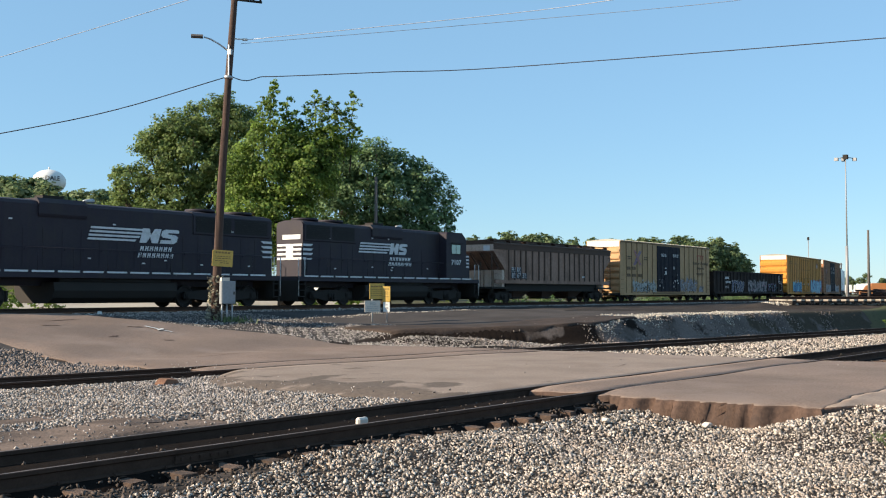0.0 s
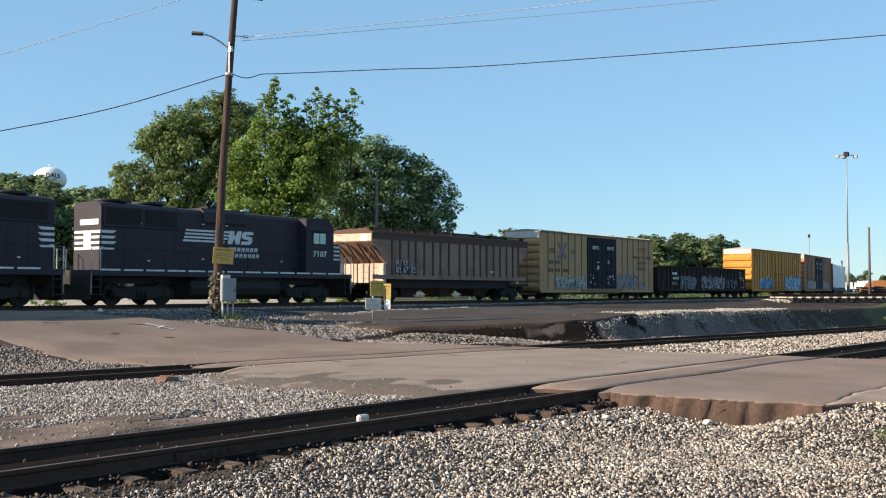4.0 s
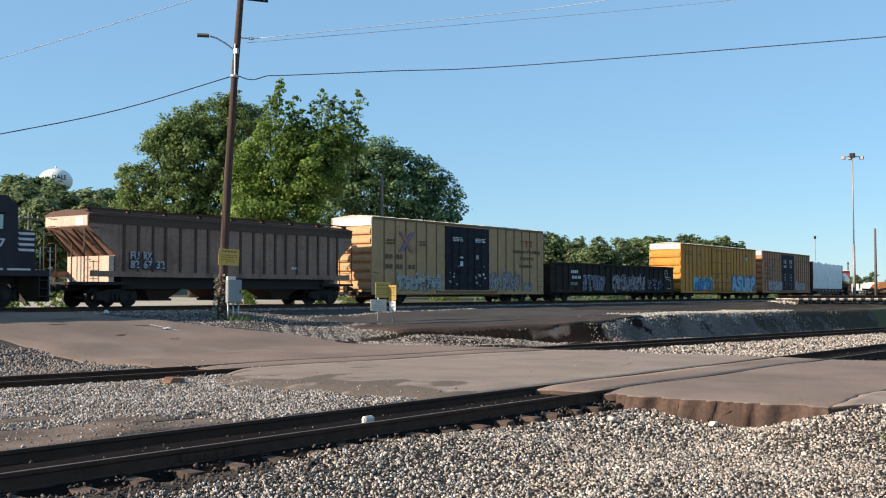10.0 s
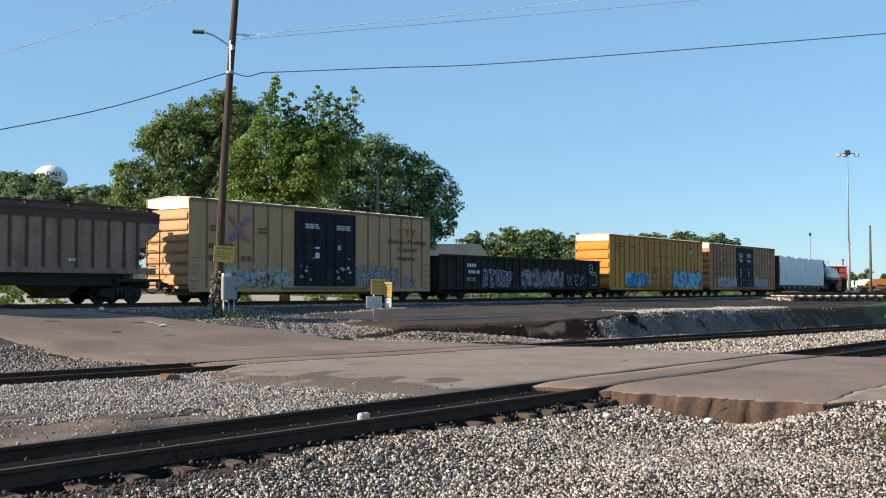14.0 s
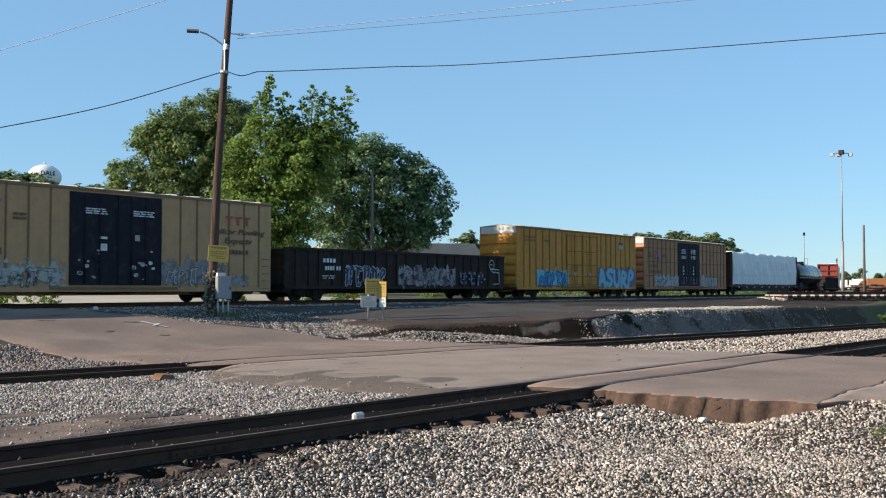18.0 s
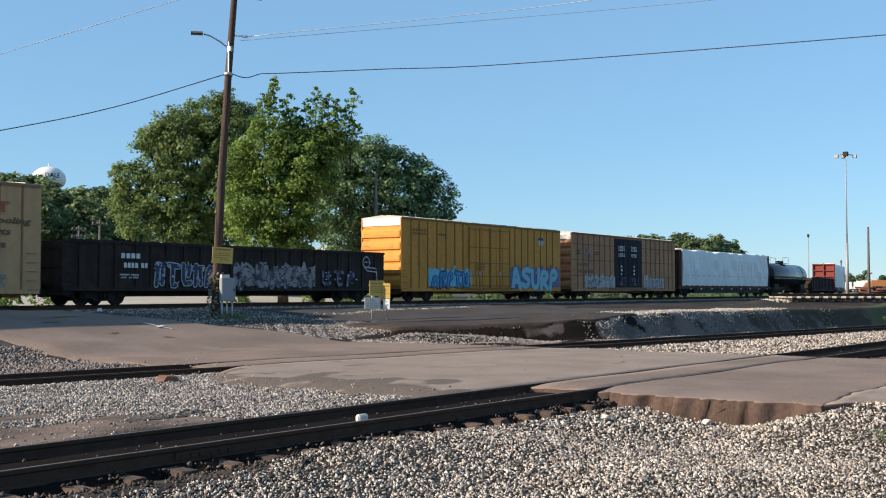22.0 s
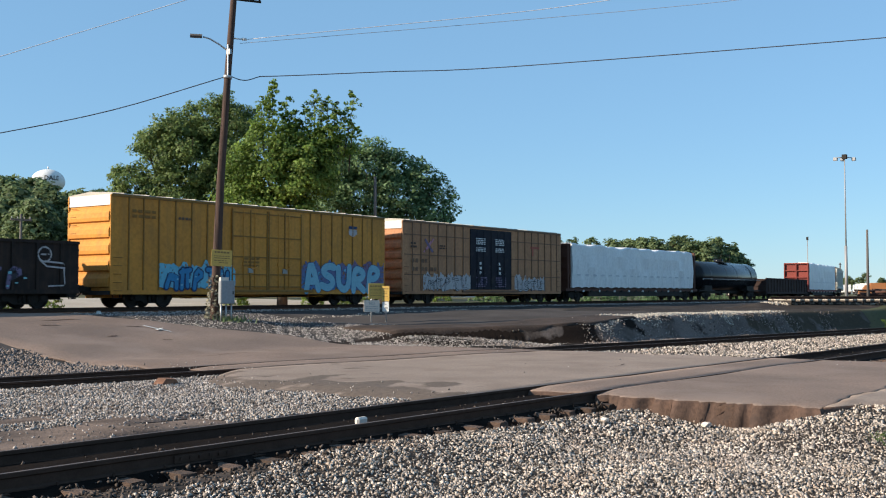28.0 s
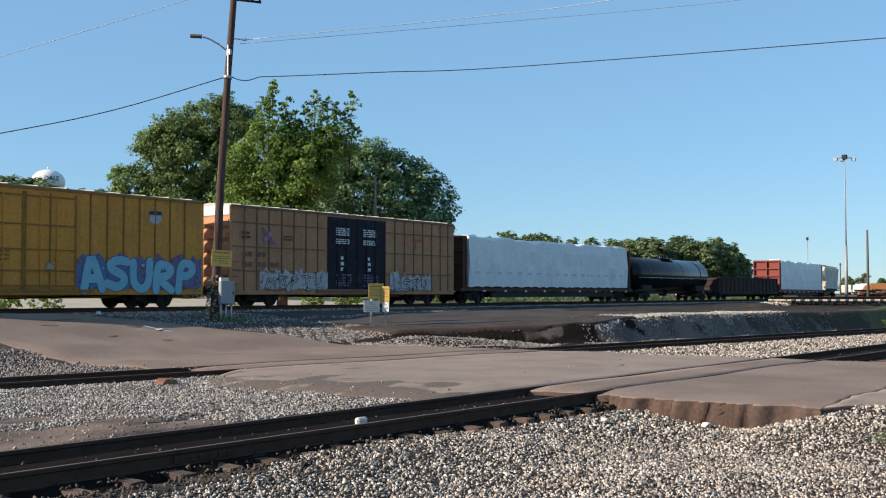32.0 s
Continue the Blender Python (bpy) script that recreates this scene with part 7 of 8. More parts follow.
sgb = part("board", box(bmesh.new(), -0.16, 0.18, -0.01, 0.01, 1.24, 1.9, bevel=0.004), yellow_sign, sg, "yellow notice board")
small_words(sgb, ((1.76, 0.05), (1.64, 0.025), (1.56, 0.025), (1.44, 0.025)), -0.11, 0.13, -0.0125, faded_ink, 6)
sgw = part("white_plate", box(bmesh.new(), -0.13, 0.16, -0.012, 0.01, 0.80, 1.22, bevel=0.004), white_paint, sg, "small white plate")
small_words(sgw, ((1.08, 0.06), (0.92, 0.08)), -0.02, 0.1, -0.0145, faded_grey, 8)
sg2 = thing("small_sign", "weathered yellow board over a grey plate beginning NO", "sign", pose(35.90, 29.4, 0.52, rz=-26))
part("post", cyl(bmesh.new(), (0, 0.04, 0), (0, 0.03, 1.95), 0.035, n=8), galvanised, sg2, "steel post")
syb = part("yellow_board", box(bmesh.new(), -0.15, 0.56, -0.01, 0.01, 1.28, 1.95, bevel=0.006), yellow_sign, sg2, "weathered yellow notice board")
small_words(syb, ((1.80, 0.055), (1.68, 0.022), (1.61, 0.022), (1.52, 0.022), (1.42, 0.022)), -0.08, 0.48, -0.0125, faded_ink, 7)
sgn = part("board", box(bmesh.new(), -0.37, 0.37, -0.012, 0.008, 0.72, 1.22, bevel=0.02), plate_grey, sg2, "pale grey sign board")
part("lettering", text_mesh("NO", 0.12, faded_grey, align="CENTER"), None, sgn, "dark word on the sign", pose(0, -0.0175, 1.03))
small_words(sgn, ((0.93, 0.035), (0.85, 0.035), (0.78, 0.03)), -0.28, 0.28, -0.0145, faded_grey, 9)

# ---- trees ----
def leaf_quads(c, face, size, rng):
    """Small diamond leaves at c, turned roughly towards face."""
    n = len(c)
    u = np.cross(face, rng.normal(size=(n, 3)))
    u /= np.linalg.norm(u, axis=1)[:, None] + 1e-9
    w = np.cross(face, u)
    s = size * rng.uniform(0.6, 1.3, n)[:, None]
    v = np.stack([c - u * s * 0.5, c + w * s * 0.34, c + u * s * 0.6, c - w * s * 0.34], 1).reshape(-1, 3)
    return v, np.arange(4 * n).reshape(-1, 4)


def leaf_cloud(blobs, seed, leaf=0.2, per_m2=1.0, per=90, clump=(0.4, 0.85), gap=0.25, shoots=()):
    """Leaves in tufts on the skin of each blob (x, y, z, r), with gaps between the tufts; shoots are upright sprays (x, y, z, height, lean)."""
    rng = np.random.default_rng(seed)
    B = np.array(blobs, float)
    cs, outs, rads = [], [], []
    for x, y, z, r in blobs:
        n = max(6, int(per_m2 * 12.6 * r * r))
        d = rng.normal(size=(n, 3))
        d /= np.linalg.norm(d, axis=1)[:, None]
        c = np.array((x, y, z)) + d * (r * np.where(rng.random(n) < 0.15, rng.uniform(1.05, 1.3, n), rng.uniform(0.6, 1.06, n)))[:, None]
        inside = ((c[:, None] - B[None, :, :3]) ** 2).sum(2) < (0.55 * B[None, :, 3]) ** 2
        hole = np.sin(1.9 * c[:, 0] + 1.3 * c[:, 2] + seed) * np.sin(1.7 * c[:, 1] - 1.1 * c[:, 2]) > 1 - 2.2 * gap
        ok = ~inside.any(1) & ~hole & ((d[:, 2] > -0.5) | (rng.random(n) < 0.5))
        cs.append(c[ok])
        outs.append(d[ok])
        rads.append(rng.uniform(*clump, ok.sum()) * min(1.0, 0.55 + 0.25 * r))
    for x, y, z, h, lean in shoots:
        k = int(h / 0.085)
        f = np.arange(k) / k
        sway = 0.03 * np.sin(9 * f + x)
        p = np.stack([x + (0.63 * lean + sway) * f * h, y - (0.77 * lean + sway) * f * h, z + f * h], 1) + rng.normal(size=(k, 3)) * (0.5 * (1.2 - f))[:, None] * np.array((1, 1, 0.6))
        cs.append(p)
        outs.append(rng.normal(size=(k, 3)) * 0.6 + np.array((0, 0, 0.4)))
        rads.append(0.17 + 0.2 * (1 - f) * rng.uniform(0.5, 1.3, k))
    c, d, cr = np.concatenate(cs), np.concatenate(outs), np.concatenate(rads)
    k = np.maximum(12, (per * (cr / clump[1]) ** 2)).astype(int)
    idx = np.repeat(np.arange(len(c)), k)
    o = rng.normal(size=(len(idx), 3))
    o /= np.linalg.norm(o, axis=1)[:, None]
    o *= (rng.random(len(idx)) ** 0.45)[:, None]
    pos = c[idx] + o * cr[idx][:, None] * np.array((1, 1, 0.62))
    face = 0.5 * d[idx] + 0.7 * o + 0.55 * rng.normal(size=(len(idx), 3)) + np.array((0, 0, 0.45))
    return leaf_quads(pos, face, leaf, rng)


def limbs(base, blobs, r0, seed, lean=0.4):
    rnd = random.Random(seed)
    bm = bmesh.new()
    base = Vector(base)
    big = sorted(blobs, key=lambda b: -b[3])
    top = Vector(np.mean([b[:3] for b in blobs], 0))
    fork = base.lerp(top, 0.4)
    fork.x, fork.y = base.x * 0.7 + top.x * 0.3, base.y * 0.7 + top.y * 0.3
    cyl(bm, base, fork, r0, r0 * 0.72, n=10)
    for b in big[:16]:
        tip = Vector(b[:3])
        m1 = fork.lerp(tip, 0.5) + Vector((rnd.uniform(-0.4, 0.4), rnd.uniform(-0.4, 0.4), -0.3))
        cyl(bm, fork, m1, r0 * 0.4, r0 * 0.24, n=7)
        cyl(bm, m1, tip, r0 * 0.24, r0 * 0.08, n=6)
        for k in range(6):
            e = tip + Vector((rnd.uniform(-1, 1), rnd.uniform(-1, 1), rnd.uniform(-0.4, 1))) * b[3] * 0.85
            cyl(bm, m1.lerp(tip, 0.6), e, r0 * 0.09, r0 * 0.03, n=5)
    return bm


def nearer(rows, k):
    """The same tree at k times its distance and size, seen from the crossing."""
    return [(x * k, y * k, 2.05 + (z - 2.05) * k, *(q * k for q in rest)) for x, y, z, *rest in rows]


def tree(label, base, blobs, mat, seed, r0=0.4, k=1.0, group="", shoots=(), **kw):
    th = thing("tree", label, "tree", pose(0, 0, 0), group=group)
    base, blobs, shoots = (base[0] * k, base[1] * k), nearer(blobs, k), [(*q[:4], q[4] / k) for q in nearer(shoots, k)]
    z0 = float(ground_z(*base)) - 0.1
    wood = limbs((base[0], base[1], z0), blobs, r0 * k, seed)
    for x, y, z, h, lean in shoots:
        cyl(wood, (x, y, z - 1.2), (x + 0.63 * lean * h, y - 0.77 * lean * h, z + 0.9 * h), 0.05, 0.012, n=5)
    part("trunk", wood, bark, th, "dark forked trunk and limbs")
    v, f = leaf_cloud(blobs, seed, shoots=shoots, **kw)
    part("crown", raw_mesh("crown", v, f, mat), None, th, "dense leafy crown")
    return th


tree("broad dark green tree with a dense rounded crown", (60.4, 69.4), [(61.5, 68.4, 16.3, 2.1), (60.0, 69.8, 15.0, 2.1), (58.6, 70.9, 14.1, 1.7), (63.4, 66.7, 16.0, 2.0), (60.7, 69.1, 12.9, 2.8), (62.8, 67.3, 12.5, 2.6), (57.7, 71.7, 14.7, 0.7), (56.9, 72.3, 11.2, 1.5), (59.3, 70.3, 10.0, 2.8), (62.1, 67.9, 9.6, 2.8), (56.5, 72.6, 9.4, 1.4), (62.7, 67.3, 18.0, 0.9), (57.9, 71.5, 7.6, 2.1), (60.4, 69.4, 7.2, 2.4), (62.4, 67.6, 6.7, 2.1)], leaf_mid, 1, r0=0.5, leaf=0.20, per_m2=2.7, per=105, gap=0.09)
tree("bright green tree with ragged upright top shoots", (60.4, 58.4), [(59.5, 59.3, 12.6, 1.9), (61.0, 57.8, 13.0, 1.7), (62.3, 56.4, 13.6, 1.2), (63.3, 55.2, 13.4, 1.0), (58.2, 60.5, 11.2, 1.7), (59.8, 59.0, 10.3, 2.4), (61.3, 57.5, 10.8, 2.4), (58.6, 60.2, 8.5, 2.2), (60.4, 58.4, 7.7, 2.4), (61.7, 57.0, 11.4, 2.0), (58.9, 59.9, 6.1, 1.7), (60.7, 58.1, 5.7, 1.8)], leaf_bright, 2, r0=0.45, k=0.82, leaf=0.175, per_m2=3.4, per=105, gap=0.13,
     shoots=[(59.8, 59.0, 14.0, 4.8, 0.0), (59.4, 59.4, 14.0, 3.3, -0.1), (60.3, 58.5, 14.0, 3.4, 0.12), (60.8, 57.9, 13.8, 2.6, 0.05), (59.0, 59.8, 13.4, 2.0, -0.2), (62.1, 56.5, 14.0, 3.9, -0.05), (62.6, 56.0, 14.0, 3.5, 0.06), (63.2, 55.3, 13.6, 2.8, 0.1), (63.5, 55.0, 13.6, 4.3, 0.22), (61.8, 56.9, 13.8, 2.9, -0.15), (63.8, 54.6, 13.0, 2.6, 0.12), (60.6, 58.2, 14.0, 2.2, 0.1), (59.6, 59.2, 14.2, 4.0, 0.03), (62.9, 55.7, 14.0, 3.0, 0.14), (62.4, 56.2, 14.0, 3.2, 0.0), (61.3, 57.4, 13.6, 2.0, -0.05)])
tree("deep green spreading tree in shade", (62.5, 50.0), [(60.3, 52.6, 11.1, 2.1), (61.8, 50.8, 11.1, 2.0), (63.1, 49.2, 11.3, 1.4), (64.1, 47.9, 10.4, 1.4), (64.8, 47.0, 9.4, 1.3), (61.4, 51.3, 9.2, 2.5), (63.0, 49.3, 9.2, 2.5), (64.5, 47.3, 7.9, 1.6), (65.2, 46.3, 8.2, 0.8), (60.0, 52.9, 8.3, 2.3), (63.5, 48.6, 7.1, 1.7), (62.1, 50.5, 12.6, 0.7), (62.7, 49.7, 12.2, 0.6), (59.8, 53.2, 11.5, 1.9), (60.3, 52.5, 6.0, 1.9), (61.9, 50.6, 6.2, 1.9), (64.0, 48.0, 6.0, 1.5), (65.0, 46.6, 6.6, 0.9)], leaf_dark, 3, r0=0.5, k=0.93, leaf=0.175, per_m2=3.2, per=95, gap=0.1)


@lru_cache(None)
def far_tree_meshes(k):
    """A tree ten metres high, in unit form: trunk and crown."""
    rnd = random.Random(40 + k)
    blobs = []
    for i in range(13):
        a = rnd.uniform(0, 6.28)
        z = rnd.uniform(3.0, 8.4)
        reach = (2.6 - 0.028 * (z - 5) ** 2 * 4) * rnd.uniform(0.3, 1.0)
        blobs.append((reach * math.cos(a), reach * math.sin(a), z, rnd.uniform(0.9, 1.8)))
    blobs.append((0.2, 0.1, 9.0, 1.0))
    v, f = leaf_cloud(blobs, 60 + k, 0.4, 2.2, 26, (0.5, 0.95), 0.14)
    return mesh_of(limbs((0, 0, -0.5), blobs, 0.28, k), "trunk", bark), raw_mesh("crown", v, f, leaf_far)


def far_tree(k, x, y, top, label, group):
    tm, cm = far_tree_meshes(k)
    z0 = float(ground_z(x, y))
    s = (top - z0) / 10
    rnd = random.Random(int(x * 7 + y))
    th = thing("tree", label, "tree", pose(x, y, z0, rz=rnd.uniform(0, 360)), group=group)
    th.scale = (s * rnd.uniform(1.0, 1.35), s * rnd.uniform(1.0, 1.35), s)
    part("trunk", tm, None, th)
    part("crown", cm, None, th)


for i, (x, y, top) in enumerate([(149, 101, 11.6), (159, 103, 11.9), (157, 98, 12.5), (172, 102, 13.7), (182, 104, 13.2), (175, 96, 12.2), (168, 88, 11.7), (206, 103, 13.3), (216, 104, 14.4), (213, 99, 14.3), (210, 94, 13.6), (220, 95, 14.5), (231, 97, 14.8), (218, 88, 13.7), (224, 87, 14.4), (229, 86, 13.1), (235, 86, 11.4), (236, 108, 14.7), (242, 99, 14.8), (183, 112, 13.2), (200, 113, 13.0), (480, 127, 9.5), (478, 120, 10.5), (483, 114, 9.0), (476, 108, 9.5), (490, 132, 9.0)]):
    far_tree(i % 5, x, y, top, "distant olive green tree beyond the railway", "distant trees")
for i, (x, y, top) in enumerate([(91, 144, 18.8), (96, 147, 20.6), (99, 150, 20.4), (93, 136, 17.9), (87, 135, 17.5), (96, 143, 18.1), (110, 155, 20.0), (110, 149, 19.4), (115, 151, 19.7), (104, 134, 15.7), (89, 145, 17.3), (83, 125, 14.9), (88, 121, 14.7)]):
    far_tree((i + 2) % 5, x, y, top, "tall distant tree on the wooded rise", "trees on the rise")

# low bushes behind the main track
for i, (x, y, r) in enumerate(((29, 47, 1.0), (33, 49, 0.8), (47, 50, 1.1), (52, 47.5, 0.7), (57, 49, 0.9), (72, 52, 1.2), (84, 55, 1.0), (96, 56, 1.3), (66, 54, 1.0))):
    z = float(ground_z(x, y))
    v, f = leaf_cloud([(x, y, z + 0.5 * r, r), (x + r, y + 0.3, z + 0.3 * r, r * 0.7)], 80 + i, 0.13, 9.0, 40, (0.15, 0.3), 0.2)
    bush = thing("bush", "low scrubby green bush behind the track", "bush", group="bushes behind the track")
    part("leaves", raw_mesh("leaves", v, f, leaf_bright), None, bush)
    part("stems", limbs((x, y, z - 0.1), [(x, y, z + 0.5 * r, r), (x + r, y + 0.3, z + 0.3 * r, r * 0.7)], 0.05, i), bark, bush)

# rank scrub along the far side of the main track
scrub = []
for s in np.arange(66, 150, 1.1):
    p, u = line_at(s)
    d = 5.2 + 0.9 * math.sin(1.7 * s) + 0.5 * math.sin(4.1 * s)
    if math.sin(0.9 * s) + 0.7 * math.sin(2.3 * s + 1) > -0.9:
        q = (p.x - d * math.sin(u), p.y + d * math.cos(u))
        scrub.append((*q, float(ground_z(*q)) + 0.25, 0.55 + 0.15 * math.sin(3.1 * s)))
sv, sf = leaf_cloud(scrub, 97, 0.13, 8.0, 16, (0.18, 0.34), 0.1)
tagged(new("scrub", raw_mesh("scrub", sv, sf, leaf_dark)), "low dark green scrub along the far side of the track", "scrub", kind="stuff")

# ---- far things ----
tower = thing("water_tower", "white domed water tower above the wooded rise", "water tower", pose(196.8, 289.4, float(ground_z(196, 289))))
tz = 36.2 - float(ground_z(196, 289))
tb = bmesh.new()
bmesh.ops.create_uvsphere(tb, u_segments=32, v_segments=18, radius=5.0)
for v in tb.verts:
    v.co.z *= 0.76
    v.co.z += tz
part("tank", tb, white_paint, tower, "white rounded tank", smooth=True)
part("column", cyl(bmesh.new(), (0, 0, -0.3), (0, 0, tz - 3.5), 1.6, 1.3, n=20), white_paint, tower)
part("finial", cyl(bmesh.new(), (0, 0, tz + 4.0), (0, 0, tz + 4.6), 0.25, n=8), white_paint, tower)
dale = text_mesh("DALE", 1.35, running_gear, align="CENTER", bold=0.03)
xs = np.array([v.co.x for v in dale.vertices])
for v in dale.vertices:
    a = math.atan2(v.co.x, 5.0)
    v.co = Vector((5.04 * math.sin(a), -5.04 * math.cos(a), v.co.z))
part("lettering", dale, None, tower, "dark lettering round the tank", pose(0, 0, tz + 0.1, rz=-22))

mast = thing("light_mast", "tall slender grey lighting mast with floodlights", "light mast", pose(125.6, 33.5, 1.1))
part("lower_shaft", cyl(bmesh.new(), (0, 0, 0), (0, 0, 6.3), 0.19, 0.15, n=12), mast_grey, mast, "thicker grey lower shaft")
part("upper_shaft", cyl(bmesh.new(), (0.05, 0, 6.2), (0, 0, 16.3), 0.085, 0.055, n=10), mast_grey, mast)
part("head", boxes((-0.25, 0.25, -0.25, 0.25, 16.2, 16.7)), running_gear, mast)
for dx, dy in ((0.6, -0.85), (-0.6, 0.85), (0.3, 0.3)):
    part("floodlight", boxes((dx - 0.2, dx + 0.2, dy - 0.2, dy + 0.2, 16.0, 16.35)), mast_grey, mast)
    part("bracket", tube(bmesh.new(), [(0, 0, 16.4), (dx, dy, 16.3)], 0.05), mast_grey, mast)
part("base", boxes((-0.35, 0.35, -0.35, 0.35, -0.1, 0.4)), white_paint, mast, "pale concrete base")


def plain_pole(x, y, top, r, label, arms=0, mat=pole_wood, lamp=False):
    z0 = float(ground_z(x, y))
    th = thing("utility_pole", label, "utility pole", pose(x, y, z0 - 0.1), group="poles in the distance")
    part("shaft", cyl(bmesh.new(), (0, 0, 0), (0, 0, top - z0), r, r * 0.7, n=10), mat, th)
    for k in range(arms):
        part("crossarm", boxes((-0.9, 0.9, -0.06, 0.06, top - z0 - 0.5 - 0.8 * k, top - z0 - 0.36 - 0.8 * k)), mat, th)
        for dx in (-0.8, -0.3, 0.3, 0.8):
            part("insulator", cyl(bmesh.new(), (dx, 0, top - z0 - 0.36 - 0.8 * k), (dx, 0, top - z0 - 0.2 - 0.8 * k), 0.05, n=6), mast_grey, th)
    if lamp:
        part("cap", boxes((-0.35, 0.35, -0.2, 0.2, top - z0 - 0.1, top - z0 + 0.7)), running_gear, th)


plain_pole(52.9, 43.06, 9.55, 0.13, "grey weathered pole in front of the dark tree", mat=mast_dim)
plain_pole(106.8, 26.5, 8.2, 0.14, "plain brown wooden pole by the yard", mat=mast_dim)
plain_pole(287.3, 86.5, 16.3, 0.14, "far thin lamp post in the yard", mat=mast_grey, lamp=True)
plain_pole(49.0, 75.5, 8.3, 0.13, "pale wooden pole with a crossarm", arms=1, mat=mast_dim)
plain_pole(70.0, 97.5, 9.0, 0.15, "pale wooden pole with crossarms", arms=2, mat=mast_dim)
plain_pole(65.7, 88.2, 9.0, 0.15, "pale wooden pole with a crossarm", arms=1, mat=mast_dim)
plain_pole(250.0, 68.0, 9.0, 0.2, "short pole beyond the yard", arms=1, mat=mast_dim)

house = thing("low_building", "low white building with a grey gabled roof", "building", pose(92, 72, float(ground_z(92, 72)), rz=-40))
part("wall", boxes((-9, 9, -4, 4, -0.2, 3.2)), white_paint, house, "plain white walls")
part("roof", prism(bmesh.new(), [(-9.4, 3.2), (9.4, 3.2), (9.4, 3.3), (8.0, 5.2), (-8.0, 5.2), (-9.4, 3.3)], -4.4, 4.4), galv_roof, house, "grey metal roof")
for x in (-6, -2, 3, 7):
    part("window", boxes((x - 0.6, x + 0.6, -4.03, -3.98, 1.1, 2.3)), cab_sky, house)
part("door", boxes((0.2, 1.2, -4.03, -3.98, 0, 2.05)), running_gear, house)

# yard clutter at the end of the line
def yard_truck(x, y, rz, colour, label):
    th = thing("truck", label, "truck", pose(x, y, float(ground_z(x, y)), rz=rz), group="vehicles in the yard")
    part("body", box(bmesh.new(), -2.6, 1.2, -1.1, 1.1, 0.6, 2.6, bevel=0.06), colour, th)
    part("cab", prism(bmesh.new(), [(1.25, 0.5), (1.25, 2.2), (2.0, 2.2), (2.5, 1.4), (3.2, 1.3), (3.2, 0.5)], -1.0, 1.0), colour, th)
    part("window", boxes((1.4, 1.95, -1.02, -0.99, 1.5, 2.05)), cab_sky, th)
    for wx in (-1.7, 2.3):
        for s in (-1, 1):
            w = part("wheel", cyl(bmesh.new(), (wx, s * 0.75, 0.42), (wx, s * 1.05, 0.42), 0.42, n=16), running_gear, th)
            part("rim", cyl(bmesh.new(), (wx, s * 1.05, 0.42), (wx, s * 1.06, 0.42), 0.24, n=12), galvanised, w)


orange_paint = material("machine_orange", (0.33, 0.13, 0.045), (0.24, 0.10, 0.04), rough=0.6, fine=9, bump=0.05)
for k, (x, y) in enumerate([(289.8, 77.5), (300.3, 77.1), (329.7, 83.2), (291.5, 70.7), (320.9, 76.8), (282.4, 66.1), (230, 56.3), (262, 66.5), (258, 61.5), (247, 61.8), (209, 50.3)]):
    yard_truck(x, y, (20, 200, 60, 15, 110, 30)[k % 6], (white_paint, white_paint, rust_dark, white_paint, orange_paint, white_paint)[k % 6], ("white box truck parked in the yard", "white box truck parked in the yard", "dark red truck parked in the yard", "white box truck parked in the yard", "orange works truck parked in the yard", "white box truck parked in the yard")[k % 6])
for i, (x, y, s) in enumerate(((150, 35.8, 0.8), (158, 38.8, 0.7), (176, 42.0, 1.0), (190, 46.5, 1.1), (200, 47.5, 1.2), (214, 52.5, 1.2))):
    pb = bmesh.new()
    rn = random.Random(i)
    for k in range(14):
        px, py = rn.gauss(0, s), rn.gauss(0, s)
        l = rn.uniform(0.6, 1.4)
        a = rn.uniform(0, 3.1)
        cyl(pb, (px - l * math.cos(a), py - l * math.sin(a), 0.1 + 0.09 * k), (px + l * math.cos(a), py + l * math.sin(a), 0.16 + 0.09 * k), 0.11, n=6)
    thing("scrap_pile", "brown heap of old ties and scrap", "scrap pile", pose(x, y, float(ground_z(x, y))), group="scrap piles", bm=pb, mat=tie_wood if i % 2 else rust_dark)

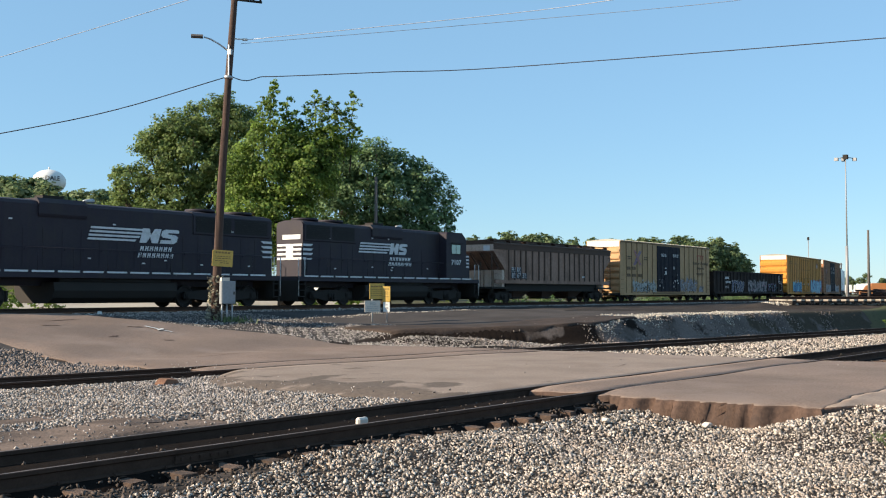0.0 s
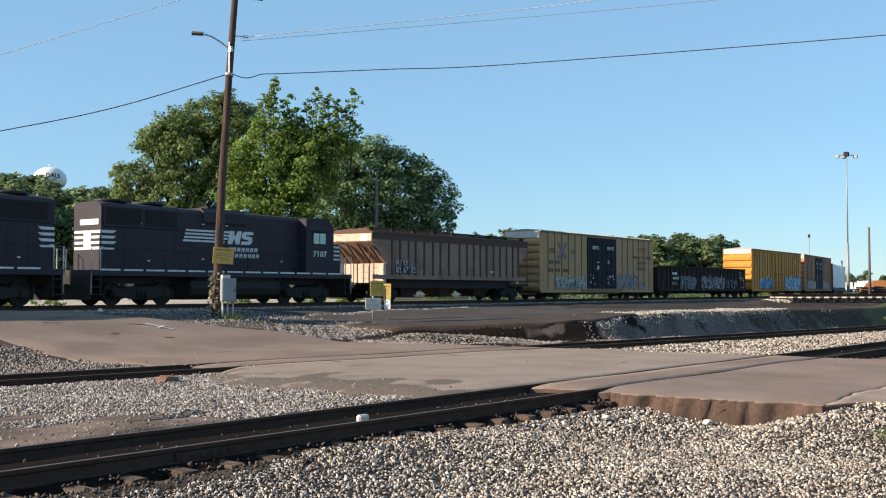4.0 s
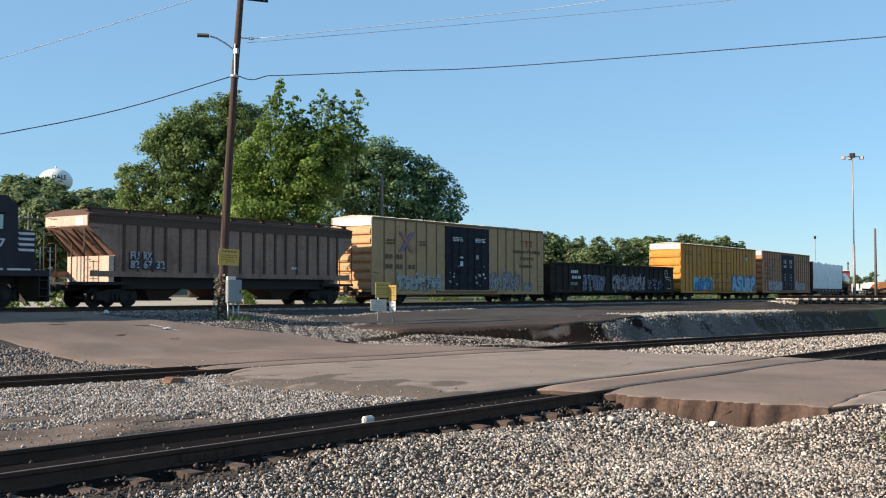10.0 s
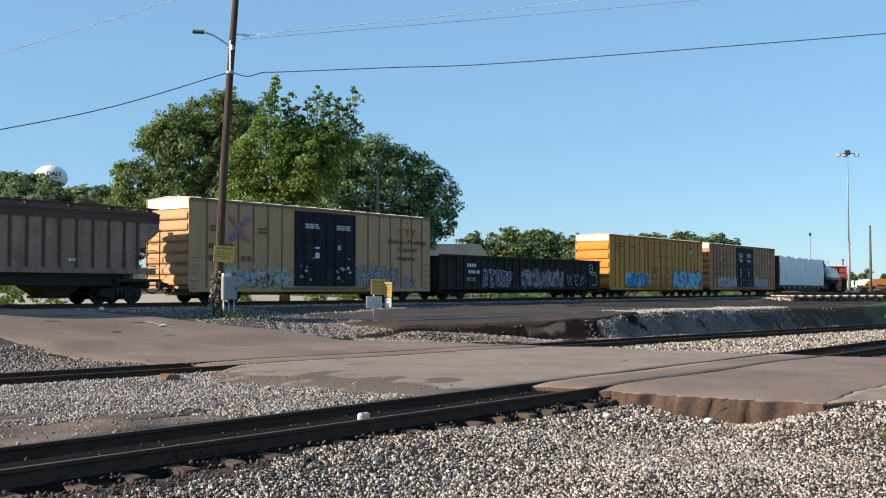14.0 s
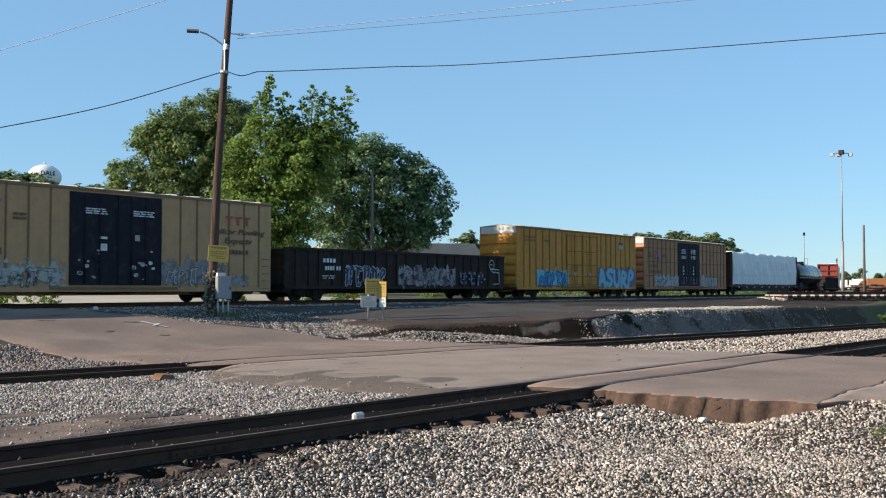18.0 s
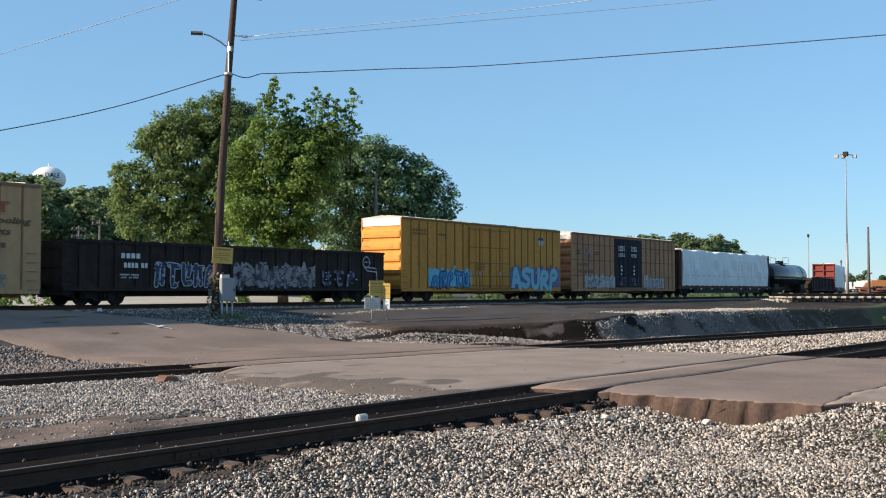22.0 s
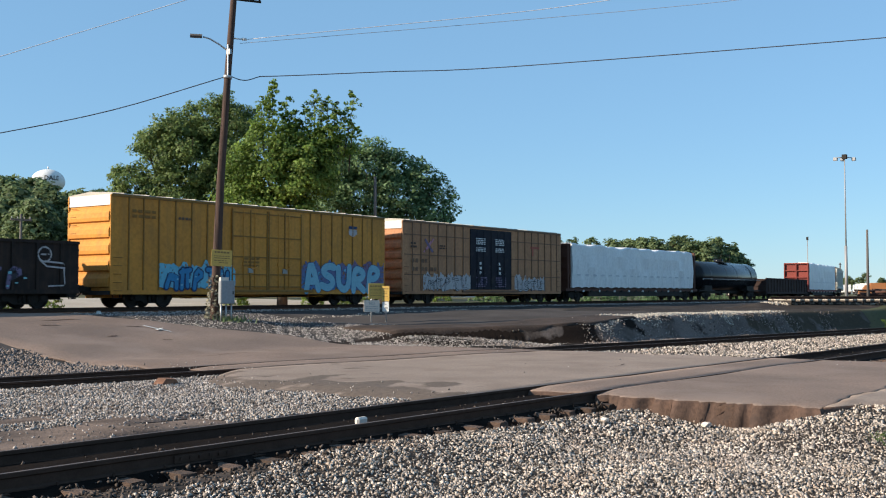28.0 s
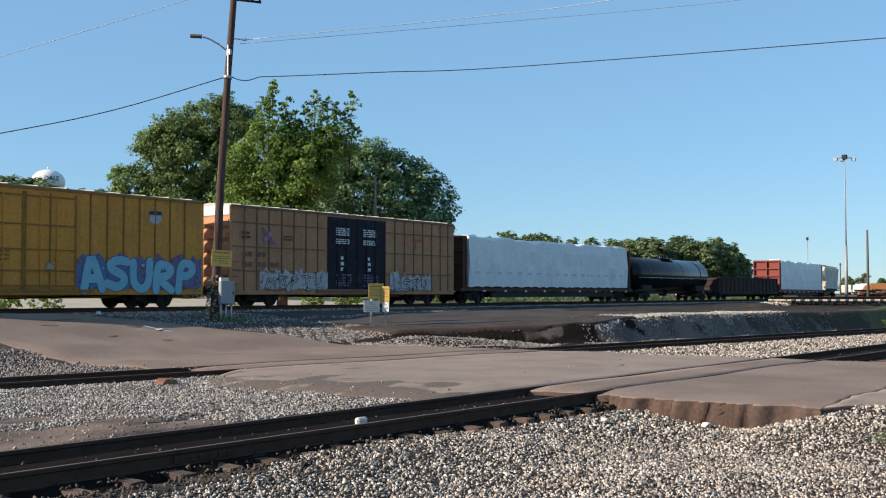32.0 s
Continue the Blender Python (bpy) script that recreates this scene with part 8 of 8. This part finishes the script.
# weeds along the far bank
wb_v, wb_f = leaf_cloud([(x, 15.5 + 0.1 * (x - 70) + 0.6 * math.sin(x), float(ground_z(x, 15.5 + 0.1 * (x - 70))) + 0.15, 0.5) for x in np.arange(66, 96, 0.7)], 91, 0.12, 9.0, 18, (0.12, 0.22), 0.3)
tagged(new("weeds", raw_mesh("weeds", wb_v, wb_f, leaf_bright)), "green weeds growing on the bank", "weeds", kind="stuff")

rs = np.random.default_rng(94)
gv, gf = leaf_cloud([(x, float(y_two(x)) + y, float(ground_z(x, y_two(x) + y)), 0.28) for x, y in zip(rs.uniform(69, 90, 130), rs.uniform(1.0, 3.8, 130))], 95, 0.10, 9.0, 12, (0.1, 0.16), 0.3)
tagged(new("weeds", raw_mesh("weeds", gv, gf, leaf_far)), "low olive weeds over the end of the bank", "weeds", kind="stuff")

# grass by the near ballast
for gx0, gy0, n, spread in ((17.1, 4.05, 70, 0.16), (11.3, 3.62, 30, 0.10)):
    tuft = bmesh.new()
    rnd = random.Random(int(gx0 * 10))
    for i in range(n):
        c = Vector((rnd.gauss(gx0, spread), rnd.gauss(gy0, spread * 0.6), 0))
        c.z = float(ground_z(c.x, c.y)) - 0.02
        tip = c + Vector((rnd.uniform(-0.1, 0.1), rnd.uniform(-0.1, 0.1), rnd.uniform(0.03, 0.09)))
        w_ = Vector((rnd.uniform(-1, 1), rnd.uniform(-1, 1), 0)).normalized() * 0.012
        tuft.faces.new([tuft.verts.new(p) for p in (c - w_, c + w_, c.lerp(tip, 0.6) + w_ * 0.8, tip)])
    thing("grass_tuft", "small tuft of green grass in the ballast", "grass", kind="stuff", bm=tuft, mat=leaf_mid)


# ---- what moves ----
def motions():
    times = list(np.arange(0, 32.01, 2.0))
    for ob, c0, c1 in TRAIN:
        walk(ob, [(float(t), car_pose(c0, c1, t)) for t in times])
    spins = np.arange(193) / 6
    for w, a, r in WHEELS:
        walk(w, [(float(t), pose(a, 0, r, ry=-math.degrees(train_s(float(t)) / r))) for t in spins])


motions()
